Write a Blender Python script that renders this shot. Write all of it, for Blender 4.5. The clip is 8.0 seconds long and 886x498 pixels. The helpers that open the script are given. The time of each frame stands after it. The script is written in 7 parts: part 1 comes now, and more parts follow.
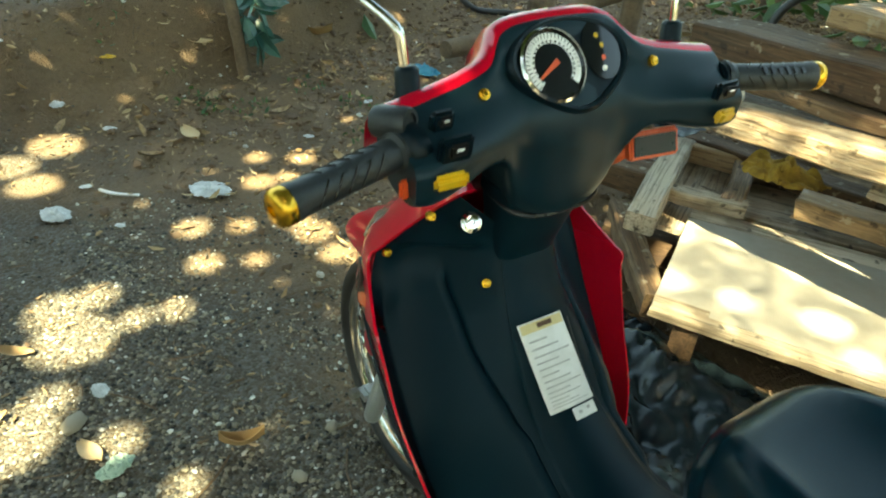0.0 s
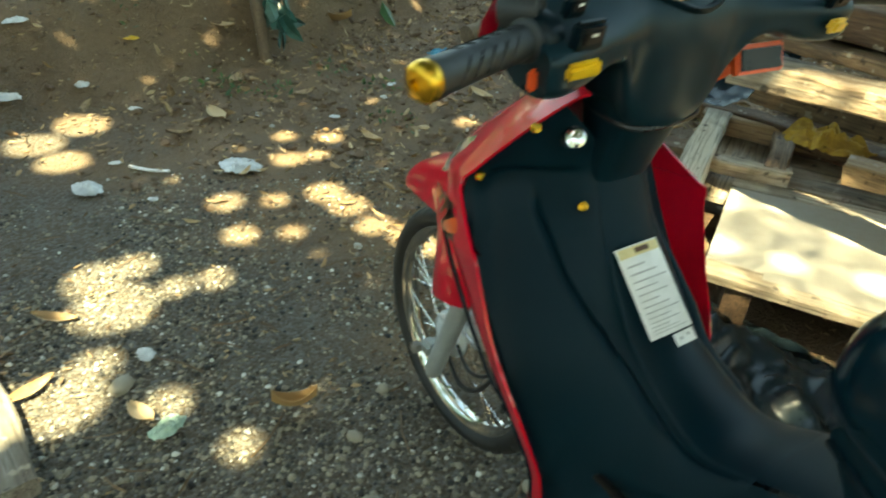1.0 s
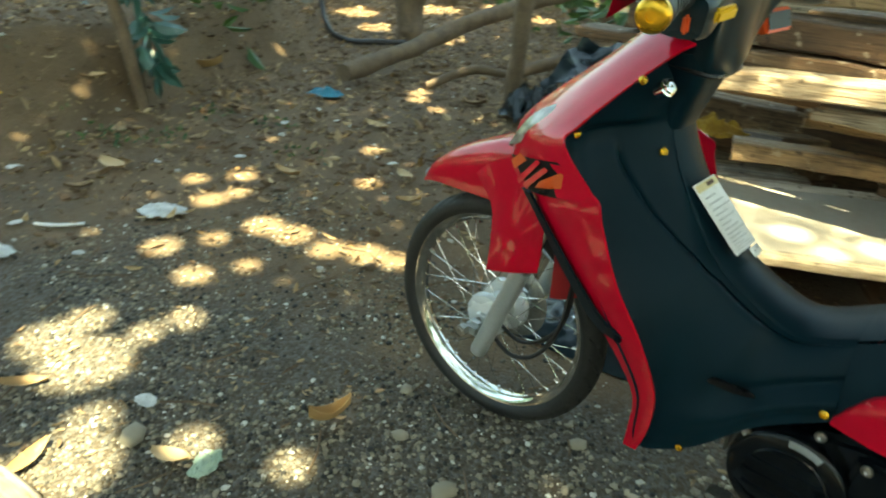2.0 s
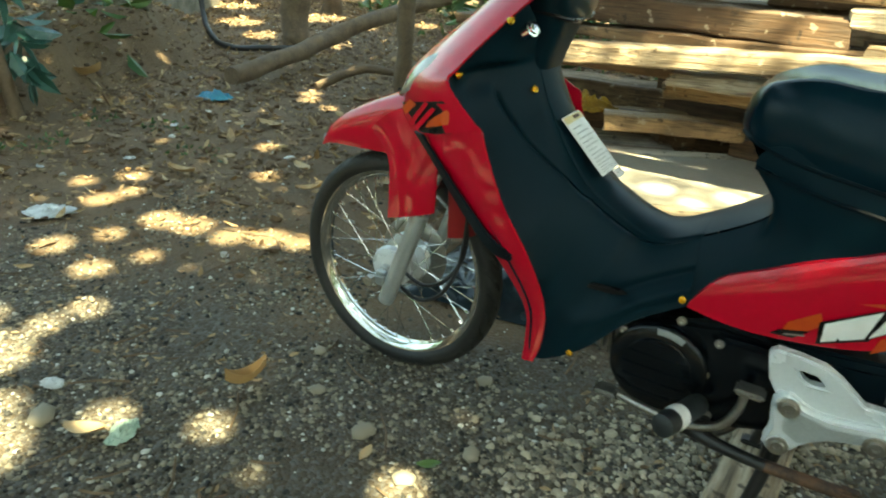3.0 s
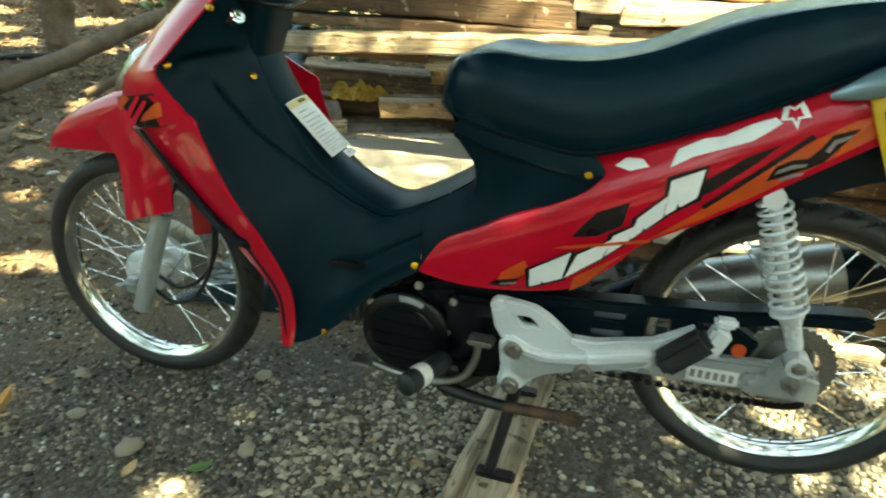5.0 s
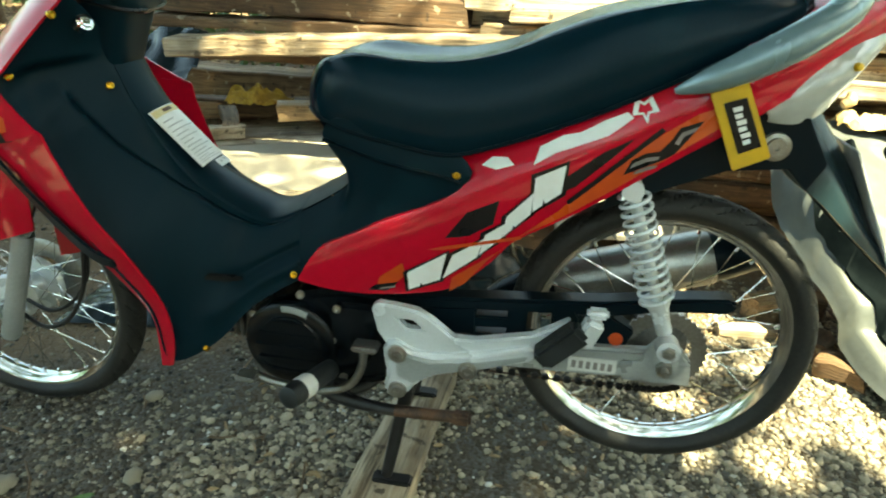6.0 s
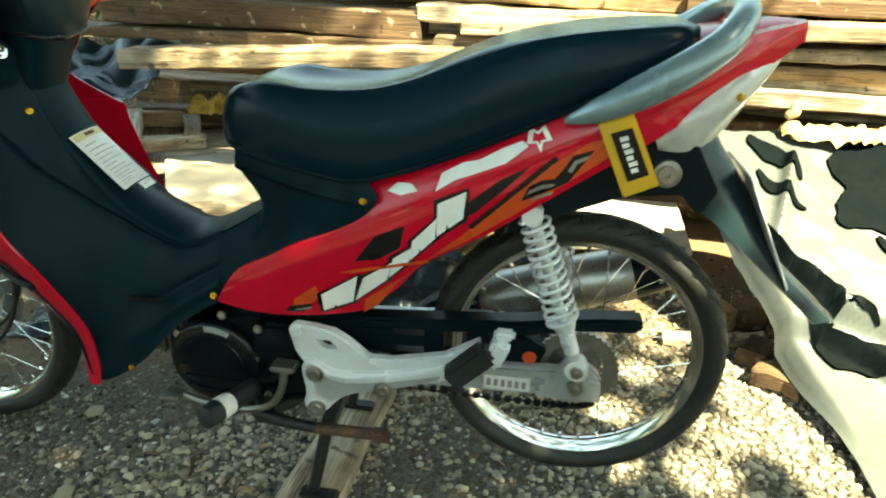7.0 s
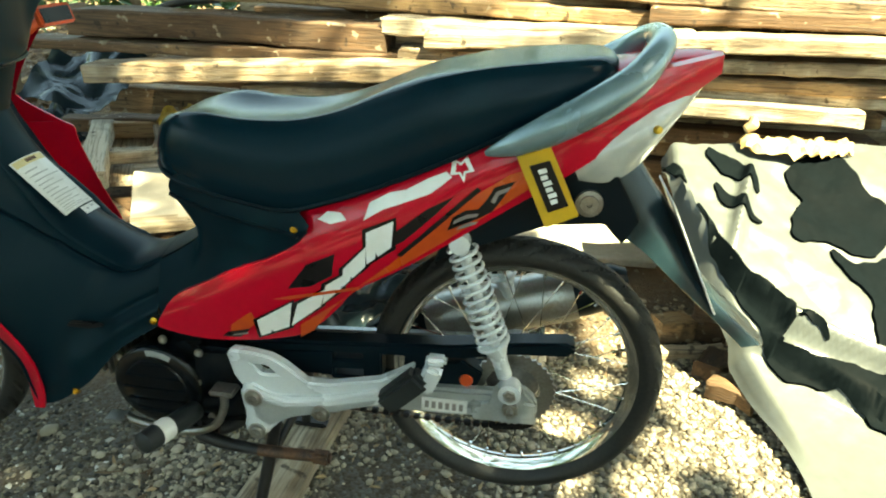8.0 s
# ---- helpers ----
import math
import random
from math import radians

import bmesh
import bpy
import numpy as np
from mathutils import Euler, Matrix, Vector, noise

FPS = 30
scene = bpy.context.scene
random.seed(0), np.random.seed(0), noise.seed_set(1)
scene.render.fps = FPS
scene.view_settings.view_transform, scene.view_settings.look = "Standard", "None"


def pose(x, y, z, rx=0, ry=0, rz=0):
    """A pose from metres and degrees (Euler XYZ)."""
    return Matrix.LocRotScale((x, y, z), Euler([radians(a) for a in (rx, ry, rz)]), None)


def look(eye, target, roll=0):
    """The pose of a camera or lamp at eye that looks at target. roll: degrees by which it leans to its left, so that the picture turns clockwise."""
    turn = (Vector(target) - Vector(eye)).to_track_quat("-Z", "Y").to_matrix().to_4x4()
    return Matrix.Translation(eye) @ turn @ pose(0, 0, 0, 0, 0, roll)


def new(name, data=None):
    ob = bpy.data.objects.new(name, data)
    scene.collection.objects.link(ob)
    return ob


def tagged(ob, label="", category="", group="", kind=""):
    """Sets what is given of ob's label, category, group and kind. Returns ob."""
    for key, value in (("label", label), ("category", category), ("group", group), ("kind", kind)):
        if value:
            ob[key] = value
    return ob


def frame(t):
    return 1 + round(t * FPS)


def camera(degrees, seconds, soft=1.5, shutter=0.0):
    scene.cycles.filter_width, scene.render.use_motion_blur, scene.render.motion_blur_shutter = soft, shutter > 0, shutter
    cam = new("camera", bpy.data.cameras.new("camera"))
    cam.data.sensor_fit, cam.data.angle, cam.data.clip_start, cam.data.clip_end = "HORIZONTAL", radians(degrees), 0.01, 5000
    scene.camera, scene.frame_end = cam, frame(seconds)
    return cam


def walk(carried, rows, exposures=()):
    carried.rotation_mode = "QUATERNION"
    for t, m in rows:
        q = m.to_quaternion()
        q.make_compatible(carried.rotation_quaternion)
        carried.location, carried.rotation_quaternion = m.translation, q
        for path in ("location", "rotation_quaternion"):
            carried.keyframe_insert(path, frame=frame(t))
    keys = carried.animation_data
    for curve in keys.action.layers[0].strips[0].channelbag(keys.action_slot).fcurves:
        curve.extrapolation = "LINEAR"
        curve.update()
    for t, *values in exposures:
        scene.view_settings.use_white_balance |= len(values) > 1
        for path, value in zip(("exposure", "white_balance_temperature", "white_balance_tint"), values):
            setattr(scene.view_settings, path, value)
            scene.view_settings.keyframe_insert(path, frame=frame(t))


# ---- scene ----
cam = camera(68.0, 8.0, soft=2.0, shutter=0.4)
PATH = [
    (0, (-0.382, -0.521, 1.229), (-1.773, 0.431, 0.153), 3.8),
    (0.5, (-0.388, -0.556, 1.163), (-1.777, 0.409, 0.095), 3.8),
    (1, (-0.415, -0.64, 1.12), (-1.812, 0.315, 0.054), 3.6),
    (1.2, (-0.425, -0.714, 1.089), (-1.844, 0.233, 0.045), 4.1),
    (2.3, (-0.601, -1.087, 0.999), (-1.599, 0.411, 0.127), 3.4),
    (2.5, (-0.573, -1.108, 0.974), (-1.533, 0.421, 0.115), 3.6),
    (3, (-0.482, -1.133, 0.948), (-1.393, 0.431, 0.095), 3.5),
    (3.5, (-0.435, -1.132, 0.94), (-1.286, 0.466, 0.089), 3.5),
    (4, (-0.392, -1.129, 0.942), (-1.168, 0.507, 0.092), 3.5),
    (4.5, (-0.356, -1.126, 0.944), (-0.966, 0.584, 0.104), 3.6),
    (5, (-0.309, -1.096, 0.94), (-0.773, 0.662, 0.109), 3.2),
    (6.5, (-0.171, -1.058, 0.967), (-0.398, 0.748, 0.139), 2.8),
    (7, (-0.095, -1.045, 1.0), (-0.34, 0.756, 0.167), 2.7),
    (7.5, (-0.029, -1.025, 1.04), (-0.273, 0.776, 0.204), 2.6),
    (8, (0.002, -1.023, 1.05), (-0.23, 0.779, 0.213), 2.6),
]
walk(cam, [(t, look(eye, target, roll)) for t, eye, target, roll in PATH], exposures=[(0.0, 3.06, 9900, -13)])

# ---- world and sun ----
SUN = Vector((0.42, -0.32, 0.84)).normalized()
world = bpy.data.worlds.new("sky")
scene.world = world
world.use_nodes = True
wn = world.node_tree.nodes
sky = wn.new("ShaderNodeTexSky")
sky.sky_type = "NISHITA"
sky.sun_disc = False
sky.sun_elevation = math.asin(SUN.z)
sky.sun_rotation = math.atan2(SUN.x, SUN.y)
world.node_tree.links.new(sky.outputs["Color"], wn["Background"].inputs["Color"])
wn["Background"].inputs["Strength"].default_value = 0.125
lamp = bpy.data.lights.new("sun", "SUN")
lamp.energy, lamp.angle, lamp.color = 4.6, radians(0.5), (1.0, 0.965, 0.89)
sun = new("sun", lamp)
sun.matrix_world = look(SUN * 30, (0, 0, 0))
scene.view_settings.exposure = 0.0

# ---- materials ----


def mat(name, a, b=None, scale=8.0, rough=0.5, metal=0.0, bump=0.0, fine=60.0, coat=0.0, spread=0.15, stretch=None,
        island=0.0, spec=0.5, by_object=0.0, coords="Object"):
    """Two colours mixed by coarse and fine noise, with a fine relief."""
    m = bpy.data.materials.new(name)
    m.use_nodes = True
    nt = m.node_tree
    bs = nt.nodes["Principled BSDF"]
    L = nt.links.new
    b = b or a
    co = nt.nodes.new("ShaderNodeTexCoord")
    src = co.outputs[coords]
    if by_object:
        info = nt.nodes.new("ShaderNodeObjectInfo")
        shift = nt.nodes.new("ShaderNodeVectorMath")
        shift.operation = "MULTIPLY_ADD"
        L(info.outputs["Random"], shift.inputs[0])
        shift.inputs[1].default_value = (37.0, 53.0, 71.0)
        L(src, shift.inputs[2])
        src = shift.outputs[0]
    if stretch:
        mp = nt.nodes.new("ShaderNodeMapping")
        mp.inputs["Scale"].default_value = stretch
        L(src, mp.inputs["Vector"])
        src = mp.outputs["Vector"]
    n1 = nt.nodes.new("ShaderNodeTexNoise")
    n1.inputs["Scale"].default_value, n1.inputs["Detail"].default_value = scale, 5
    n2 = nt.nodes.new("ShaderNodeTexNoise")
    n2.inputs["Scale"].default_value, n2.inputs["Detail"].default_value = fine, 3
    L(src, n1.inputs["Vector"])
    L(src, n2.inputs["Vector"])
    add = nt.nodes.new("ShaderNodeMath")
    add.operation = "MULTIPLY_ADD"
    L(n2.outputs["Fac"], add.inputs[0])
    add.inputs[1].default_value = 0.5
    L(n1.outputs["Fac"], add.inputs[2])
    ramp = nt.nodes.new("ShaderNodeMapRange")
    ramp.inputs["From Min"].default_value, ramp.inputs["From Max"].default_value = 0.75 - spread, 0.75 + spread
    fac = add.outputs[0]
    if island or by_object:
        g = nt.nodes.new("ShaderNodeNewGeometry") if island else info
        more = nt.nodes.new("ShaderNodeMath")
        more.operation = "MULTIPLY_ADD"
        L(g.outputs["Random Per Island"] if island else g.outputs["Random"], more.inputs[0])
        more.inputs[1].default_value = island or by_object
        L(fac, more.inputs[2])
        less = nt.nodes.new("ShaderNodeMath")
        less.operation = "SUBTRACT"
        L(more.outputs[0], less.inputs[0])
        less.inputs[1].default_value = (island or by_object) / 2
        fac = less.outputs[0]
    L(fac, ramp.inputs["Value"])
    mix = nt.nodes.new("ShaderNodeMix")
    mix.data_type = "RGBA"
    L(ramp.outputs["Result"], mix.inputs["Factor"])
    mix.inputs["A"].default_value = (*a, 1)
    mix.inputs["B"].default_value = (*b, 1)
    L(mix.outputs["Result"], bs.inputs["Base Color"])
    rr = nt.nodes.new("ShaderNodeMapRange")
    L(n1.outputs["Fac"], rr.inputs["Value"])
    rr.inputs["From Min"].default_value, rr.inputs["From Max"].default_value = 0.3, 0.7
    rr.inputs["To Min"].default_value, rr.inputs["To Max"].default_value = max(rough * 0.8, 0.02), min(rough * 1.2, 1)
    L(rr.outputs["Result"], bs.inputs["Roughness"])
    bs.inputs["Metallic"].default_value = metal
    bs.inputs["Coat Weight"].default_value = coat
    bs.inputs["Coat Roughness"].default_value = 0.06
    bs.inputs["Specular IOR Level"].default_value = spec
    if bump:
        bp = nt.nodes.new("ShaderNodeBump")
        bp.inputs["Strength"].default_value = min(bump, 1.0)
        bp.inputs["Distance"].default_value = 0.004
        L(add.outputs[0], bp.inputs["Height"])
        L(bp.outputs["Normal"], bs.inputs["Normal"])
    return m


RED = mat("red_plastic", (0.50, 0.001, 0.019), (0.56, 0.0015, 0.023), 3, 0.4, coat=0.8, spec=0.05)
RED.node_tree.nodes["Principled BSDF"].inputs["Coat IOR"].default_value = 1.5
BLACK = mat("black_plastic", (0.0012, 0.0065, 0.0105), (0.002, 0.009, 0.0135), 6, 0.32, bump=0.05, fine=500, spec=0.15)
PLASTIC = mat("satin_black_plastic", (0.0016, 0.0128, 0.0198), (0.0023, 0.0152, 0.0232), 6, 0.42, bump=0.05, fine=500, spec=0.09)
GREYPL = mat("charcoal_plastic", (0.0042, 0.0175, 0.0250), (0.0056, 0.0205, 0.0290), 6, 0.32, bump=0.05, fine=500, spec=0.18)
FENDERM = mat("mudguard_plastic", (0.008, 0.020, 0.026), (0.011, 0.025, 0.032), 6, 0.24, bump=0.05, fine=400, spec=0.4)
VINYL = mat("seat_vinyl", (0.0018, 0.0128, 0.0202), (0.0026, 0.0155, 0.024), 5, 0.22, bump=0.05, fine=700, spec=0.11)
RUBBER = mat("tyre_rubber", (0.009, 0.010, 0.010), (0.024, 0.022, 0.019), 9, 0.6, bump=0.3, fine=150)
GRIP = mat("grip_rubber", (0.008, 0.012, 0.014), (0.014, 0.018, 0.02), 20, 0.5, bump=0.2, fine=300)
CHROME = mat("chrome", (0.75, 0.75, 0.73), (0.62, 0.6, 0.56), 9, 0.1, metal=1.0)
STEEL = mat("dull_steel", (0.45, 0.44, 0.41), (0.32, 0.3, 0.27), 14, 0.38, metal=1.0, bump=0.1, fine=200)
FORKM = mat("fork_silver", (0.42, 0.44, 0.43), (0.35, 0.37, 0.36), 12, 0.3, metal=0.35, bump=0.08, fine=200)
SILVER = mat("silver_paint", (0.72, 0.75, 0.755), (0.65, 0.68, 0.685), 7, 0.26, metal=0.25, bump=0.05, fine=200)
RAILM = mat("silver_rail_paint", (0.20, 0.285, 0.31), (0.17, 0.25, 0.27), 6, 0.25, metal=0.3, coat=0.5)
GOLD = mat("gold_anodised", (0.75, 0.42, 0.05), (0.6, 0.33, 0.04), 30, 0.25, metal=0.9)
YELLOW = mat("yellow_plastic", (0.72, 0.42, 0.03), (0.62, 0.36, 0.03), 20, 0.45, bump=0.1)
ORANGE = mat("orange_film", (0.6, 0.075, 0.01), (0.55, 0.06, 0.012), 14, 0.3, coat=0.4)
ORANGEPL = mat("orange_plastic", (0.7, 0.09, 0.02), (0.6, 0.07, 0.02), 14, 0.4)
INK = mat("black_film", (0.006, 0.006, 0.007), (0.011, 0.010, 0.010), 20, 0.3, spec=0.3)
WHITEF = mat("white_film", (0.84, 0.84, 0.81), (0.78, 0.78, 0.74), 20, 0.35, coat=0.3)
PRINT = mat("faded_print", (0.36, 0.36, 0.35), (0.45, 0.45, 0.43), 60, 0.5)
FADED = mat("faded_yellow", (0.6, 0.48, 0.2), (0.66, 0.55, 0.3), 40, 0.5)
GREYF = mat("grey_film", (0.22, 0.2, 0.19), (0.28, 0.24, 0.22), 20, 0.35)
PAPER = mat("label_paper", (0.74, 0.74, 0.72), (0.66, 0.66, 0.63), 30, 0.5)
ENGINE = mat("engine_black", (0.0014, 0.0030, 0.0044), (0.003, 0.0052, 0.007), 18, 0.22, bump=0.08, fine=120, spec=0.3)
ALLOY = mat("cast_alloy", (0.28, 0.27, 0.25), (0.16, 0.15, 0.14), 20, 0.5, metal=0.7, bump=0.3, fine=180)
RUST = mat("rusty_steel", (0.05, 0.03, 0.022), (0.14, 0.07, 0.04), 30, 0.65, metal=0.3, bump=0.3, fine=200)
LENSF = mat("front_lens", (0.30, 0.27, 0.24), (0.20, 0.17, 0.15), 40, 0.12, coat=1.0, spread=0.1)
CLEAR = mat("clear_lens", (0.50, 0.50, 0.45), (0.42, 0.42, 0.38), 25, 0.1, coat=1.0, spread=0.2)
CABLE = mat("cable_black", (0.008, 0.008, 0.009), (0.015, 0.015, 0.016), 30, 0.4)
WOOD = mat("rough_wood", (0.38, 0.24, 0.125), (0.12, 0.066, 0.034), 2.2, 0.8, bump=0.9, fine=20, spread=0.22, stretch=(1.0, 11, 11), by_object=0.6)
WOODP = mat("pale_wood", (0.56, 0.47, 0.35), (0.27, 0.185, 0.11), 2.2, 0.75, bump=0.8, fine=20, spread=0.25, stretch=(1.0, 11, 11), by_object=0.5)
WOODD = mat("dark_wood", (0.2, 0.115, 0.06), (0.06, 0.032, 0.018), 2.2, 0.85, bump=0.9, fine=20, spread=0.25, stretch=(1.0, 11, 11), by_object=0.35)
GREYWOOD = mat("grey_weathered_wood", (0.34, 0.31, 0.26), (0.17, 0.145, 0.11), 2.2, 0.8, bump=0.9, fine=20, spread=0.25, stretch=(1.0, 11, 11), by_object=0.4)
PLY = mat("bleached_plywood", (0.37, 0.34, 0.29), (0.30, 0.265, 0.21), 2.2, 0.7, bump=0.15, fine=40, spread=0.3)
GROUND = mat("gravelly_soil", (0.042, 0.031, 0.020), (0.095, 0.070, 0.045), 3.0, 0.9, bump=1.0, fine=45, spread=0.3)
STONE = mat("pebble", (0.020, 0.0185, 0.0160), (0.285, 0.245, 0.180), 30, 0.75, bump=0.3, fine=200, island=1.6, spread=0.58)
# tan pebbles, lightened to stand for ground that gets more light
STONE_LIT = mat("lightened_pebble", (0.085, 0.073, 0.057), (0.50, 0.42, 0.305), 30, 0.8, bump=0.3, fine=200, island=1.1, spread=0.52)
FLECK = mat("white_chip", (0.42, 0.4, 0.35), (0.62, 0.6, 0.54), 30, 0.7, island=0.6)
SOILB = mat("brown_soil", (0.085, 0.052, 0.03), (0.17, 0.11, 0.065), 4.0, 0.95, bump=1.0, fine=40, spread=0.3)
DRYLEAF = mat("dry_leaf", (0.32, 0.19, 0.08), (0.5, 0.36, 0.2), 20, 0.6, bump=0.3, island=0.8)
BROWNLEAF = mat("brown_leaf", (0.13, 0.08, 0.043), (0.36, 0.25, 0.14), 20, 0.7, bump=0.3, island=1.0)
LEAF = mat("green_leaf", (0.035, 0.09, 0.03), (0.075, 0.15, 0.035), 6, 0.4, bump=0.2, island=0.6)
BLUELEAF = mat("dark_leaf", (0.022, 0.085, 0.07), (0.045, 0.13, 0.105), 6, 0.3, bump=0.2)
BARK = mat("bark", (0.085, 0.055, 0.033), (0.19, 0.13, 0.08), 14, 0.85, bump=0.9, fine=70, spread=0.25)
TARP = mat("silver_tarpaulin", (0.088, 0.097, 0.093), (0.072, 0.08, 0.078), 4, 0.36, bump=0.5, fine=40)
BLACKSIDE = mat("underside_and_fold_shade", (0.0014, 0.0030, 0.0038), (0.0028, 0.005, 0.006), 7, 0.7, bump=0.4, fine=60, spec=0.03)
BLACKTARP = mat("black_plastic_sheet", (0.006, 0.013, 0.017), (0.014, 0.024, 0.030), 5, 0.25, bump=0.3, fine=60, spec=0.3)
LITTER = mat("white_scrap", (0.62, 0.64, 0.64), (0.45, 0.47, 0.48), 20, 0.45, bump=0.2)
BLUEP = mat("blue_plastic", (0.02, 0.2, 0.32), (0.03, 0.27, 0.4), 15, 0.4)
CLOTH = mat("mustard_cloth", (0.42, 0.25, 0.03), (0.24, 0.13, 0.02), 14, 0.9, bump=0.5)
CONCRETE = mat("mossy_concrete", (0.25, 0.23, 0.19), (0.13, 0.12, 0.09), 8, 0.9, bump=0.5)
GLASS = mat("black_glass", (0.006, 0.008, 0.009), None, 5, 0.14, coat=0.25, spec=0.3)
# the shells' red, darkened for shade inside the mudguard
DARKRED = mat("shaded_red_plastic", (0.32, 0.012, 0.016), (0.36, 0.014, 0.02), 4, 0.35)


def weather(m, tone, amount):
    """Long dark cracks and grey bleaching over sawn wood."""
    nt = m.node_tree
    bs = nt.nodes["Principled BSDF"]
    src = bs.inputs["Base Color"].links[0].from_socket
    co = nt.nodes.new("ShaderNodeTexCoord")
    mp = nt.nodes.new("ShaderNodeMapping")
    mp.inputs["Scale"].default_value = (1.6, 42, 42)
    nt.links.new(co.outputs["Object"], mp.inputs["Vector"])
    n = nt.nodes.new("ShaderNodeTexNoise")
    n.inputs["Scale"].default_value, n.inputs["Detail"].default_value, n.inputs["Roughness"].default_value = 1.0, 8, 0.7
    nt.links.new(mp.outputs["Vector"], n.inputs["Vector"])
    cut = nt.nodes.new("ShaderNodeMapRange")
    cut.inputs["From Min"].default_value, cut.inputs["From Max"].default_value = 0.56, 0.68
    cut.inputs["To Max"].default_value = amount
    nt.links.new(n.outputs["Fac"], cut.inputs["Value"])
    mix = nt.nodes.new("ShaderNodeMix")
    mix.data_type = "RGBA"
    nt.links.new(cut.outputs["Result"], mix.inputs["Factor"])
    nt.links.new(src, mix.inputs["A"])
    mix.inputs["B"].default_value = (*tone, 1)
    big = nt.nodes.new("ShaderNodeTexNoise")
    big.inputs["Scale"].default_value, big.inputs["Detail"].default_value = 5.0, 4
    nt.links.new(co.outputs["Object"], big.inputs["Vector"])
    cut2 = nt.nodes.new("ShaderNodeMapRange")
    cut2.inputs["From Min"].default_value, cut2.inputs["From Max"].default_value = 0.52, 0.62
    cut2.inputs["To Max"].default_value = 0.55
    nt.links.new(big.outputs["Fac"], cut2.inputs["Value"])
    mix2 = nt.nodes.new("ShaderNodeMix")
    mix2.data_type = "RGBA"
    nt.links.new(cut2.outputs["Result"], mix2.inputs["Factor"])
    nt.links.new(mix.outputs["Result"], mix2.inputs["A"])
    mix2.inputs["B"].default_value = (tone[0] * 2.2, tone[1] * 2.1, tone[2] * 2.0, 1)
    # fine grain lines and dark knots
    mp2 = nt.nodes.new("ShaderNodeMapping")
    mp2.inputs["Scale"].default_value = (5, 150, 150)
    nt.links.new(co.outputs["Object"], mp2.inputs["Vector"])
    fine = nt.nodes.new("ShaderNodeTexNoise")
    fine.inputs["Scale"].default_value, fine.inputs["Detail"].default_value = 1.0, 4
    nt.links.new(mp2.outputs["Vector"], fine.inputs["Vector"])
    spots = nt.nodes.new("ShaderNodeTexNoise")
    spots.inputs["Scale"].default_value, spots.inputs["Detail"].default_value = 26.0, 3
    nt.links.new(co.outputs["Object"], spots.inputs["Vector"])
    last = mix2.outputs["Result"]
    for node, lo, hi, top, tone_ in ((fine, 0.5, 0.66, 0.62, tone), (spots, 0.64, 0.70, 0.8, (tone[0] * 0.8, tone[1] * 0.8, tone[2] * 0.8)), (spots, 0.36, 0.31, 0.5, (0.5, 0.43, 0.32))):
        cut_ = nt.nodes.new("ShaderNodeMapRange")
        cut_.inputs["From Min"].default_value, cut_.inputs["From Max"].default_value, cut_.inputs["To Max"].default_value = lo, hi, top
        nt.links.new(node.outputs["Fac"], cut_.inputs["Value"])
        mx = nt.nodes.new("ShaderNodeMix")
        mx.data_type = "RGBA"
        nt.links.new(cut_.outputs["Result"], mx.inputs["Factor"])
        nt.links.new(last, mx.inputs["A"])
        mx.inputs["B"].default_value = (*tone_, 1)
        last = mx.outputs["Result"]
    grain = nt.nodes.new("ShaderNodeBump")
    grain.inputs["Strength"].default_value, grain.inputs["Distance"].default_value = 0.7, 0.004
    nt.links.new(fine.outputs["Fac"], grain.inputs["Height"])
    nt.links.new(bs.inputs["Normal"].links[0].from_socket, grain.inputs["Normal"])
    nt.links.new(grain.outputs["Normal"], bs.inputs["Normal"])
    nt.links.new(last, bs.inputs["Base Color"])


for m_ in (WOOD, WOODP, WOODD, GREYWOOD):
    weather(m_, (0.04, 0.026, 0.016), 0.75)

# ---- mesh helpers ----


def curve(pts, n):
    """n points along a smooth curve through pts."""
    p = [Vector(q) for q in pts]
    if len(p) == 2:
        return [p[0].lerp(p[1], i / (n - 1)) for i in range(n)]
    out = []
    for i in range(n):
        s = i / (n - 1) * (len(p) - 1)
        k = min(int(s), len(p) - 2)
        u = s - k
        a, b, c, d = p[max(k - 1, 0)], p[k], p[k + 1], p[min(k + 2, len(p) - 1)]
        out.append(0.5 * (2 * b + (c - a) * u + (2 * a - 5 * b + 4 * c - d) * u * u + (3 * b - a - 3 * c + d) * u ** 3))
    return out


def grid(rows, close=False, caps=False):
    """A mesh through rows of points."""
    bm = bmesh.new()
    vs = [[bm.verts.new(p) for p in r] for r in rows]
    for a, b in zip(vs, vs[1:]):
        n = len(a)
        for j in range(n if close else n - 1):
            k = (j + 1) % n
            bm.faces.new((a[j], a[k], b[k], b[j]))
    if caps:
        bm.faces.new(vs[0][::-1])
        bm.faces.new(vs[-1])
    bmesh.ops.recalc_face_normals(bm, faces=bm.faces)
    return bm


def solid(bm, thick):
    """Give a sheet a thickness inwards and close its rim."""
    bm.normal_update()
    bm.verts.index_update()
    src, rim = bm.verts[:], [e for e in bm.edges if e.is_boundary]
    faces = bm.faces[:]
    low = [bm.verts.new(v.co - v.normal * thick) for v in src]
    for f in faces:
        bm.faces.new([low[v.index] for v in reversed(f.verts)])
    for e in rim:
        a, b = (l.vert for l in (e.link_loops[0], e.link_loops[0].link_loop_next))
        bm.faces.new((b, a, low[a.index], low[b.index]))
    bm.normal_update()
    return bm


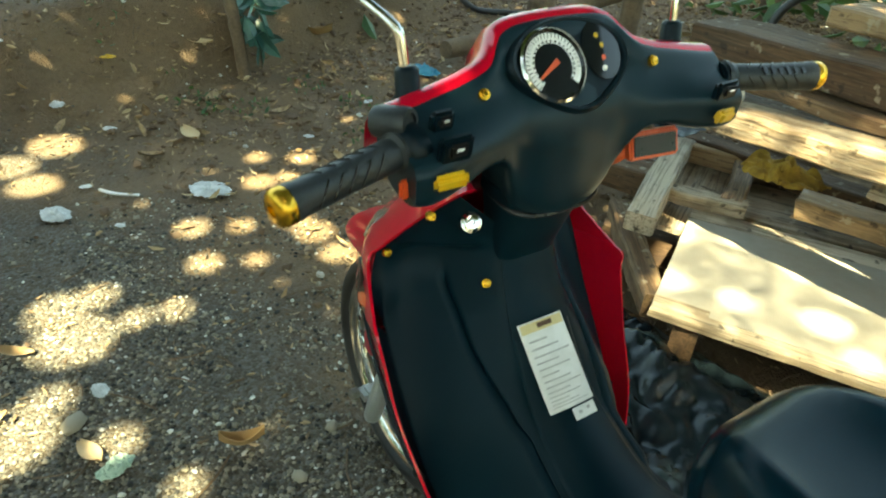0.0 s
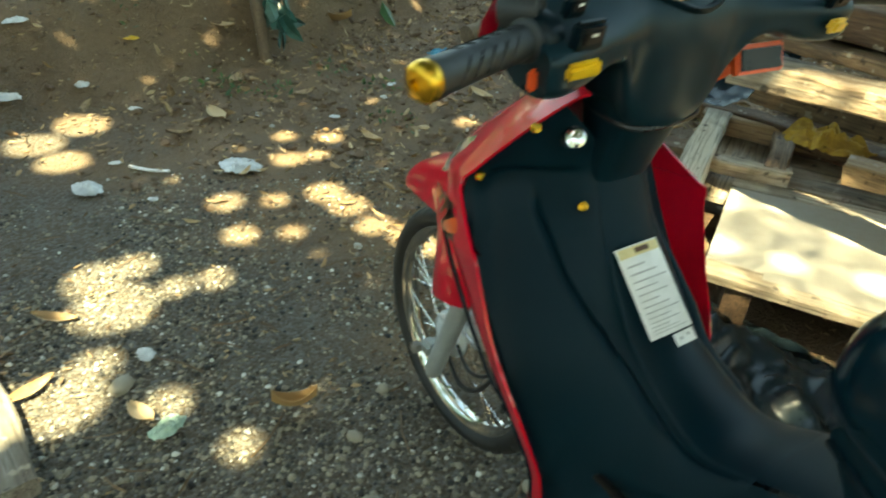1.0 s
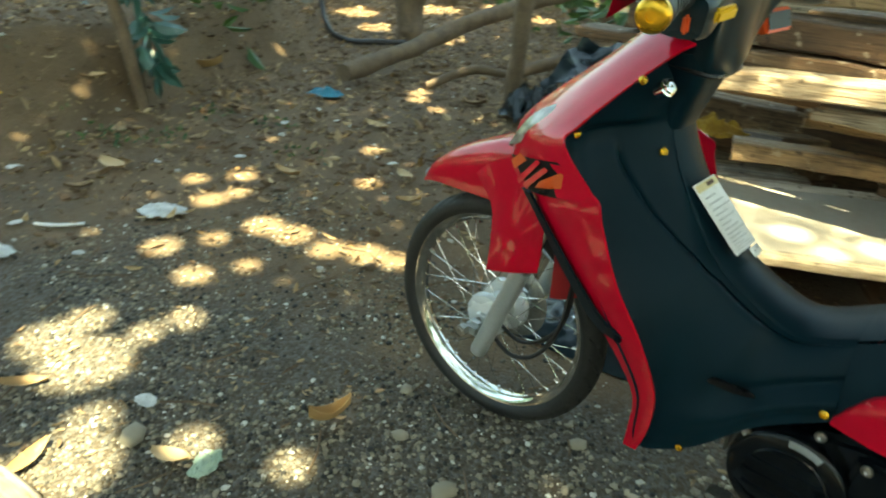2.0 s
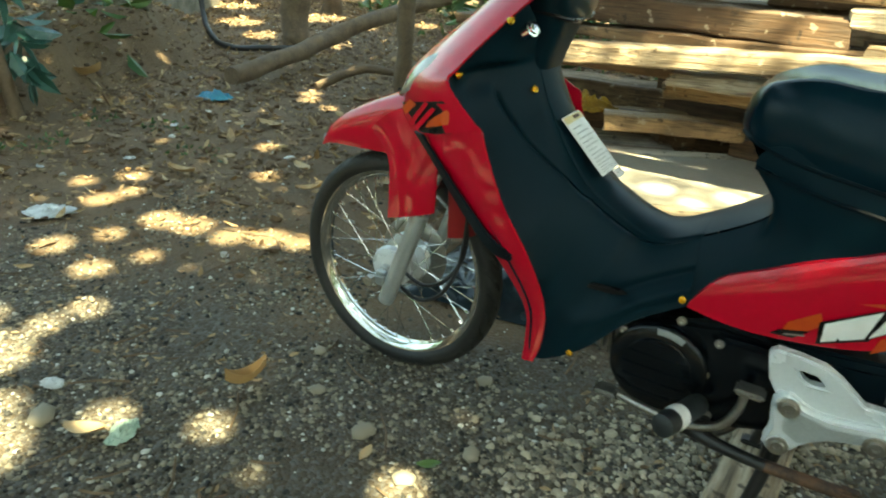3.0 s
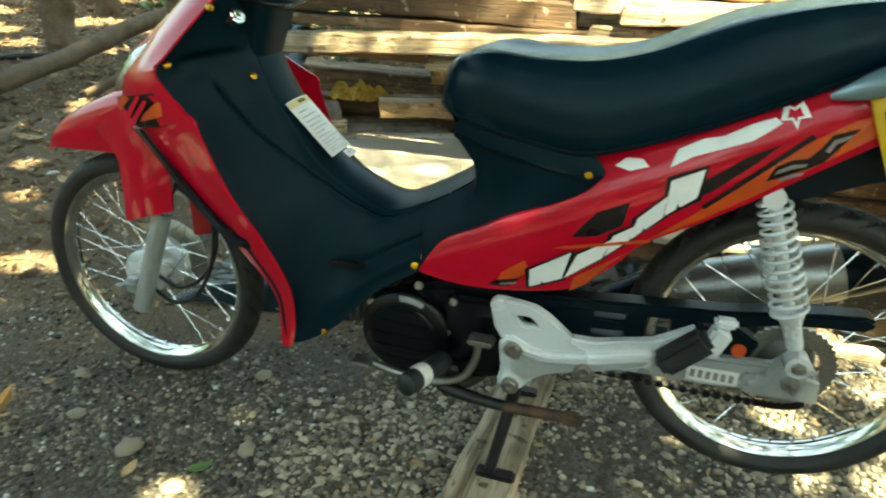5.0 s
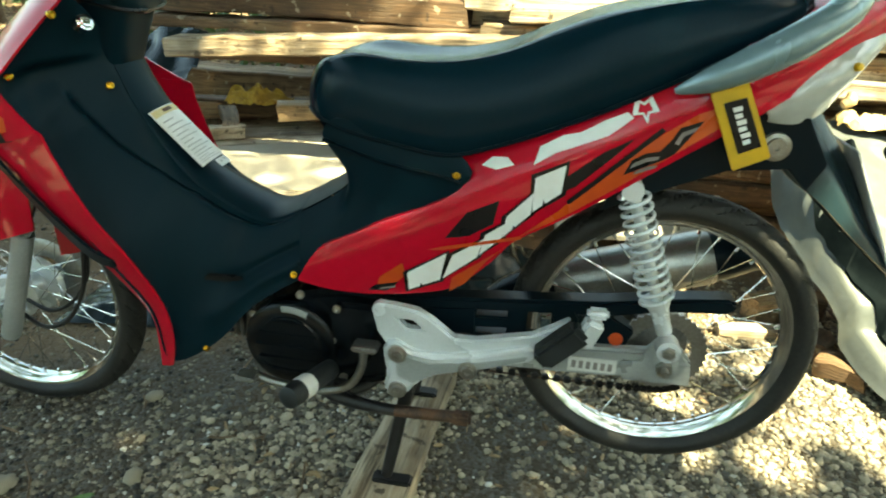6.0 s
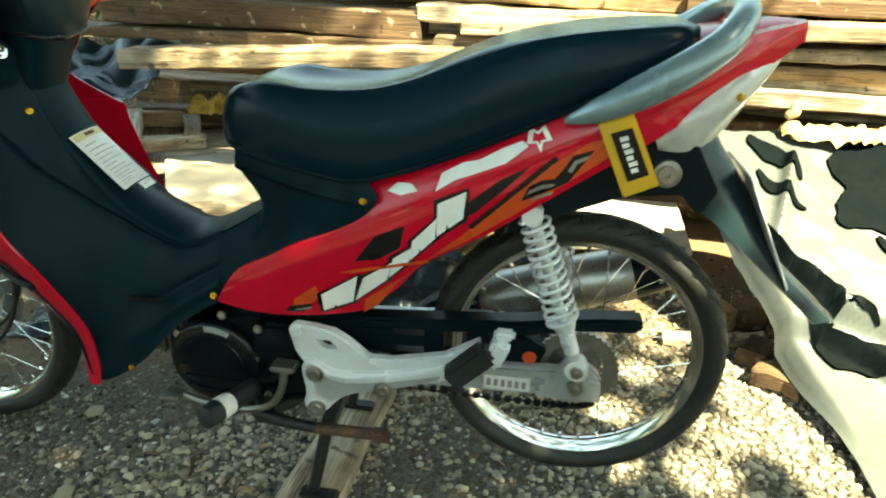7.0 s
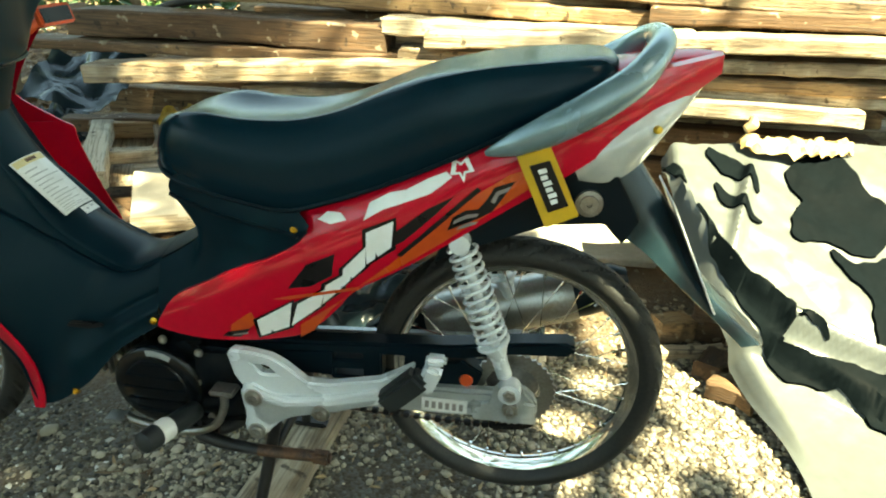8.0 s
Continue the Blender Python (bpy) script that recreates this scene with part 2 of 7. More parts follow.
def sheet(curves, nu=14, nv=8, thick=0.003):
    """A smooth shell through several curves."""
    cols = [curve(c, nu) for c in curves]
    rows = [curve([c[i] for c in cols], nv) for i in range(nu)]
    bm = grid(rows)
    if thick:
        solid(bm, thick)
    return bm


def both(pts):
    """A curve from the left side over to the right one, given its left half up to the middle."""
    return [(x, -y, z) for x, y, z in pts] + [(x, y, z) for x, y, z in pts[::-1] if abs(y) > 1e-6]


def flip(bm):
    """Mirror to the other side of the middle plane."""
    for v in bm.verts:
        v.co.y = -v.co.y
    bmesh.ops.reverse_faces(bm, faces=bm.faces)
    return bm


def tube(pts, r, seg=10, n=None, ends=True):
    p = curve(pts, n or max(2, 6 * (len(pts) - 1) if len(pts) > 2 else 2))
    rad = r if isinstance(r, (list, tuple)) else [r, r]
    rows = []
    side = None
    for i, c in enumerate(p):
        d = (p[min(i + 1, len(p) - 1)] - p[max(i - 1, 0)]).normalized()
        if side is None:
            side = d.orthogonal().normalized()
        side = (side - d * side.dot(d)).normalized()
        up = d.cross(side)
        s = i / (len(p) - 1) * (len(rad) - 1)
        k = min(int(s), len(rad) - 2)
        q = rad[k] + (rad[k + 1] - rad[k]) * (s - k)
        rows.append([c + side * math.cos(a) * q + up * math.sin(a) * q for a in [2 * math.pi * j / seg for j in range(seg)]])
    return grid(rows, close=True, caps=ends)


def lathe(profile, seg=32, centre=(0, 0, 0), axis=(0, 1, 0), closed=False):
    """Revolve (radius, distance along the axis)."""
    ax = Vector(axis).normalized()
    a = ax.orthogonal().normalized()
    b = ax.cross(a)
    rows = []
    prof = list(profile) + ([profile[0]] if closed else [])
    for r, h in prof:
        r = max(r, 1e-5)
        rows.append([Vector(centre) + ax * h + (a * math.cos(t) + b * math.sin(t)) * r for t in [2 * math.pi * j / seg for j in range(seg)]])
    bm = grid(rows, close=True)
    bmesh.ops.remove_doubles(bm, verts=bm.verts, dist=2e-5)
    bmesh.ops.recalc_face_normals(bm, faces=bm.faces)
    return bm


def prism(poly, y0, y1, bevel=0.003, segs=2):
    """A plate with the outline poly in x and z."""
    bm = bmesh.new()
    lo = [bm.verts.new((x, y0, z)) for x, z in poly]
    hi = [bm.verts.new((x, y1, z)) for x, z in poly]
    bm.faces.new(lo)
    bm.faces.new(hi[::-1])
    n = len(poly)
    for i in range(n):
        bm.faces.new((lo[i], hi[i], hi[(i + 1) % n], lo[(i + 1) % n]))
    bmesh.ops.recalc_face_normals(bm, faces=bm.faces)
    if bevel:
        bmesh.ops.bevel(bm, geom=[e for e in bm.edges], offset=bevel, segments=segs, affect="EDGES", clamp_overlap=True)
    return bm


def box(c, size, bevel=0.003, m=None):
    bm = bmesh.new()
    bmesh.ops.create_cube(bm, size=1.0)
    for v in bm.verts:
        v.co = Vector([v.co[i] * size[i] for i in range(3)])
    if bevel:
        bmesh.ops.bevel(bm, geom=bm.edges[:], offset=bevel, segments=2, affect="EDGES", clamp_overlap=True)
    bm.transform(Matrix.Translation(c) @ (m or Matrix()))
    return bm


def join(*bms):
    """Several pieces of one part."""
    out = bmesh.new()
    for b in bms:
        me = bpy.data.meshes.new("tmp")
        b.to_mesh(me)
        b.free()
        out.from_mesh(me)
        bpy.data.meshes.remove(me)
    return out


def mesh_of(name, bm, material, smooth=50):
    me = bpy.data.meshes.new(name)
    if smooth:
        for f in bm.faces:
            f.smooth = True
        lim = radians(smooth)
        for e in bm.edges:
            if len(e.link_faces) == 2 and e.calc_face_angle(0) > lim:
                e.smooth = False
    bm.to_mesh(me)
    bm.free()
    me.materials.append(material)
    return me


def thing(name, label, category, at=(0, 0, 0), group=""):
    ob = new(name)
    ob.location = at
    return tagged(ob, label, category, group)


def part(name, bm, material, parent, label="", smooth=50, m=None):
    """One mesh under a thing or a part, made in world coordinates."""
    ob = new(name, bm if isinstance(bm, bpy.types.Mesh) else mesh_of(name, bm, material, smooth))
    ob.parent = parent
    root = parent
    while root.parent:
        root = root.parent
    if parent is root:
        ob.matrix_parent_inverse = Matrix.Translation(root.location).inverted()
    if m:
        ob.matrix_basis = m
    return tagged(ob, label)


def solo(name, bm, material, label, category, group="", kind="", smooth=50, m=None):
    ob = new(name, bm if isinstance(bm, bpy.types.Mesh) else mesh_of(name, bm, material, smooth))
    if m:
        ob.matrix_basis = m
    return tagged(ob, label, category, group, kind)

# ---- ground ----
rng = np.random.default_rng(7)


def smooth(a, b, t):
    t = min(1, max(0, (t - a) / (b - a)))
    return t * t * (3 - 2 * t)


def height(x, y):
    """The ground: flat gravel, a low bank of soil to the west and a gentle rise behind."""
    d = (-x - 3.75 - 0.45 * (y - 0.4) + 0.25 * noise.noise((x * 0.9, y * 0.9, 2))) * 0.8
    rough = 0.5 + noise.noise((x * 2.6, y * 2.6, 7)) + 0.5 * noise.noise((x * 6, y * 6, 3))
    z = (0.36 + 0.07 * rough) * smooth(0.0, 0.26 + 0.16 * rough, d) * smooth(3.4, 1.6, y)
    z += 0.10 * smooth(1.2, 4.5, y) + 0.05 * smooth(2.6, 4.5, -x)
    z += 0.014 * noise.noise((x * 1.3, y * 1.3, 0)) + 0.006 * noise.noise((x * 5, y * 5, 4))
    near = smooth(2.2, 1.0, math.hypot(x + 0.6, y + 0.1))
    return z * (1 - 0.8 * near)


xs = [-60, -40, -25, -15, -11] + [round(-9 + 0.14 * i, 3) for i in range(27)] + [round(-5.22 + 0.045 * i, 3) for i in range(42)] + [round(-3.33 + 0.07 * i, 3) for i in range(84)] + [2.8, 3.5, 5, 9, 15, 25, 40, 60]
ys = [-60, -40, -25, -12, -6, -3.5] + [round(-2.2 + 0.07 * i, 3) for i in range(130)] + [7.2, 8.5, 11, 15, 25, 40, 60]
bm = grid([[Vector((x, y, height(x, y))) for x in xs] for y in ys])
for f in bm.faces:
    if f.normal.z < 0:
        f.normal_flip()
ground = solo("ground", bm, GROUND, "gravelly earth yard with brown soil behind", "ground", kind="structure", smooth=80)
gm = GROUND.node_tree
geo = gm.nodes.new("ShaderNodeNewGeometry")
sep = gm.nodes.new("ShaderNodeSeparateXYZ")
gm.links.new(geo.outputs["Position"], sep.inputs[0])
nz = gm.nodes.new("ShaderNodeTexNoise")
nz.inputs["Scale"].default_value, nz.inputs["Detail"].default_value = 1.6, 5
gm.links.new(geo.outputs["Position"], nz.inputs["Vector"])
lin = gm.nodes.new("ShaderNodeVectorMath")
lin.operation = "DOT_PRODUCT"
gm.links.new(geo.outputs["Position"], lin.inputs[0])
lin.inputs[1].default_value = (-0.36, 0.93, 0)
ad = gm.nodes.new("ShaderNodeMath")
ad.operation = "MULTIPLY_ADD"
gm.links.new(nz.outputs["Fac"], ad.inputs[0])
ad.inputs[1].default_value = 1.6
gm.links.new(lin.outputs["Value"], ad.inputs[2])
mr = gm.nodes.new("ShaderNodeMapRange")
mr.interpolation_type = "SMOOTHSTEP"
mr.inputs["From Min"].default_value, mr.inputs["From Max"].default_value = 1.15, 1.75
gm.links.new(ad.outputs[0], mr.inputs["Value"])
old = [n_ for n_ in gm.nodes if n_.bl_idname == "ShaderNodeMix"][0]
vor = gm.nodes.new("ShaderNodeTexVoronoi")
vor.inputs["Scale"].default_value = 115
gm.links.new(geo.outputs["Position"], vor.inputs["Vector"])
grit = gm.nodes.new("ShaderNodeMix")
grit.data_type = "RGBA"
bwv = gm.nodes.new("ShaderNodeRGBToBW")
gm.links.new(vor.outputs["Color"], bwv.inputs["Color"])
cut = gm.nodes.new("ShaderNodeMapRange")
cut.inputs["From Min"].default_value, cut.inputs["From Max"].default_value = 0.35, 0.8
gm.links.new(bwv.outputs["Val"], cut.inputs["Value"])
gm.links.new(cut.outputs["Result"], grit.inputs["Factor"])
gm.links.new(old.outputs["Result"], grit.inputs["A"])
grit.inputs["B"].default_value = (0.12, 0.112, 0.096, 1)
old_out = grit.outputs["Result"]
bump2 = gm.nodes.new("ShaderNodeBump")
bump2.invert = True
bump2.inputs["Distance"].default_value = 0.006
gm.links.new(vor.outputs["Distance"], bump2.inputs["Height"])
gm.links.new(gm.nodes["Principled BSDF"].inputs["Normal"].links[0].from_socket, bump2.inputs["Normal"])
gm.links.new(bump2.outputs["Normal"], gm.nodes["Principled BSDF"].inputs["Normal"])
soil = gm.nodes.new("ShaderNodeMix")
soil.data_type = "RGBA"
soil.inputs["A"].default_value, soil.inputs["B"].default_value = (0.102, 0.064, 0.034, 1), (0.205, 0.134, 0.076, 1)
gm.links.new(old.inputs["Factor"].links[0].from_socket, soil.inputs["Factor"])
fin = gm.nodes.new("ShaderNodeMix")
fin.data_type = "RGBA"
gm.links.new(mr.outputs["Result"], fin.inputs["Factor"])
gm.links.new(old_out, fin.inputs["A"])
gm.links.new(soil.outputs["Result"], fin.inputs["B"])
gm.links.new(fin.outputs["Result"], gm.nodes["Principled BSDF"].inputs["Base Color"])


def raw(name, verts, faces, material, label, category, kind="stuff", smooth_=False):
    me = bpy.data.meshes.new(name)
    me.from_pydata([tuple(v) for v in verts], [], [tuple(f) for f in faces])
    me.materials.append(material)
    if smooth_:
        me.polygons.foreach_set("use_smooth", [True] * len(me.polygons))
    me.update()
    return tagged(new(name, me), label, category, "", kind)


T = (1 + 5 ** 0.5) / 2
ICO = np.array([(-1, T, 0), (1, T, 0), (-1, -T, 0), (1, -T, 0), (0, -1, T), (0, 1, T), (0, -1, -T), (0, 1, -T), (T, 0, -1), (T, 0, 1), (-T, 0, -1), (-T, 0, 1)]) / 1.9
ICOF = np.array([int(c, 16) for c in "0b5 051 017 07a 0ab 159 5b4 ba2 a76 718 394 342 326 368 389 495 24b 62a 867 981".replace(" ", "")]).reshape(-1, 3)


def pebbles(n, area, smin, smax, power, thin=False, fade=0.0):
    V, Fc = [], []
    x0, x1, y0, y1 = area
    for i in range(n):
        x, y = rng.uniform(x0, x1), rng.uniform(y0, y1)
        keep = 0.93 * y - 0.36 * x + 1.6 * (0.5 + 0.5 * noise.noise((x * 1.6, y * 1.6, 0))) < 1.65 + rng.uniform(-0.5, 0.45)
        if not keep or rng.random() < 0.85 * smooth(0.0, 0.3, noise.noise((x * 2.3, y * 2.3, 9))) * smooth(0.3, -0.2, x):
            continue
        if thin and rng.random() < 0.8 * smooth(-0.75, -0.35, x):
            continue
        if fade and rng.random() > smooth(0.0, fade, min(x - x0, x1 - x, y - y0, y1 - y) + 0.12 * noise.noise((x * 3.1, y * 3.1, 4))):
            continue
        r = smin + (smax - smin) * rng.random() ** power
        sc = r * np.array([rng.uniform(0.8, 1.3), rng.uniform(0.7, 1.1), rng.uniform(0.45, 0.75)])
        a = rng.uniform(0, 6.28)
        p = ICO * sc * (1 + 0.18 * rng.standard_normal((12, 1)))
        p = np.stack([p[:, 0] * math.cos(a) - p[:, 1] * math.sin(a) + x, p[:, 0] * math.sin(a) + p[:, 1] * math.cos(a) + y, p[:, 2] + height(x, y) + r * 0.15], 1)
        Fc.append(ICOF + 12 * len(V))
        V.append(p)
    return np.concatenate(V), np.concatenate(Fc)


v, f = pebbles(40000, (-2.75, 0.2, -0.95, 0.85), 0.0022, 0.0085, 2.4, True)
raw("gravel", v, f, STONE, "loose grey and tan gravel stones", "gravel", smooth_=True)
v, f = pebbles(13000, (-5.2, 2.0, -1.6, 2.2), 0.0035, 0.0105, 2.5)
raw("gravel", v, f, STONE, "loose grey gravel further off", "gravel", smooth_=True)
# stones made paler here: the brighter light is put into their colour
v, f = pebbles(31500, (-0.92, 1.1, -0.7, 1.1), 0.0035, 0.012, 1.9, fade=0.26)
raw("gravel", v, f, STONE_LIT, "coarser tan gravel round the rear wheel, lightened for brighter light there", "gravel", smooth_=True)
v, f = pebbles(2600, (-2.75, 0.3, -0.95, 0.85), 0.0025, 0.0085, 2.5)
raw("gravel", v, f, FLECK, "scattered white stone chips", "gravel", smooth_=True)
for x, y, r in ((-1.148, -0.274, 0.026), (-1.024, 0.03, 0.02), (-1.321, -0.221, 0.018), (-1.004, -0.333, 0.022), (-1.42, -0.10, 0.017), (-0.93, -0.20, 0.02), (-1.72, -0.62, 0.03)):
    p = ICO * r * np.array([1.25, 0.95, 0.6])
    bm = bmesh.new()
    vv = [bm.verts.new(q) for q in p]
    for t_ in ICOF:
        bm.faces.new([vv[k] for k in t_])
    bmesh.ops.subdivide_edges(bm, edges=bm.edges[:], cuts=1, use_grid_fill=True, smooth=1.0)
    bmesh.ops.recalc_face_normals(bm, faces=bm.faces)
    solo("pebble", bm, STONE, "smooth grey river pebble lying on gravel", "stone", "larger pebbles", smooth=80, m=pose(x, y, height(x, y) + r * 0.3, 0, 0, rng.uniform(0, 360)))

# ---- timber ----


def plank(L, d, h, seed, rag=0.006):
    """A sawn board along x, slightly bowed, with ragged ends."""
    r = random.Random(seed)
    n = max(6, int(L / 0.07))
    rows = []
    b1, b2 = r.uniform(-0.012, 0.012), r.uniform(-0.01, 0.01)
    for i in range(n + 1):
        u = i / n
        x = (u - 0.5) * L
        cy, cz = b1 * math.sin(math.pi * u), b2 * math.sin(math.pi * u)
        w, t_ = d / 2 + r.uniform(-rag, rag), h / 2 + r.uniform(-rag, rag) * 0.5
        e = min(0.006, h * 0.18)
        sec = [(-w, -t_ + e), (-w, t_ - e), (-w + e, t_), (w - e, t_), (w, t_ - e), (w, -t_ + e), (w - e, -t_), (-w + e, -t_)]
        skew = [r.uniform(-1, 1) * rag * 1.5 for _ in sec] if i in (0, n) else [0] * 8
        rows.append([Vector((x + k, cy + a, cz + b_)) for (a, b_), k in zip(sec, skew)])
    return grid(rows, close=True, caps=True)


LABELS = {"WOOD": "weathered brown sawn plank on the timber stack", "WOODP": "pale sunlit sawn plank on the timber stack", "WOODD": "dark weathered beam on the timber stack"}
MATS = {"WOOD": WOOD, "WOODP": WOODP, "WOODD": WOODD}
PLANKS = [  # left end x, y, z of the front top edge; length, depth, height, yaw, pitch, kind
    (-1.46, 0.96, 0.655, 1.55, 0.13, 0.062, 6.0, -2.6, "WOODP"),
    (-1.64, 1.16, 0.80, 1.13, 0.2, 0.088, 2.0, 0.2, "WOODD"),
    (-1.80, 1.12, 0.70, 1.9, 0.16, 0.035, 3.0, -0.6, "WOOD"),
    (-0.97, 1.06, 0.605, 0.72, 0.12, 0.045, 5.0, -2.5, "WOODP"),
    (-1.07, 1.46, 0.50, 0.9, 0.16, 0.055, 4.0, 0.0, "WOOD"),
    (-1.60, 1.22, 0.60, 1.2, 0.14, 0.05, 0.0, 0.0, "WOODD"),
    (-0.52, 1.20, 0.83, 1.0, 0.16, 0.055, 2.0, -0.5, "WOODP"),
    (-0.36, 1.12, 0.80, 1.9, 0.15, 0.05, 4.0, -1.5, "WOODP"),
    (-0.46, 1.18, 0.735, 2.3, 0.18, 0.045, 3.0, -1.4, "WOODP"),
    (-0.70, 1.24, 0.69, 2.4, 0.16, 0.045, 1.0, -0.5, "WOOD"),
    (-1.35, 1.34, 0.89, 2.0, 0.2, 0.05, 1.0, 0.3, "WOOD"),
    (-1.20, 1.42, 0.935, 2.4, 0.22, 0.045, 1.5, 0.4, "WOODP"),
    (0.10, 1.24, 0.625, 0.94, 0.12, 0.055, -1.0, 0.0, "WOODP"),
    (-0.30, 1.30, 0.68, 2.2, 0.25, 0.05, 0.0, 0.6, "WOODP"),
    (-0.55, 1.50, 0.56, 1.8, 0.18, 0.05, 1.0, 0.0, "WOOD"),
    (-0.75, 1.52, 0.47, 2.0, 0.2, 0.06, -1.0, 0.0, "WOODD"),
    (-0.60, 1.56, 0.40, 2.0, 0.2, 0.07, 1.0, 0.0, "WOOD"),
    (-0.80, 1.55, 0.32, 2.2, 0.2, 0.07, 0.0, 0.0, "WOODD"),
    (-0.70, 1.58, 0.24, 2.2, 0.2, 0.08, 0.5, 0.0, "WOOD"),
    (-0.65, 1.56, 0.15, 2.0, 0.2, 0.09, 0.5, 0.0, "WOODD"),
    (0.05, 1.36, 0.96, 1.8, 0.2, 0.05, 1.0, 1.0, "WOODP"),
    (0.35, 1.30, 0.90, 1.6, 0.16, 0.05, 2.0, -1.0, "WOOD"),
]
k = 0
for x, y, z, L, d, h, yaw, pit, kind in PLANKS:
    k += 1
    ca, sa = math.cos(radians(yaw)), math.sin(radians(yaw))
    c = Vector((x + L / 2 * ca - d / 2 * sa, y + L / 2 * sa + d / 2 * ca, z - h / 2 + math.sin(radians(-pit)) * L / 2))
    solo("plank", plank(L, d, h, k), MATS[kind], LABELS[kind], "plank", "stacked planks", smooth=30, m=pose(c.x, c.y, c.z, 0, pit, yaw))
# the body of the stack behind its face
for layer in range(9):
    for row in range(5):
        k += 1
        r = random.Random(k)
        L = r.uniform(1.5, 2.6)
        kind = r.choice(["WOOD", "WOODP", "WOOD", "WOODD"])
        solo("plank", plank(L, 0.19, 0.085, k), MATS[kind], LABELS[kind], "plank", "stacked planks", smooth=30,
             m=pose(r.uniform(-0.4, 0.7), 1.72 + row * 0.215 + r.uniform(-0.01, 0.01), 0.05 + layer * 0.098, r.uniform(-1, 1), r.uniform(-0.6, 0.6), r.uniform(-1.5, 1.5)))

# bleached board on battens in front of the stack
BU, BV = Vector((0.87, 0.49, 0)).normalized(), Vector((-0.49, 0.87, 0.06)).normalized()
B0 = Vector((-1.205, 0.70, 0.215))
bn = BU.cross(BV).normalized()
BM = Matrix((BU.to_4d(), BV.to_4d(), bn.to_4d(), (0, 0, 0, 1))).transposed()
BM[0][3], BM[1][3], BM[2][3] = 0, 0, 0
for i in range(3):
    BM[3][i] = 0


def on_board(u, v, w):
    return Matrix.Translation(B0 + BU * u + BV * v + bn * w) @ BM


board = thing("plywood_pallet", "bleached plywood panel framed with battens, lying before the timber stack", "panel", tuple(B0))
part("sheet", box((0, 0, 0), (1.25, 0.50, 0.014), 0.003), PLY, board, "bleached grey plywood", m=on_board(0.625, 0.285, -0.004))
for v_, w_ in ((0.035, 0.07), (0.535, 0.075)):
    part("batten", plank(1.25, w_, 0.034, 91 + int(v_ * 100), 0.002), WOODP, board, "pale wooden batten", 30, m=on_board(0.625, v_, -0.012))
for u_ in (0.1, 0.7, 1.2):
    part("bearer", plank(0.55, 0.06, 0.14, 77 + int(u_ * 10), 0.003), WOODD, board, "dark wooden bearer", 30, m=on_board(u_, 0.29, -0.10) @ pose(0, 0, 0, 0, 0, 90))

# open frame of battens behind the panel
tray = thing("timber_pallet", "open frame of rough battens lying behind the bleached panel", "frame", tuple(B0 + BU * 0.0 + BV * 0.7))
for name_, u_, v_, w_, L_, d_, h_, turn, mt in (("side_batten", -0.12, 0.63, 0.035, 0.60, 0.085, 0.07, 90, WOODP), ("back_batten", 0.30, 0.92, 0.03, 0.95, 0.06, 0.07, 0, WOOD), ("cross_batten", 0.10, 0.76, 0.03, 0.36, 0.07, 0.05, 90, WOOD), ("front_batten", 0.03, 0.585, 0.03, 0.24, 0.05, 0.05, 2, WOODP),
                                      ("floor_board", 0.0, 0.70, -0.03, 0.5, 0.2, 0.02, 90, WOODP), ("floor_board", 0.32, 0.77, -0.03, 0.55, 0.26, 0.02, 0, WOODP), ("end_block", 0.62, 0.78, 0.0, 0.16, 0.1, 0.1, 8, WOODD)):
    part(name_, plank(L_, d_, h_, 700 + int(u_ * 50) + int(v_ * 90) + int(L_ * 100), 0.004), mt, tray, m=on_board(u_, v_, w_) @ pose(0, 0, 0, 0, 0, turn), smooth=30)

# odd lengths beside it
ODD = [(-1.47, 0.93, 0.17, 0.55, 0.075, 0.07, -35, 0, WOOD), (-1.50, 0.80, 0.09, 0.6, 0.07, 0.06, -33, 0, WOOD), (-1.55, 1.55, 0.31, 0.8, 0.09, 0.06, 14, 0, WOODD), (-1.0, 1.40, 0.36, 0.5, 0.1, 0.06, 20, 0, WOOD),
       (-1.75, 1.5, 0.12, 0.9, 0.12, 0.1, 25, 0, WOODD), (-1.35, 1.25, 0.10, 0.8, 0.14, 0.1, 28, 0, WOODD), (-1.2, 1.75, 0.2, 1.0, 0.2, 0.2, 10, 0, WOODD), (-1.5, 1.9, 0.35, 0.9, 0.2, 0.12, 4, 0, WOOD)]
for i, (x, y, z, L, d, h, yaw, pit, mt) in enumerate(ODD):
    solo("wood_offcut", plank(L, d, h, 300 + i), mt, "short offcut of sawn timber by the stack", "offcut", "timber offcuts", smooth=30, m=pose(x, y, z, 0, pit, yaw))
solo("stand_board", plank(0.62, 0.125, 0.03, 501), WOODP, "short plank under the centre stand", "plank", smooth=30, m=pose(-0.445, -0.07, 0.019, 0, 0, 86))
solo("loose_board", plank(0.5, 0.34, 0.03, 502), GREYWOOD, "pale board lying in the sun on gravel", "plank", smooth=30, m=pose(-1.72, -1.0, 0.025, 0, 0, 8))

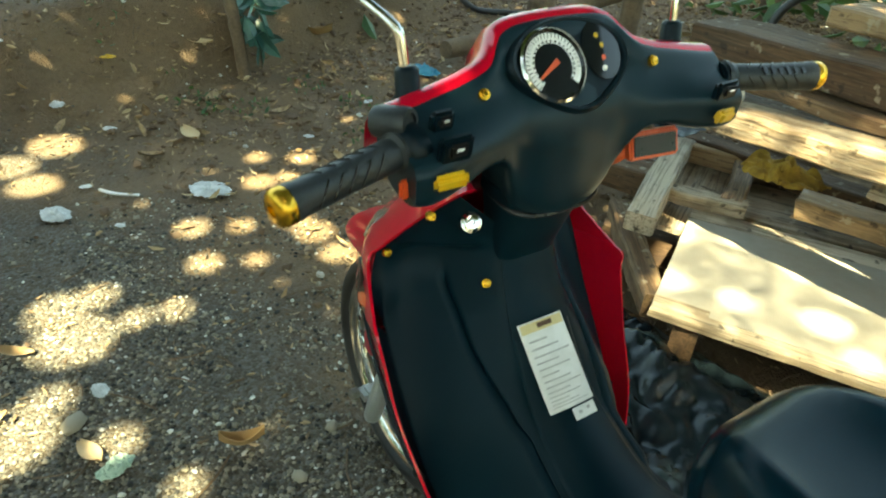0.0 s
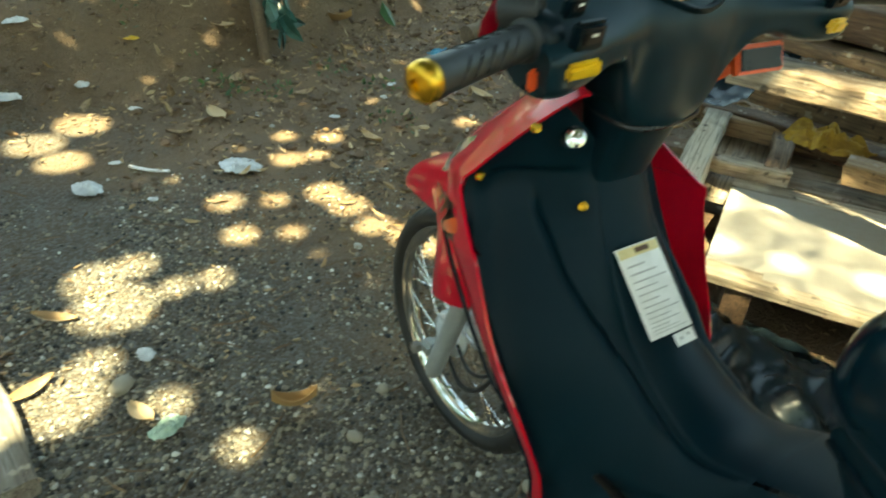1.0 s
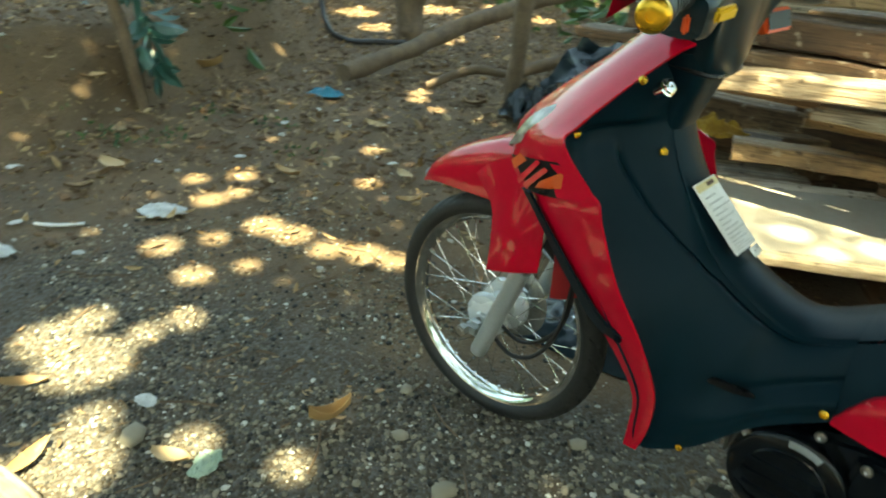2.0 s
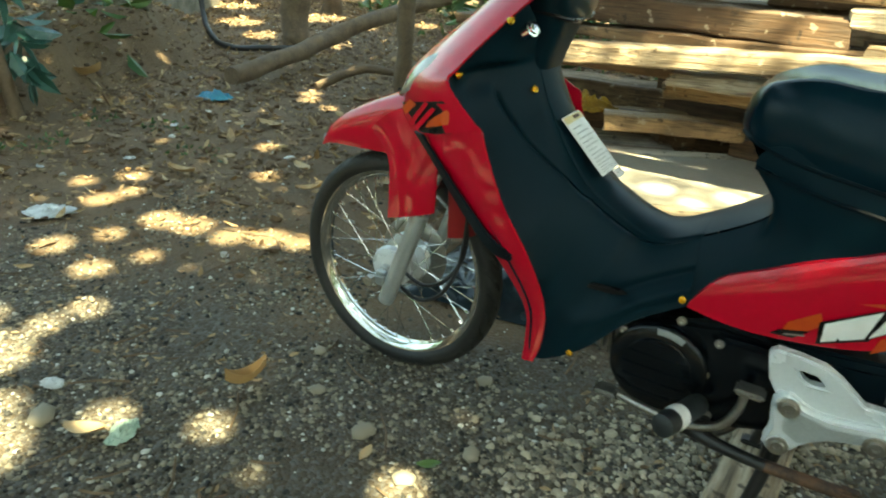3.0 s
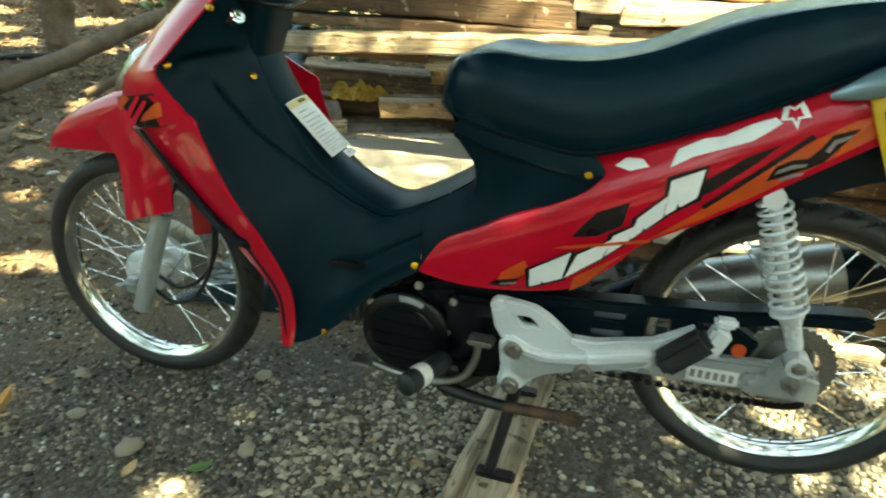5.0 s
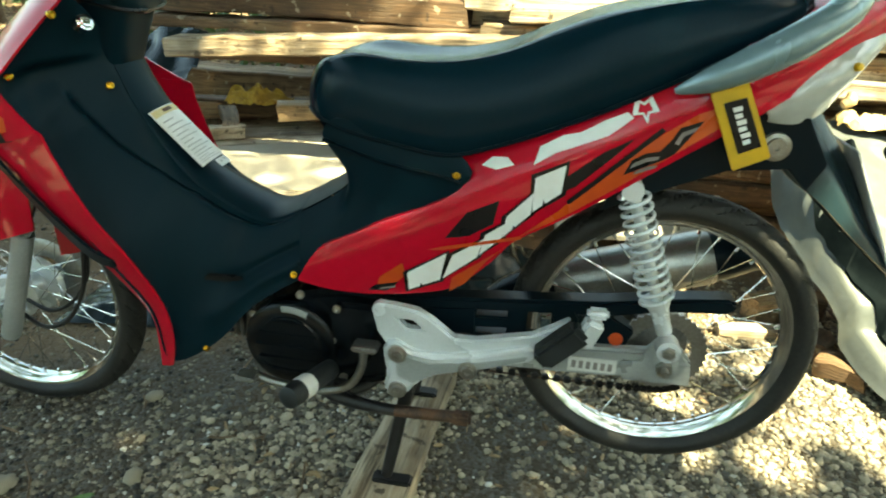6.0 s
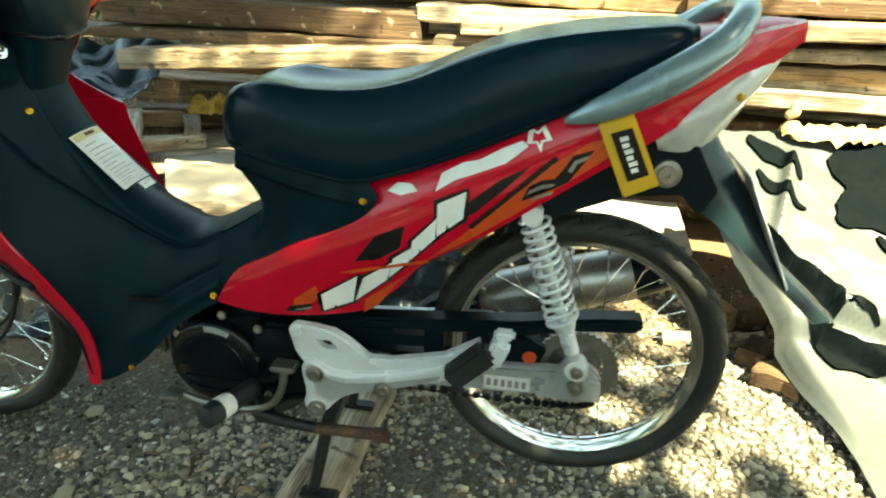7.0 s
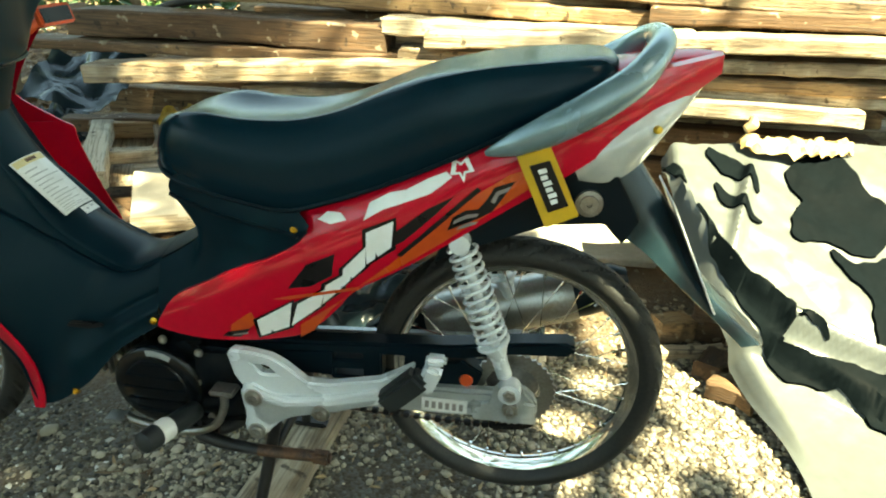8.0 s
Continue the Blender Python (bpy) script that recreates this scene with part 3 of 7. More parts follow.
solo("pale_board", plank(0.62, 0.30, 0.03, 505, 0.004), mat("whitewashed_board", (0.5, 0.47, 0.4), (0.4, 0.37, 0.3), 6, 0.7, bump=0.3), "whitish board lying in the sun before the stack", "board", smooth=30, m=pose(0.16, 1.27, 0.10, 14, 0, 3))
for x, y, L_, w_, h_, yaw, mt in ((0.475, 0.76, 0.11, 0.08, 0.07, 20, WOOD), (0.59, 0.80, 0.10, 0.09, 0.08, -15, WOODD), (0.46, 0.66, 0.30, 0.04, 0.035, 12, WOODP), (0.56, 0.60, 0.10, 0.07, 0.05, 60, WOODD), (0.58, 0.47, 0.12, 0.07, 0.05, -30, WOOD)):
    solo("wood_block", plank(L_, w_, h_, 560 + int(100 * y), 0.004), mt, "small wooden block on gravel beside the tarpaulin", "block", "wooden blocks", smooth=30, m=pose(x, y, height(x, y) + h_ / 2, 0, 0, yaw))

# ---- plastic sheets ----


def sheet_grid(nx, ny, fn):
    return grid([[Vector(fn(i / nx, j / ny)) for i in range(nx + 1)] for j in range(ny + 1)])


def tarp_top(y):
    """Height of the sheet's general slope."""
    v = (y - 0.08) / 1.5
    return 0.05 + 0.56 * smooth(0.02, 0.86, v) - 0.03 * smooth(0.7, 1, v)


def beside(x, y, line):
    """Signed distance of (x, y) from a broken line that runs towards +x (positive on its far side)."""
    best = 9.0
    for (ax, ay), (bx, by) in zip(line, line[1:]):
        dx, dy = bx - ax, by - ay
        u = min(1, max(0, ((x - ax) * dx + (y - ay) * dy) / (dx * dx + dy * dy)))
        qx, qy = x - ax - u * dx, y - ay - u * dy
        d = math.hypot(qx, qy) * (1 if dx * qy - dy * qx > 0 else -1)
        if abs(d) < abs(best):
            best = d
    return best


DARK_PATCHES = [  # black patches in plan: underside turned up, and one fold's shade
    [(0.53, 1.01), (0.59, 0.99), (0.65, 0.94), (0.67, 0.88), (0.63, 0.90), (0.56, 0.94)],
    [(0.76, 0.98), (0.90, 1.08), (0.97, 0.95), (1.02, 0.88), (0.99, 0.78), (0.92, 0.73), (0.84, 0.76), (0.75, 0.76), (0.76, 0.84), (0.79, 0.89)],
    [(0.84, 0.74), (0.91, 0.71), (1.02, 0.74), (1.10, 0.60), (0.92, 0.47), (0.90, 0.55), (0.91, 0.61), (0.87, 0.65)],
    # diagonal band: the shade under a fold, drawn as a black patch
    [(0.485, 0.79), (0.53, 0.67), (0.60, 0.59), (0.69, 0.535), (0.77, 0.47), (0.70, 0.50), (0.64, 0.485), (0.57, 0.57), (0.505, 0.68)],
    [(0.635, 0.50), (0.70, 0.465), (0.84, 0.435), (1.0, 0.40), (1.0, 0.28), (0.87, 0.32), (0.80, 0.395), (0.67, 0.425)],
    [(0.54, 0.89), (0.58, 0.85), (0.66, 0.78), (0.56, 0.82)],
    [(0.41, 0.99), (0.46, 0.88), (0.42, 0.91)],
]


HEM = [(0.33, 1.02), (0.43, 0.83), (0.50, 0.68), (0.58, 0.58), (0.68, 0.50), (0.80, 0.46), (1.4, 0.30)]
HEM_LOW = [(0.50, 0.52), (0.64, 0.485), (0.75, 0.43), (0.88, 0.355), (1.5, 0.14)]


def tarp_depth(u):
    return 0.95 + 0.32 * min(u, 0.4) + 0.02 * noise.noise((u * 12, 4, 1))


def tarp_edge(y):
    v = (y - 0.08) / 1.5
    return 0.665 - 0.20 * smooth(0.05, 0.5, v) - 0.055 * smooth(0.3, 0.6, v) + 0.012 * noise.noise((v * 9, 2, 2))


def tarp(u, v):
    """Silver sheet sloping from the top of the heap down to the gravel; two hems of upper folds cross it."""
    y = 0.08 + tarp_depth(u) * v
    x = tarp_edge(y) + u * 2.0
    wob = 0.012 * noise.noise((x * 9, y * 9, 4))
    d1, d2 = beside(x, y, HEM) + wob, beside(x, y, HEM_LOW) + wob
    z = tarp_top(y) - 0.03
    z += 0.055 * smooth(-0.012, 0.012, d1) * (0.4 + 0.6 * smooth(0.5, 0.05, d1)) + 0.045 * smooth(-0.01, 0.01, d2) * smooth(0.05, 0.02, d1)
    up = smooth(-0.02, 0.06, d2)
    f = 0.035 * noise.noise((x * 2.2 + y * 2.0, y * 1.6, 3)) + 0.016 * abs(noise.noise((x * 5 + y * 4, y * 2.6, 9)))
    f += 0.012 * abs(noise.noise((x * 9 - y * 4, y * 9 + x * 3, 2))) + 0.004 * abs(noise.noise((x * 21 + y * 6, y * 19, 5)))
    f += 0.035 * math.exp(-((x - 0.62 - 0.3 * (y - 0.85)) / 0.018) ** 2) * smooth(0.6, 0.75, y) * smooth(1.05, 0.9, y)
    z += f * (0.25 + 0.75 * up) * smooth(0, 0.12, v) - 0.06 * smooth(0.014, 0.0, u) * smooth(0.1, 0.4, v)
    return (x, y, max(z, height(x, y) + 0.008))


bm = sheet_grid(190, 130, tarp)
solid(bm, 0.002)
silver = solo("tarpaulin", bm, TARP, "silver plastic tarpaulin with black underside, draped over a heap", "tarpaulin", smooth=50)
for n_, poly in enumerate(DARK_PATCHES):
    loop = curve([(x, y, 0) for x, y in poly[-2:] + poly + poly[:3]], 14 * (len(poly) + 4) + 1)[28:14 * (len(poly) + 2)]
    bm = bmesh.new()
    rim_ = []
    for i, p in enumerate(loop):
        p = p + Vector((noise.noise((p.x * 30, p.y * 30, n_)), noise.noise((p.x * 30, p.y * 30, n_ + 7)), 0)) * 0.008
        rim_.append(bm.verts.new(p))
    bm.faces.new(rim_)
    bmesh.ops.triangulate(bm, faces=bm.faces[:])
    bmesh.ops.subdivide_edges(bm, edges=[e for e in bm.edges if e.calc_length() > 0.03], cuts=4, use_grid_fill=True)
    bmesh.ops.triangulate(bm, faces=bm.faces[:])
    for v_ in bm.verts:
        u_ = (v_.co.x - tarp_edge(v_.co.y)) / 2.0
        q_ = tarp(u_, (v_.co.y - 0.08) / tarp_depth(u_))
        v_.co.z = q_[2] + 0.010
    bmesh.ops.recalc_face_normals(bm, faces=bm.faces)
    for f_ in bm.faces:
        if f_.normal.z < 0:
            f_.normal_flip()
    solid(bm, 0.009)
    part("turned_flap", bm, BLACKSIDE, silver, "black underside turned up, one band a fold's shade", 50)
solo("heap", sheet_grid(24, 20, lambda u, v: (lambda p: (p[0], p[1], p[2] - 0.05))(tarp(0.06 + 0.94 * u, 0.12 + 0.86 * v))), WOODD, "heap of timber under the tarpaulin", "heap", smooth=40)


def black_sheet(u, v):
    x, y = -1.45 + 1.55 * u, 0.26 + 0.62 * v + 0.22 * u
    z = 0.02 + 0.07 * abs(noise.noise((x * 4, y * 6, 1))) + 0.06 * abs(noise.noise((x * 9 + y * 4, y * 10, 5))) + 0.03 * abs(noise.noise((x * 22, y * 19, 2))) + 0.10 * math.exp(-((v - 0.62) / 0.14) ** 2) * (1 - u) ** 0.5
    return (x, y, height(x, y) + z * min(1, 6 * min(u, 1 - u, v, 1 - v) + 0.1))


bm = sheet_grid(130, 70, black_sheet)
solid(bm, 0.0015)
solo("black_plastic_sheet", bm, BLACKTARP, "crumpled black plastic sheet lying on the gravel", "plastic sheet", smooth=60)



def dark_sheet(u, v):
    x, y = -2.0 + 0.42 * u, 1.24 + 0.3 * v
    z = 0.42 + 0.16 * v + 0.06 * noise.noise((x * 5, y * 6, 2)) + 0.06 * abs(noise.noise((x * 9 + y * 3, y * 8, 7)))
    return (x, y, z)


bm = sheet_grid(60, 34, dark_sheet)
solid(bm, 0.0015)
solo("dark_plastic_sheet", bm, BLACKTARP, "crumpled dark plastic sheet tucked under the planks", "plastic sheet", smooth=50)

# ---- trees, litter, background ----


def trunk(name, pts, r, label, category, group="", mt=BARK):
    bm = tube(pts, r, 14, 70, ends=True)
    for v_ in bm.verts:
        v_.co += Vector((noise.noise(v_.co * 5), noise.noise(v_.co * 5 + Vector((5, 0, 0))), noise.noise(v_.co * 5 + Vector((0, 7, 0))))) * r[0] * 0.35 + Vector((noise.noise(v_.co * 22), noise.noise(v_.co * 22 + Vector((3, 0, 0))), 0)) * r[0] * 0.14
    return solo(name, bm, mt, label, category, group, smooth=80)


def leaves(n, where, size, material, name, label, category, flat=0.5, droop=0.0):
    """Many single leaves, each a bent pointed blade, as one mass."""
    V, Fc = [], []
    for i in range(n):
        p = where(i)
        if p is None:
            continue
        L = size * rng.uniform(0.6, 1.3)
        w = L * rng.uniform(0.3, 0.45)
        d = rng.standard_normal(3)
        d[2] = d[2] * flat - droop
        d /= np.linalg.norm(d) + 1e-9
        s_ = np.cross(d, rng.standard_normal(3) * (1, 1, 0.3) + np.array((0, 0, 0.6)))
        s_ /= np.linalg.norm(s_) + 1e-9
        nrm = np.cross(d, s_)
        p = np.array(p)
        b_ = len(V)
        V += [p, p + d * L * 0.35 + s_ * w * 0.5 + nrm * 0.1 * L, p + d * L * 0.4, p + d * L * 0.35 - s_ * w * 0.5 + nrm * 0.1 * L,
              p + d * L * 0.75 + s_ * w * 0.35 + nrm * 0.04 * L, p + d * L * 0.75 - s_ * w * 0.35 + nrm * 0.04 * L, p + d * L - nrm * 0.08 * L]
        Fc += [(b_, b_ + 1, b_ + 2), (b_, b_ + 2, b_ + 3), (b_ + 1, b_ + 4, b_ + 2), (b_ + 2, b_ + 5, b_ + 3), (b_ + 4, b_ + 6, b_ + 2), (b_ + 5, b_ + 2, b_ + 6)]
    return raw(name, V, Fc, material, label, category)


trunk("sapling", [(-3.85, 0.5, -0.02), (-3.93, 0.47, 0.5), (-4.05, 0.40, 1.1), (-4.1, 0.3, 2.2)], [0.036, 0.032, 0.028, 0.02], "thin pale sapling rising from the bank", "sapling")
trunk("tree_trunk", [(-4.33, 2.95, 0.0), (-4.4, 3.0, 0.8), (-4.5, 3.1, 3.5)], [0.12, 0.10, 0.08], "rough brown tree trunk", "tree", "tree trunks")
trunk("tree_trunk", [(-2.68, 2.05, 0.0), (-2.66, 2.06, 0.9), (-2.6, 2.1, 3.0)], [0.05, 0.044, 0.035], "slim straight tree trunk", "tree", "tree trunks")
trunk("tree_trunk", [(-5.4, 4.6, 0.0), (-5.35, 4.7, 1.0), (-5.2, 4.8, 3.5)], [0.11, 0.09, 0.07], "rough brown tree trunk", "tree", "tree trunks")
trunk("tree_trunk", [(-3.4, 4.4, 0.0), (-3.4, 4.4, 1.2), (-3.3, 4.6, 3.5)], [0.07, 0.06, 0.05], "rough brown tree trunk", "tree", "tree trunks")
trunk("fallen_branch", [(-3.62, 1.62, 0.14), (-3.75, 2.4, 0.2), (-3.7, 3.1, 0.36), (-3.5, 3.9, 0.5)], [0.05, 0.06, 0.058, 0.045], "bare fallen branch lying over the soil", "branch")
trunk("fallen_branch", [(-3.05, 2.5, 0.1), (-2.8, 2.9, 0.22), (-2.2, 3.2, 0.3), (-1.2, 3.3, 0.5)], [0.03, 0.045, 0.045, 0.04], "bare fallen branch lying over the soil", "branch")
trunk("fallen_branch", [(-3.2, 1.9, 0.1), (-3.1, 2.2, 0.18), (-2.9, 2.35, 0.16)], [0.025, 0.03, 0.02], "broken piece of branch on the soil", "branch")


def heap_where(i):
    x, y = rng.uniform(-7.0, 1.5), rng.uniform(-0.9, 6.0)
    if 0.93 * y - 0.55 * x < 1.75 + rng.uniform(-0.9, 0.7) or (y < 2.2 and x > -1.6):
        return None
    return (x, y, height(x, y) + rng.uniform(0.005, 0.03))


leaves(32000, heap_where, 0.030, BROWNLEAF, "leaf_litter", "dry brown leaf litter on the soil", "leaf litter", flat=0.35)
leaves(2600, heap_where, 0.055, DRYLEAF, "leaf_litter", "scattered pale dry leaves on the soil", "leaf litter", flat=0.35)
leaves(1400, heap_where, 0.075, BROWNLEAF, "leaf_litter", "larger brown curled leaves on the soil", "leaf litter", flat=0.4)


def clods(n, smin, smax):
    """Crumbs of soil and small stones on the brown ground."""
    V, Fc = [], []
    for i in range(n):
        p = heap_where(i)
        if p is None:
            continue
        r = smin + (smax - smin) * rng.random() ** 3
        q = ICO * r * np.array([rng.uniform(0.8, 1.4), rng.uniform(0.7, 1.2), rng.uniform(0.4, 0.8)]) * (1 + 0.22 * rng.standard_normal((12, 1)))
        Fc.append(ICOF + 12 * len(V))
        V.append(q + np.array([p[0], p[1], height(p[0], p[1]) + r * 0.2]))
    return np.concatenate(V), np.concatenate(Fc)


v, f = clods(15000, 0.005, 0.028)
raw("soil_clods", v, f, SOILB, "crumbs of brown soil on the bank", "soil", smooth_=False)
v, f = clods(1800, 0.004, 0.016)
raw("soil_stones", v, f, FLECK, "pale stone chips on the soil", "stones", smooth_=False)


def yard_where(i):
    x, y = rng.uniform(-4.2, 0.4), rng.uniform(-1.1, 1.3)
    return (x, y, height(x, y) + rng.uniform(0.006, 0.012)) if noise.noise((x * 1.3, y * 1.3, 5)) > -0.1 else None


leaves(3600, yard_where, 0.024, BROWNLEAF, "leaf_scraps", "small brown scraps of leaf and bark on gravel", "leaf litter", flat=0.15)
TV, TF = [], []
for i in range(620):
    x, y = rng.uniform(-5.2, -0.6), rng.uniform(-1.0, 3.6)
    a, L_ = rng.uniform(0, 6.28), rng.uniform(0.03, 0.14)
    dx, dy, w_ = math.cos(a), math.sin(a), rng.uniform(0.0012, 0.003)
    b_ = len(TV)
    for e_ in (-0.5, 0.0, 0.5):
        cx0, cy0 = x + dx * L_ * e_ - dy * 0.06 * L_ * (e_ == 0), y + dy * L_ * e_ + dx * 0.06 * L_ * (e_ == 0)
        g = height(cx0, cy0) + 0.008
        TV += [(cx0 - dy * w_, cy0 + dx * w_, g), (cx0 + dy * w_, cy0 - dx * w_, g), (cx0, cy0, g + 1.8 * w_)]
    for o_ in (0, 3):
        TF += [(b_ + o_ + k0, b_ + o_ + k1, b_ + o_ + k1 + 3, b_ + o_ + k0 + 3) for k0, k1 in ((0, 1), (1, 2), (2, 0))]
raw("twigs", TV, TF, BARK, "thin dry twigs scattered on the yard", "twigs")


def bush_where(cx, cy, rx, ry, h):
    def fn(i):
        a, r = rng.uniform(0, 6.28), rng.random() ** 0.5
        x, y = cx + rx * r * math.cos(a), cy + ry * r * math.sin(a)
        return (x, y, height(x, y) + h * rng.random() ** 0.8)
    return fn


BUSHES = [(-5.6, 6.2, 1.6, 1.0, 1.3, 1500, 0.16), (-2.6, 5.4, 1.6, 0.8, 1.2, 1500, 0.16), (-0.3, 4.3, 1.6, 0.9, 1.2, 1500, 0.15), (2.3, 4.0, 1.6, 1.0, 1.3, 1200, 0.16), (-7.6, 3.6, 1.0, 1.4, 1.3, 1200, 0.17), (-4.6, 1.35, 0.35, 0.3, 0.5, 60, 0.17)]
for cx, cy, rx, ry, h, n_, sz in BUSHES:
    leaves(n_, bush_where(cx, cy, rx, ry, h), sz, LEAF, "bush", "leafy green undergrowth behind the yard", "bush", flat=0.6)
for cx, cy, h in ((-3.96, 0.60, 0.46), (-3.93, 0.58, 0.30), (-4.0, 0.55, 0.66), (-4.02, 0.66, 0.80)):
    leaves(15, lambda i: (cx + rng.uniform(-0.04, 0.06), cy + rng.uniform(-0.05, 0.05), h + rng.uniform(-0.07, 0.07)), 0.17, BLUELEAF, "shrub", "broad dark green leaves on a young shrub", "shrub", flat=0.4, droop=0.9)

# mossy wall foot, hose and undergrowth behind the yard
rows = []
for i in range(25):
    u = i / 24
    x, y = -5.75 - 1.6 * u, 2.35 + 2.6 * u
    g = height(x, y)
    rows.append([Vector((x + 0.05 * noise.noise((u * 9, k_, 1)), y + 0.05 * noise.noise((u * 9, k_, 5)), g + zz)) for k_, (zz) in enumerate((-0.1, 0.15, 0.4, 0.7, 1.1))])
solo("wall_west", solid(grid(rows), 0.18), CONCRETE, "mossy concrete wall foot behind the yard", "wall", kind="structure", smooth=40)
trunk("hose", [(-5.2, 2.75, 0.75), (-5.15, 2.72, 0.3), (-4.85, 2.55, 0.14), (-4.5, 2.45, 0.12), (-4.3, 2.55, 0.13), (-4.2, 2.75, 0.12)], [0.022, 0.022, 0.022, 0.022], "black rubber hose bent down to the soil", "hose", mt=CABLE)
trunk("hose", [(-2.35, 2.75, 0.2), (-2.38, 2.8, 0.5), (-2.25, 2.9, 0.66), (-1.95, 3.0, 0.7)], [0.022, 0.022, 0.022, 0.022], "black hose arching over the branches", "hose", mt=CABLE)
for x, y, n_, sz in ((-4.4, 0.55, 9, 0.15), (-4.6, 1.0, 10, 0.16), (-4.95, 1.45, 16, 0.17), (-5.3, 2.1, 34, 0.2), (-3.6, 4.1, 40, 0.16), (-2.9, 3.5, 40, 0.15), (-2.2, 3.7, 46, 0.15), (-1.5, 3.9, 46, 0.15), (-4.6, 4.6, 40, 0.18)):
    leaves(n_, bush_where(x, y, 0.3, 0.3, 0.55), sz, LEAF if y > 3 else BLUELEAF, "shrub", "broad-leaved green shrub on the bank", "shrub", flat=0.5, droop=0.3)
for x, y in ((-3.55, 0.22), (-3.45, 0.4), (-3.7, 0.12), (-2.9, 0.75), (-3.3, 0.9), (-4.0, -0.1), (-3.62, 0.75)):
    leaves(26, bush_where(x, y, 0.13, 0.1, 0.02), 0.035, LEAF, "grass_tuft", "small green weeds on the soil", "weeds", flat=1.2)

# ---- crown overhead: leaves that throw the dappled shade ----
H0, H1 = 5.0, 5.7
LIT = [  # places where sun reaches: x, y, z, radius
    (-2.05, -0.58, 0, .13), (-2.2, -0.60, 0, .10), (-2.22, -0.50, 0, .07), (-2.066, -0.42, 0, .05), (-2.056, -0.312, 0, .055), (-2.487, -0.15, 0, .065), (-2.257, -0.17, 0, .06), (-2.43, 0.01, 0, .045), (-2.2, -0.02, 0, .04),
    (-2.73, 0.18, 0, .07), (-2.40, 0.19, 0, .08), (-2.28, 0.22, 0, .08), (-2.12, 0.24, 0, .07), (-2.0, 0.31, 0, .08), (-1.9, 0.34, 0, .06), (-3.38, -0.47, 0, .12), (-3.06, -0.585, 0, .10), (-3.25, -0.65, 0, .12), (-1.74, -0.75, 0, .12),
    (-1.83, -0.66, 0, .06), (-1.62, -0.54, 0, .05), (-1.42, -0.44, 0, .04), (-2.72, 0.29, 0, .05), (-2.87, 0.41, 0, .06), (-2.95, 0.245, 0, .05), (-2.457, 0.74, 0, .05), (-3.31, 1.97, 0, .08), (-1.75, -0.95, 0, .18), (-1.0, -0.36, 0, .05),
    (-1.40, 1.04, .23, .035), (-1.25, 0.84, .23, .035), (-1.11, 0.917, .23, .035), (-1.1, 1.23, .25, .03), (-0.93, 1.04, .23, .05), (-1.0, 1.42, .25, .04), (-0.8, 0.99, .23, .035), (-0.70, 1.12, .23, .05), (-0.52, 1.17, .23, .06), (-0.33, 1.27, .23, .06),
    (-0.55, 1.22, .8, .14), (-0.3, 1.2, .85, .16), (0.0, 1.3, .85, .2), (0.35, 1.35, .85, .25), (0.8, 1.35, .8, .28), (1.2, 1.4, .8, .28), (-0.1, 1.6, .95, .25), (0.5, 1.7, .95, .3), (-1.3, 0.98, .65, .04), (-1.0, 1.03, .68, .05), (-0.7, 1.07, .68, .07),
    (0.40, 0.48, 0, .10), (0.48, 0.36, 0, .09), (0.52, 0.24, 0, .09), (0.58, 0.14, 0, .08), (0.15, 0.28, 0, .09), (0.05, 0.19, 0, .06), (0.23, 0.48, 0, .08), (-0.09, 0.17, 0, .06), (0.30, 0.62, 0, .08),
    (0.45, 0.42, 0, .08), (0.40, 0.25, 0, .1), (0.52, 0.24, 0, .09), (0.33, 0.11, 0, .1), (0.26, 0.71, 0, .07), (0.13, 0.68, 0, .06), (0.15, 0.1, 0, .05), (-0.43, 0.56, 0, .06), (0.1, 1.2, .45, .13), (0.02, 1.2, .42, .1), (0.31, 1.3, .1, .1),
    (0.5, 1.15, .5, .12), (-0.02, 1.3, .12, .12), (0.15, 1.3, .12, .14), (0.32, 1.32, .12, .12), (0.85, 1.2, .58, .14), (1.1, 1.2, .6, .16), (-0.6, 1.18, .78, .09), (-0.5, 1.18, .84, .1), (-1.23, 1.0, .62, .05), (-1.6, 1.1, .6, .05), (-0.62, 1.1, .62, .12), (-0.85, 1.1, .7, .13), (-0.55, 1.12, .7, .15), (-0.3, 1.15, .75, .16), (-0.92, 1.05, .6, .09), (-0.76, 1.07, .63, .09), (-1.1, 1.0, .64, .06), (-0.45, 1.1, .66, .12), (-0.2, 1.15, .75, .14), (-0.78, 1.16, .78, .06), (-1.3, 1.0, .5, .05),
    (-3.2, 1.84, 0.05, .07), (-2.99, 1.77, 0.05, .05), (-2.73, 1.02, .05, .05), (-5.5, 3.38, 0.2, .3), (-4.81, 3.06, .2, .2), (-4.49, 3.96, .2, .2), (-4.02, 3.13, .2, .1), (-4.94, 4.94, .2, .2), (-5.2, 4.2, 0.1, .3), (-6.5, 4.3, 0.1, .35), (-4.9, 5.0, 0.2, .3), (-3.4, 5.4, 0.4, .3), (-1.0, 4.6, .6, .3), (0.5, 4.2, .7, .3), (-2.2, 4.9, .6, .25), (-4.2, 4.6, 0.2, .2),
]
sx, sy = SUN.x / SUN.z, SUN.y / SUN.z
LIT = [(x, y, z, r * (0.45 if z > 0.3 and x < -0.2 else 0.68 if z < 0.3 and x > -0.2 else 0.85)) for x, y, z, r in LIT]
N = 150000
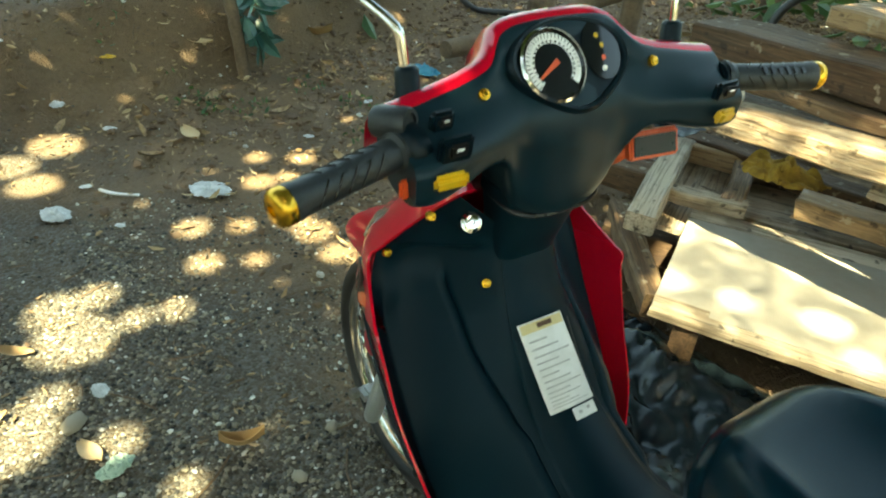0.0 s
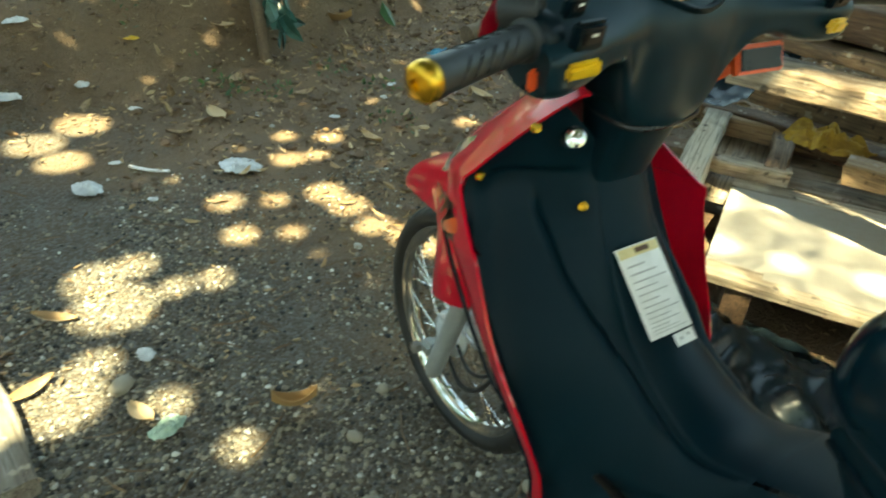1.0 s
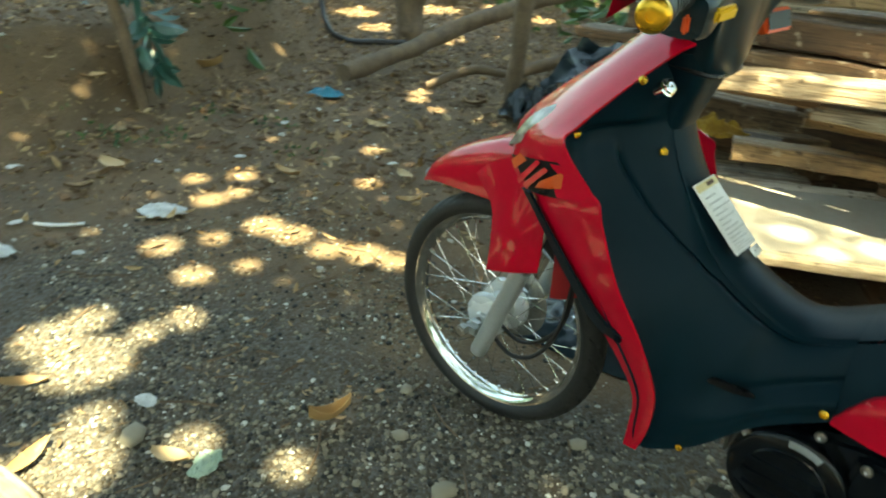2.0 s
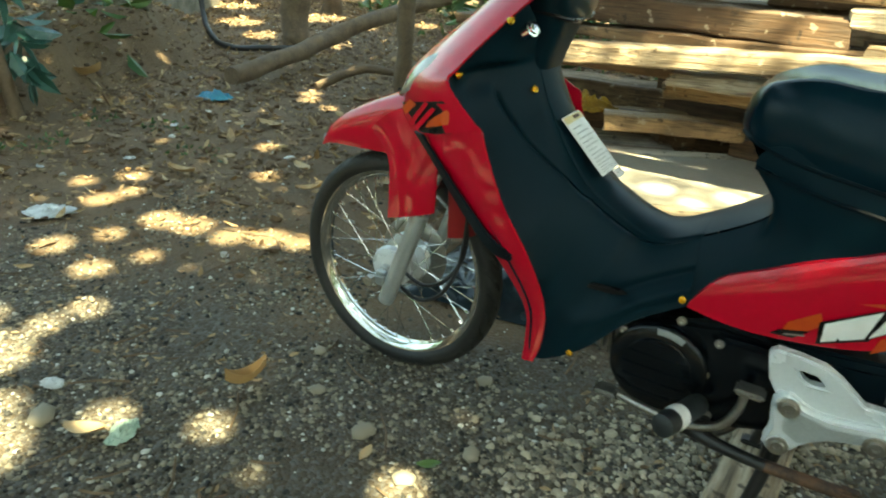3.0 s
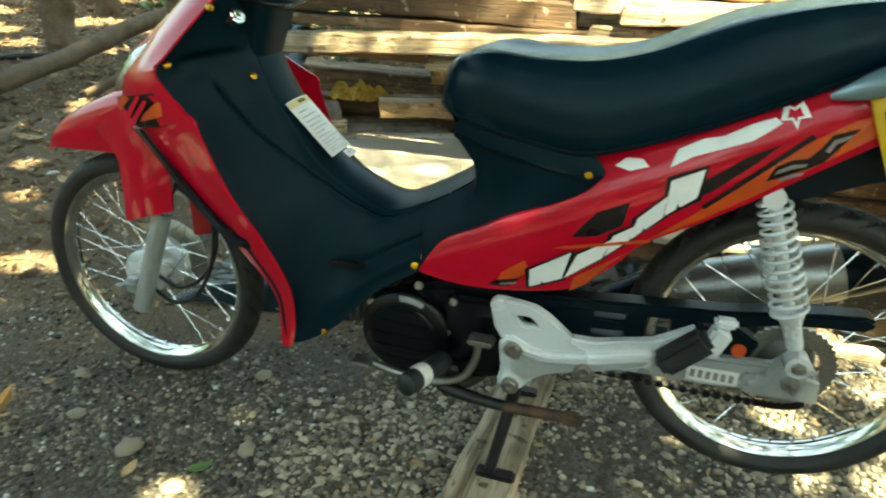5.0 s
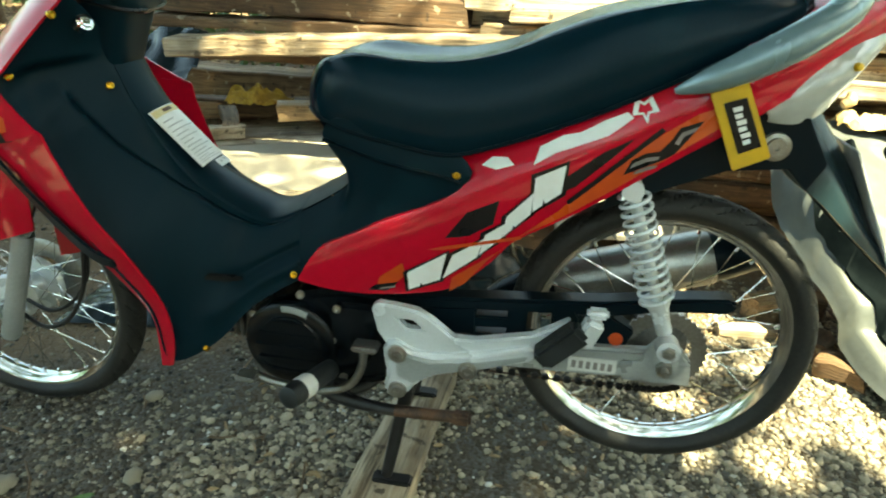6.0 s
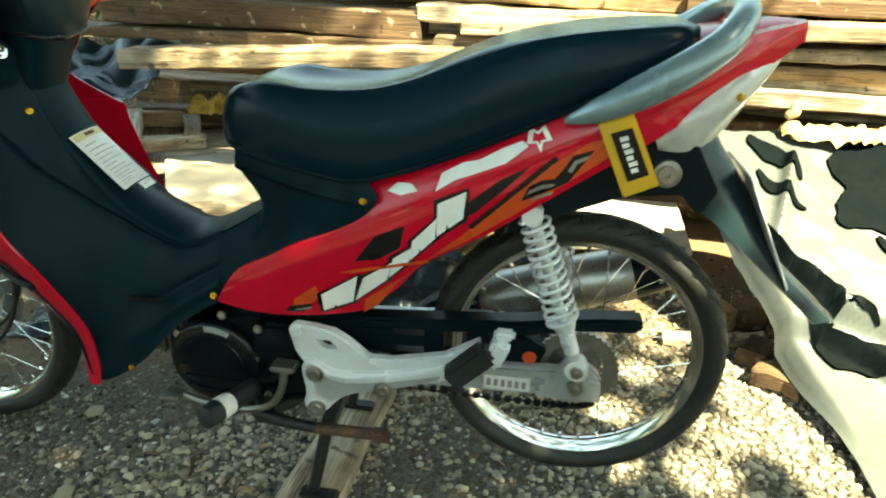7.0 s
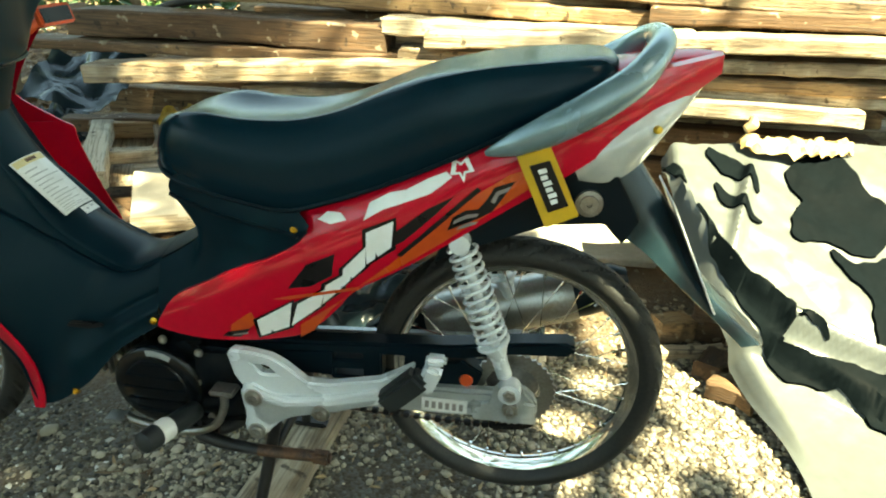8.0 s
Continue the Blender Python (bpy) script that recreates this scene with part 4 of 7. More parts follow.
cx_, cy_ = rng.uniform(-8.0, 4.4, N), rng.uniform(-1.7, 6.5, N)
ch = rng.uniform(H0, H1, N)
px_, py_ = cx_ + sx * ch, cy_ + sy * ch
keep = np.ones(N, bool)
for bx, by, bz, br_ in LIT:
    qx, qy = bx + sx * (ch - bz), by + sy * (ch - bz)
    keep &= (px_ - qx) ** 2 + (py_ - qy) ** 2 > (br_ * 0.9 + 0.052) ** 2
# ragged rim, and looser unseen foliage added over the near side to cut bounce light
EX = 60000
ex, ey, eh = rng.uniform(-10.0, 6.5, EX), rng.uniform(-6.5, -1.7, EX), rng.uniform(H0, H1, EX)
loose = np.array([noise.noise((a_ * 0.9, b_ * 0.9, 1)) + 0.4 * noise.noise((a_ * 3, b_ * 3, 6)) > -0.03 + 0.10 * max(0.0, -3.5 - b_) for a_, b_ in zip(ex, ey)])
rim = np.array([min(a_ + 8.0, 4.4 - a_, 6.5 - b_) for a_, b_ in zip(cx_, cy_)])
ragged = np.array([noise.noise((a_ * 1.1, b_ * 1.1, 4)) for a_, b_ in zip(cx_, cy_)])
keep &= rim > 0.5 + 0.9 * ragged
# the opening over the silver sheet
gz = np.full(N, 0.3)
for step in range(4):
    gx, gy = px_ - sx * (ch - gz), py_ - sy * (ch - gz)
    v_ = np.clip((gy - 0.11) / 1.26, 0, 1)
    gz = 0.05 + 0.56 * v_ * v_ * (3 - 2 * v_)
bright = (gx > np.where(gy < 0.55, 0.58 - 0.16 * gy, 0.50 - 0.24 * gy)) & (gx < 1.7) & (gy > 0.02) & (gy < 1.4)
keep &= ~bright
# no big leaves over the bleached panel; tiny added ones dim its sun
bx_, by_ = px_ - sx * (ch - 0.22), py_ - sy * (ch - 0.22)
bu, bv = (bx_ + 1.2) * 0.87 + (by_ - 0.7) * 0.49, -(bx_ + 1.2) * 0.49 + (by_ - 0.7) * 0.87
over = (bu > -0.05) & (bu < 1.3) & (bv > -0.08) & (bv < 0.62)
keep &= ~over
idx = np.nonzero(keep)[0]
P = np.stack([px_, py_, ch], 1)[idx]
# tiny unseen leaves added there for even half-shade, and small leaves that edge the gaps
ns = 16500
su, sv, sh_ = rng.uniform(-0.06, 1.32, ns), rng.uniform(-0.09, 0.64, ns), rng.uniform(H0, H1, ns)
qx_, qy_, qz_ = -1.2 + 0.87 * su - 0.49 * sv, 0.7 + 0.49 * su + 0.87 * sv, np.full(ns, 0.22)
ng = 700
ga, gr = rng.uniform(0, 6.283, (len(LIT), ng)), rng.uniform(0.014, 0.105, (len(LIT), ng))
gap = np.array([(x, y, z, r) for x, y, z, r in LIT])
rad_ = gap[:, 3:4] * 0.9 + gr
onb = (gap[:, 2] > 0.2) & (gap[:, 2] < 0.26)
ex1, ey1, ez1 = (gap[:, 0:1] + rad_ * np.cos(ga))[~onb].ravel(), (gap[:, 1:2] + rad_ * np.sin(ga))[~onb].ravel(), np.repeat(gap[~onb, 2], ng)
qx_, qy_, qz_ = np.concatenate([qx_, ex1]), np.concatenate([qy_, ey1]), np.concatenate([qz_, ez1])
sh_ = np.concatenate([sh_, rng.uniform(H0, H1, len(ex1))])
free = np.ones(len(qx_), bool)
for bx, by, bz, br_ in LIT:
    free &= (qx_ + sx * (bz - qz_) - bx) ** 2 + (qy_ + sy * (bz - qz_) - by) ** 2 > (br_ * 0.9 + 0.012) ** 2
ntiny = int(free[:ns].sum())
small = np.stack([qx_ + sx * (sh_ - qz_), qy_ + sy * (sh_ - qz_), sh_], 1)[free]
# the silver sheet and the panel keep their open sky
tz = 0.05 + 0.56 * np.clip((qy_[free] - 0.11) / 1.26, 0, 1) ** 1.5
fx, fy = qx_[free] + sx * (tz - qz_[free]), qy_[free] + sy * (tz - qz_[free])
ru, rv = (qx_[free] + sx * (0.22 - qz_[free]) + 1.2), (qy_[free] + sy * (0.22 - qz_[free]) - 0.7)
ru, rv = ru * 0.87 + rv * 0.49, -ru * 0.49 + rv * 0.87
clear_ = (ru > -0.05) & (ru < 1.3) & (rv > -0.06) & (rv < 0.6) & (np.arange(len(ru)) >= ntiny)
small = small[~clear_ & ~((fx > np.where(fy < 0.55, 0.58 - 0.16 * fy, 0.50 - 0.24 * fy)) & (fx < 1.7) & (fy > 0.02) & (fy < 1.4))]
P = np.concatenate([P, np.stack([ex + sx * eh, ey + sy * eh, eh], 1)[loose]])
nb = len(P)
P = np.concatenate([P, small])
nl = len(P)
L = np.concatenate([rng.uniform(0.07, 0.115, nb), np.where(np.arange(nl - nb) < ntiny, rng.uniform(0.011, 0.018, nl - nb), rng.uniform(0.02, 0.034, nl - nb))])[:, None]
an = rng.uniform(0, 6.283, nl)
d = np.stack([np.cos(an), np.sin(an), rng.uniform(-0.35, 0.2, nl)], 1)
s_ = np.stack([-np.sin(an), np.cos(an), rng.uniform(-0.3, 0.3, nl)], 1)
V = np.stack([P - d * L * 0.5, P + s_ * L * 0.42, P + d * L * 0.5, P - s_ * L * 0.42], 1).reshape(-1, 3)
Fq = np.arange(4 * nl).reshape(-1, 4)
crown = raw("tree_crown", V, Fq, LEAF, "leafy tree crown shading the yard", "tree crown")
# unseen hedge of trees added all round, for reflections and to block low sky
def ring_where(i):
    a = rng.uniform(0, 6.283)
    r = rng.uniform(9.5, 11.5)
    top_ = 2.6 + 3.6 * max(0.0, math.cos(a - 0.5))
    return (-0.8 + r * math.cos(a), 0.8 + r * math.sin(a), top_ * rng.random())


def side_where(i):
    """An unseen, looser row of trees added beyond the near side, with gaps for glints."""
    x, z = rng.uniform(-11, 9), rng.uniform(0, 7.5)
    if noise.noise((x * 0.55, z * 0.6, 3)) + 0.5 * noise.noise((x * 1.6, z * 1.6, 8)) < -0.06:
        return None
    return (x, -7.5 - 1.5 * rng.random(), z)


leaves(13000, side_where, 0.34, LEAF, "far_trees", "unseen row of leafy trees added for broken reflections", "trees", flat=0.7)
leaves(20000, ring_where, 0.4, LEAF, "far_trees", "unseen belt of trees added to close off low sky light", "trees", flat=0.7)

# litter
def leaf_at(x, y, L, yaw, material, label, name="fallen_leaf", curl=0.25, width=0.42):
    rows = []
    for i in range(9):
        u = i / 8
        w = L * width * math.sin(math.pi * min(1, u * 0.93 + 0.04)) ** 0.8 * 0.5
        rows.append([Vector(((u - 0.5) * L, w * v_, L * curl * (4 * (u - 0.5) ** 2 * 0.3 + 0.35 * v_ * v_) + 0.004)) for v_ in (-1, -0.5, 0, 0.5, 1)])
    bm = grid(rows)
    solid(bm, 0.0012)
    solo(name, bm, material, label, "leaf", "fallen leaves", smooth=60, m=pose(x, y, height(x, y) + 0.008, rng.uniform(-8, 8), rng.uniform(-8, 8), yaw))


leaf_at(-1.462, -0.303, 0.10, 75, DRYLEAF, "curled dry yellow leaf on gravel", curl=0.9, width=0.3)
leaf_at(-1.60, -0.60, 0.10, 20, DRYLEAF, "dry tan leaf on gravel")
leaf_at(-1.79, -0.80, 0.12, 120, DRYLEAF, "dry brown leaf on gravel", width=0.3)
leaf_at(-2.05, -0.72, 0.11, 60, DRYLEAF, "dry brown leaf on gravel", width=0.3)
leaf_at(-3.25, 0.05, 0.16, 10, DRYLEAF, "large dry tan leaf on soil")
leaf_at(-3.95, 0.3, 0.14, 70, DRYLEAF, "pale dry leaf on the bank")
leaf_at(-4.2, 1.05, 0.2, 60, DRYLEAF, "large pale dry leaf on soil", curl=0.6)
leaf_at(-0.98, -0.28, 0.05, 30, LEAF, "small green leaf on gravel")
leaf_at(-3.0, 1.3, 0.14, 20, DRYLEAF, "dry tan leaf on soil")
leaf_at(-2.4, 0.9, 0.13, 160, DRYLEAF, "dry tan leaf on soil")
leaf_at(-1.10, -0.33, 0.05, 100, DRYLEAF, "small orange leaf on gravel")
leaf_at(-2.35, 1.7, 0.16, 100, DRYLEAF, "dry tan leaf on soil")


def crumple(x, y, sx_, sy_, h, yaw, material, label, name, category):
    """A crushed scrap: sharp creases and an uneven outline."""
    rows = []
    for v_ in range(19):
        row = []
        for u in range(25):
            a_, b_ = u / 12 - 1, v_ / 9 - 1
            edge_ = 1 + 0.22 * noise.noise((a_ * 1.7 + x * 9, b_ * 1.7 + y * 7, 4)) + 0.1 * noise.noise((a_ * 5 + x, b_ * 5 + y, 2))
            z = 0.55 * abs(noise.noise((a_ * 1.5 + x * 7, b_ * 1.5 + y * 5, 1))) + 0.6 * abs(noise.noise((a_ * 3.2 + b_ * 1.5 + x * 3, b_ * 2.6 - a_ + y * 5, 6))) + 0.25 * abs(noise.noise((a_ * 7, b_ * 7, x * 5)))
            row.append(Vector((a_ * sx_ * 0.5 * edge_ * (1 - 0.3 * b_ * b_), b_ * sy_ * 0.5 * edge_ * (1 - 0.3 * a_ * a_), 0.003 + 0.6 * h * (z * (1.15 - 0.75 * max(a_ * a_, b_ * b_)) + 0.35 * (1 - a_ * a_) * (1 - b_ * b_)))))
        rows.append(row)
    bm = grid(rows)
    solid(bm, 0.001)
    solo(name, bm, material, label, category, smooth=25, m=pose(x, y, height(x, y) + 0.008, 0, 0, yaw))


crumple(-2.72, -0.02, 0.17, 0.125, 0.045, 40, LITTER, "flattened white plastic cup on gravel", "flattened_cup", "litter")
crumple(-2.77, -0.54, 0.13, 0.09, 0.04, 20, LITTER, "crumpled white paper scrap on gravel", "paper_scrap", "litter")
crumple(-1.535, -0.56, 0.085, 0.055, 0.04, 115, mat("pale_green_film", (0.42, 0.55, 0.45), (0.32, 0.45, 0.36), 20, 0.4), "pale green crumpled wrapper on gravel", "wrapper", "litter")
crumple(-3.57, 1.44, 0.22, 0.15, 0.09, 30, BLUEP, "crumpled blue plastic bag on soil", "plastic_bag", "litter")
crumple(-1.80, -0.55, 0.06, 0.04, 0.02, 10, LITTER, "small silvery wrapper scrap", "wrapper", "litter")
crumple(-3.5, -0.72, 0.15, 0.08, 0.04, 60, LITTER, "white plastic scrap on soil", "plastic_scrap", "litter")
for x, y, sz, mt, lab in ((-3.62, -0.42, 0.09, LITTER, "white plastic scrap on soil"), (-3.75, -0.60, 0.11, LITTER, "torn white plastic scrap on soil"), (-3.45, -0.25, 0.06, PAPER, "small white paper scrap on soil"), (-3.20, 0.22, 0.05, LITTER, "small clear plastic scrap on soil"),
                           (-2.95, -0.42, 0.045, PAPER, "white paper fleck on gravel"), (-2.60, -0.36, 0.04, LITTER, "small pale wrapper scrap on gravel"), (-3.05, 0.52, 0.05, LITTER, "pale plastic scrap on soil"), (-2.55, 0.98, 0.05, PAPER, "white paper fleck on soil"), (-3.86, -0.15, 0.08, YELLOW, "faded yellow plastic scrap on soil"), (-3.3, 0.95, 0.06, LITTER, "crumpled pale plastic scrap on soil")):
    crumple(x, y, sz, sz * 0.65, sz * 0.3, 400 * x, mt, lab, "scrap", "litter")
for x, y, L_, yaw, lab in ((-2.75, 0.55, 0.13, 15, "dry tan leaf on soil"), (-3.35, 0.5, 0.12, 100, "dry brown leaf on soil"), (-2.95, 1.0, 0.12, 60, "dry tan leaf on soil"), (-3.62, 0.25, 0.13, 140, "pale dry leaf on soil"), (-2.2, 0.72, 0.10, 35, "dry tan leaf on soil"), (-3.1, -0.15, 0.10, 80, "dry brown leaf on gravel"), (-2.9, 2.0, 0.15, 20, "large dry leaf on soil"), (-3.5, 2.3, 0.14, 75, "dry tan leaf on soil"), (-2.0, 0.95, 0.12, 120, "dry tan leaf on soil")):
    leaf_at(x, y, L_, yaw, DRYLEAF if yaw % 20 else BROWNLEAF, lab, curl=0.35)
crumple(-2.5, 2.1, 0.5, 0.45, 0.38, 10, BLACKTARP, "black plastic rubbish bag by a trunk", "rubbish_bag", "bag")
crumple(-1.36, 1.42, 0.26, 0.16, 0.12, 15, CLOTH, "crumpled mustard-yellow cloth on the timber", "cloth", "cloth")
bpy.data.objects["cloth"].location.z = 0.36
rows = [[Vector(((u / 30 - 0.5) * 0.34, (v_ / 12 - 0.5) * 0.09 * (0.5 + math.sin(math.pi * u / 30)), 0.02 + 0.03 * noise.noise((u * 0.35, v_ * 0.4, 3)) + 0.025 * abs(noise.noise((u * 0.7, v_ * 0.6, 8))) + 0.012 * math.cos((v_ - 6) * 0.5))) for u in range(31)] for v_ in range(13)]
bm = grid(rows)
solid(bm, 0.0012)
solo("crumpled_paper", bm, mat("yellowed_paper", (0.6, 0.47, 0.25), (0.42, 0.28, 0.12), 16, 0.7, bump=0.4), "crumpled yellowed paper on top of the silver sheet", "paper", smooth=40, m=pose(0.80, 1.07, tarp_top(1.07) - 0.01, 4, 0, 6))
solo("curled_leaf", tube([(0.64, 1.05, 0.585), (0.66, 1.055, 0.60), (0.655, 1.06, 0.625)], [0.012, 0.02, 0.006], 8, 10), DRYLEAF, "small curled dry leaf on the silver sheet", "leaf", smooth=60)
solo("concrete_block", box((0, 0, 0), (0.34, 0.18, 0.16), 0.02), CONCRETE, "mossy broken concrete block on the bank", "block", m=pose(-4.82, 1.8, height(-4.82, 1.8) + 0.06, 4, 3, 55))
solo("white_stick", plank(0.16, 0.014, 0.008, 640, 0.001), PAPER, "thin white stick on gravel", "stick", m=pose(-2.85, -0.32, height(-2.85, -0.32) + 0.012, 0, 0, 48))

# ---- the motorcycle ----
bike = thing("motorcycle", "red and black underbone motorcycle parked on its centre stand on gravel", "motorcycle", (-0.62, 0, 0))
FX, FZ, RX, RZ = -1.257, 0.264, 0.012, 0.346


def wheel(name, cx, cz, half, groove, label):
    """A spoked wheel: tyre, chrome rim, hub and 36 spokes round the y axis."""
    me_o = new(name)
    me_o.location = (0, 0, 0)
    me_o.parent = bike
    me_o.matrix_parent_inverse = Matrix.Translation(bike.location).inverted()
    me_o.matrix_basis = Matrix.Translation((cx, 0, cz))
    tagged(me_o, label)
    prof = [(0.221, -half * 0.62), (0.232, -half * 0.95), (0.243, -half), (0.252, -half * 0.9), (0.259, -half * 0.62), (0.2635, -half * 0.25), (0.264, 0.0)]
    prof = prof + [(r, -h) for r, h in prof[-2::-1]]
    prof = [(v_.x, v_.y) for v_ in curve([(r, h, 0) for r, h in prof], 31)]
    seg = 480
    rows = []
    for r, h in prof:
        ring = []
        for j in range(seg):
            a = 2 * math.pi * j / seg
            d = 0.0
            if r > 0.246:
                ph = (a * 34 / (2 * math.pi) - abs(h) * 42 + (0.5 if h > 0 else 0)) % 1
                if ph < groove and 0.003 < abs(h) < half * 0.97:
                    d = 0.006
            ring.append(Vector(((r - d) * math.cos(a), h, (r - d) * math.sin(a))))
        rows.append(ring)
    sub(name="tyre", bm=grid(rows, close=True), material=RUBBER, parent=me_o, label="thin black ribbed tyre", smooth=35)
    rim = [(0.229, -0.022), (0.2285, -0.019), (0.2195, -0.0165), (0.212, -0.011), (0.2055, -0.007), (0.2035, 0)]
    rim = rim + [(r, -h) for r, h in rim[-2::-1]] + [(0.225, 0.021), (0.218, 0.0185), (0.209, 0.009), (0.209, -0.009), (0.218, -0.0185), (0.225, -0.021)]
    sub("rim", lathe(rim, 96, closed=True), CHROME, me_o, "chromed steel rim", 40)
    hub = [(0.0, -0.06), (0.012, -0.06), (0.014, -0.05), (0.03, -0.046), (0.046, -0.04), (0.05, -0.032), (0.05, -0.027), (0.034, -0.022), (0.032, 0.0),
           (0.036, 0.02), (0.058, 0.026), (0.06, 0.04), (0.05, 0.047), (0.015, 0.05), (0.012, 0.058), (0.0, 0.058)]
    sub("hub", lathe(hub, 40), ALLOY if cx > -1 else SILVER, me_o, "cast aluminium hub", 30)
    spokes = []
    for kind in range(4):
        s = -1 if kind < 2 else 1
        lean = 0.62 if kind % 2 else -0.62
        a, b = Vector((0.046 * math.cos(lean * 1.5), s * 0.028, 0.046 * math.sin(lean * 1.5))), Vector((0.2065, s * 0.003, 0))
        spokes.append(mesh_of("spoke", tube([a, b], 0.0010, 5), CHROME))
    for i in range(36):
        ob = new("spoke", spokes[i % 4])
        ob.parent = me_o
        ob.matrix_basis = pose(0, 0, 0, 0, 360 * i / 36, 0)
    nip = mesh_of("nipple", tube([(0.2085, 0, 0), (0.196, 0, 0)], 0.003, 6), CHROME)
    for i in range(36):
        ob = new("spoke_nipple", nip)
        ob.parent = me_o
        ob.matrix_basis = pose(0, 0, 0, 0, 360 * i / 36 + 0.6, 0)
    return me_o


def sub(name, bm, material, parent, label="", smooth=50):
    """A piece of a part, made round the part's own origin."""
    ob = new(name, mesh_of(name, bm, material, smooth))
    ob.parent = parent
    return tagged(ob, label)


front = wheel("front_wheel", FX, FZ, 0.030, 0.17, "wire-spoked front wheel standing on the gravel")
rear = wheel("rear_wheel", RX, RZ, 0.034, 0.17, "wire-spoked rear wheel lifted just off the gravel")
disc = [(0.05, 0.062), (0.088, 0.062), (0.09, 0.064), (0.088, 0.066), (0.05, 0.066)]
sub("brake_disc", lathe(disc, 48, closed=True), STEEL, front, "steel brake disc")
teeth = []
for j in range(76):
    teeth.append((0.082 if j % 2 else 0.077, 2 * math.pi * j / 76))
rows = [[Vector((r * (0.62 if k in (0, 3) else 0.93) * math.cos(a), h, r * (0.62 if k in (0, 3) else 0.93) * math.sin(a))) for r, a in teeth] for k, h in ((0, -0.066), (1, -0.066), (2, -0.061), (3, -0.061), (0, -0.066))]
bm = grid(rows, close=True)
sub("sprocket", bm, STEEL, rear, "toothed steel rear sprocket", 30)

# front fork
for s in (-1, 1):
    a, b, c = Vector((-1.232, s * 0.088, 0.208)), Vector((-1.148, s * 0.088, 0.44)), Vector((-1.0, s * 0.088, 0.85))
    leg = join(tube([a, a.lerp(b, 0.12), b], [0.011, 0.0175, 0.0185, 0.0185], 20, 12), box((-1.242, s * 0.09, 0.264), (0.04, 0.03, 0.034), 0.009))
    part("fork_leg", leg, FORKM, bike, "silver-painted lower fork leg")
    part("fork_tube", tube([b, c], 0.0145, 16), CHROME, bike, "chromed upper fork tube")
part("axle_bolt", join(tube([(FX, -0.125, FZ), (FX, 0.125, FZ)], 0.007, 10), lathe([(0, -0.122), (0.013, -0.122), (0.013, -0.108), (0, -0.108)], 6, (FX, 0, FZ))), STEEL, bike)
part("brake_cable", tube([(-1.225, -0.06, 0.25), (-1.16, -0.075, 0.232), (-1.10, -0.075, 0.262), (-1.066, -0.06, 0.34), (-1.06, -0.05, 0.47), (-1.07, -0.04, 0.6)], 0.0045, 8), CABLE, bike)
part("brake_cable", tube([(-1.215, -0.045, 0.27), (-1.15, -0.06, 0.262), (-1.09, -0.06, 0.30), (-1.058, -0.05, 0.38), (-1.075, -0.04, 0.55)], 0.004, 8), CABLE, bike)

# front fender: hood and side flaps
st = [(-1.458, 0.520, 0.030, 0.008), (-1.428, 0.562, 0.048, 0.034), (-1.378, 0.603, 0.058, 0.068), (-1.30, 0.642, 0.068, 0.10), (-1.22, 0.672, 0.080, 0.125), (-1.13, 0.692, 0.09, 0.15)]
hood = []
for x, z, w, d in st:
    hood.append(both([(x + d * 0.35, w, z - d), (x + d * 0.15, w * 1.02, z - d * 0.55), (x, w * 0.8, z - d * 0.12), (x - 0.004, w * 0.4, z - 0.002), (x - 0.006, 0, z)]))
fender = part("front_fender", sheet(hood, 25, 26, 0.004), RED, bike, "glossy red front mudguard")
flap = [[(-1.285, 0.076, 0.590), (-1.235, 0.094, 0.630), (-1.165, 0.104, 0.662), (-1.10, 0.108, 0.66)],
        [(-1.226, 0.100, 0.552), (-1.19, 0.115, 0.562), (-1.145, 0.120, 0.565), (-1.10, 0.114, 0.56)],
        [(-1.212, 0.111, 0.495), (-1.18, 0.123, 0.502), (-1.14, 0.125, 0.509), (-1.098, 0.115, 0.512)],
        [(-1.214, 0.112, 0.422), (-1.175, 0.122, 0.437), (-1.14, 0.124, 0.449), (-1.10, 0.115, 0.462)]]
for s in (-1, 1):
    bm = sheet([[(x, -y, z) for x, y, z in c] for c in flap], 14, 14, 0.004)
    sub("fender_flap", bm if s < 0 else flip(bm), RED, fender)
sub("fender_tip", sheet([both([(-1.448, 0.03, 0.506), (-1.461, 0.018, 0.514), (-1.466, 0, 0.518)]), both([(-1.450, 0.034, 0.524), (-1.462, 0.02, 0.53), (-1.467, 0, 0.533)])], 9, 4, 0.006), GREYF, fender, "grey edge trim")
# inside of the mudguard, its shade put into a darker red
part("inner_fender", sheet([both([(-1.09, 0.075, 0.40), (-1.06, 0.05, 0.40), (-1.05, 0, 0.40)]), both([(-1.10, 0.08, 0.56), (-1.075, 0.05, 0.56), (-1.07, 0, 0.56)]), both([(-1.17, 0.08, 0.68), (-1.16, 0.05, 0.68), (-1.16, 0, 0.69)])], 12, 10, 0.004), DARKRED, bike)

# front cowl, from the middle of the nose to the edge of the leg shield
EDGE = [(-0.905, 0.125, 0.892), (-0.922, 0.135, 0.880), (-0.971, 0.152, 0.831), (-1.03, 0.176, 0.762), (-1.042, 0.192, 0.732), (-0.962, 0.221, 0.676)]
cowl = []
MIDL = [(-1.005, 0.0, 0.905), (-1.02, 0.0, 0.893), (-1.073, 0.0, 0.842), (-1.165, 0.0, 0.765), (-1.215, 0.0, 0.712), (-1.225, 0.0, 0.66)]
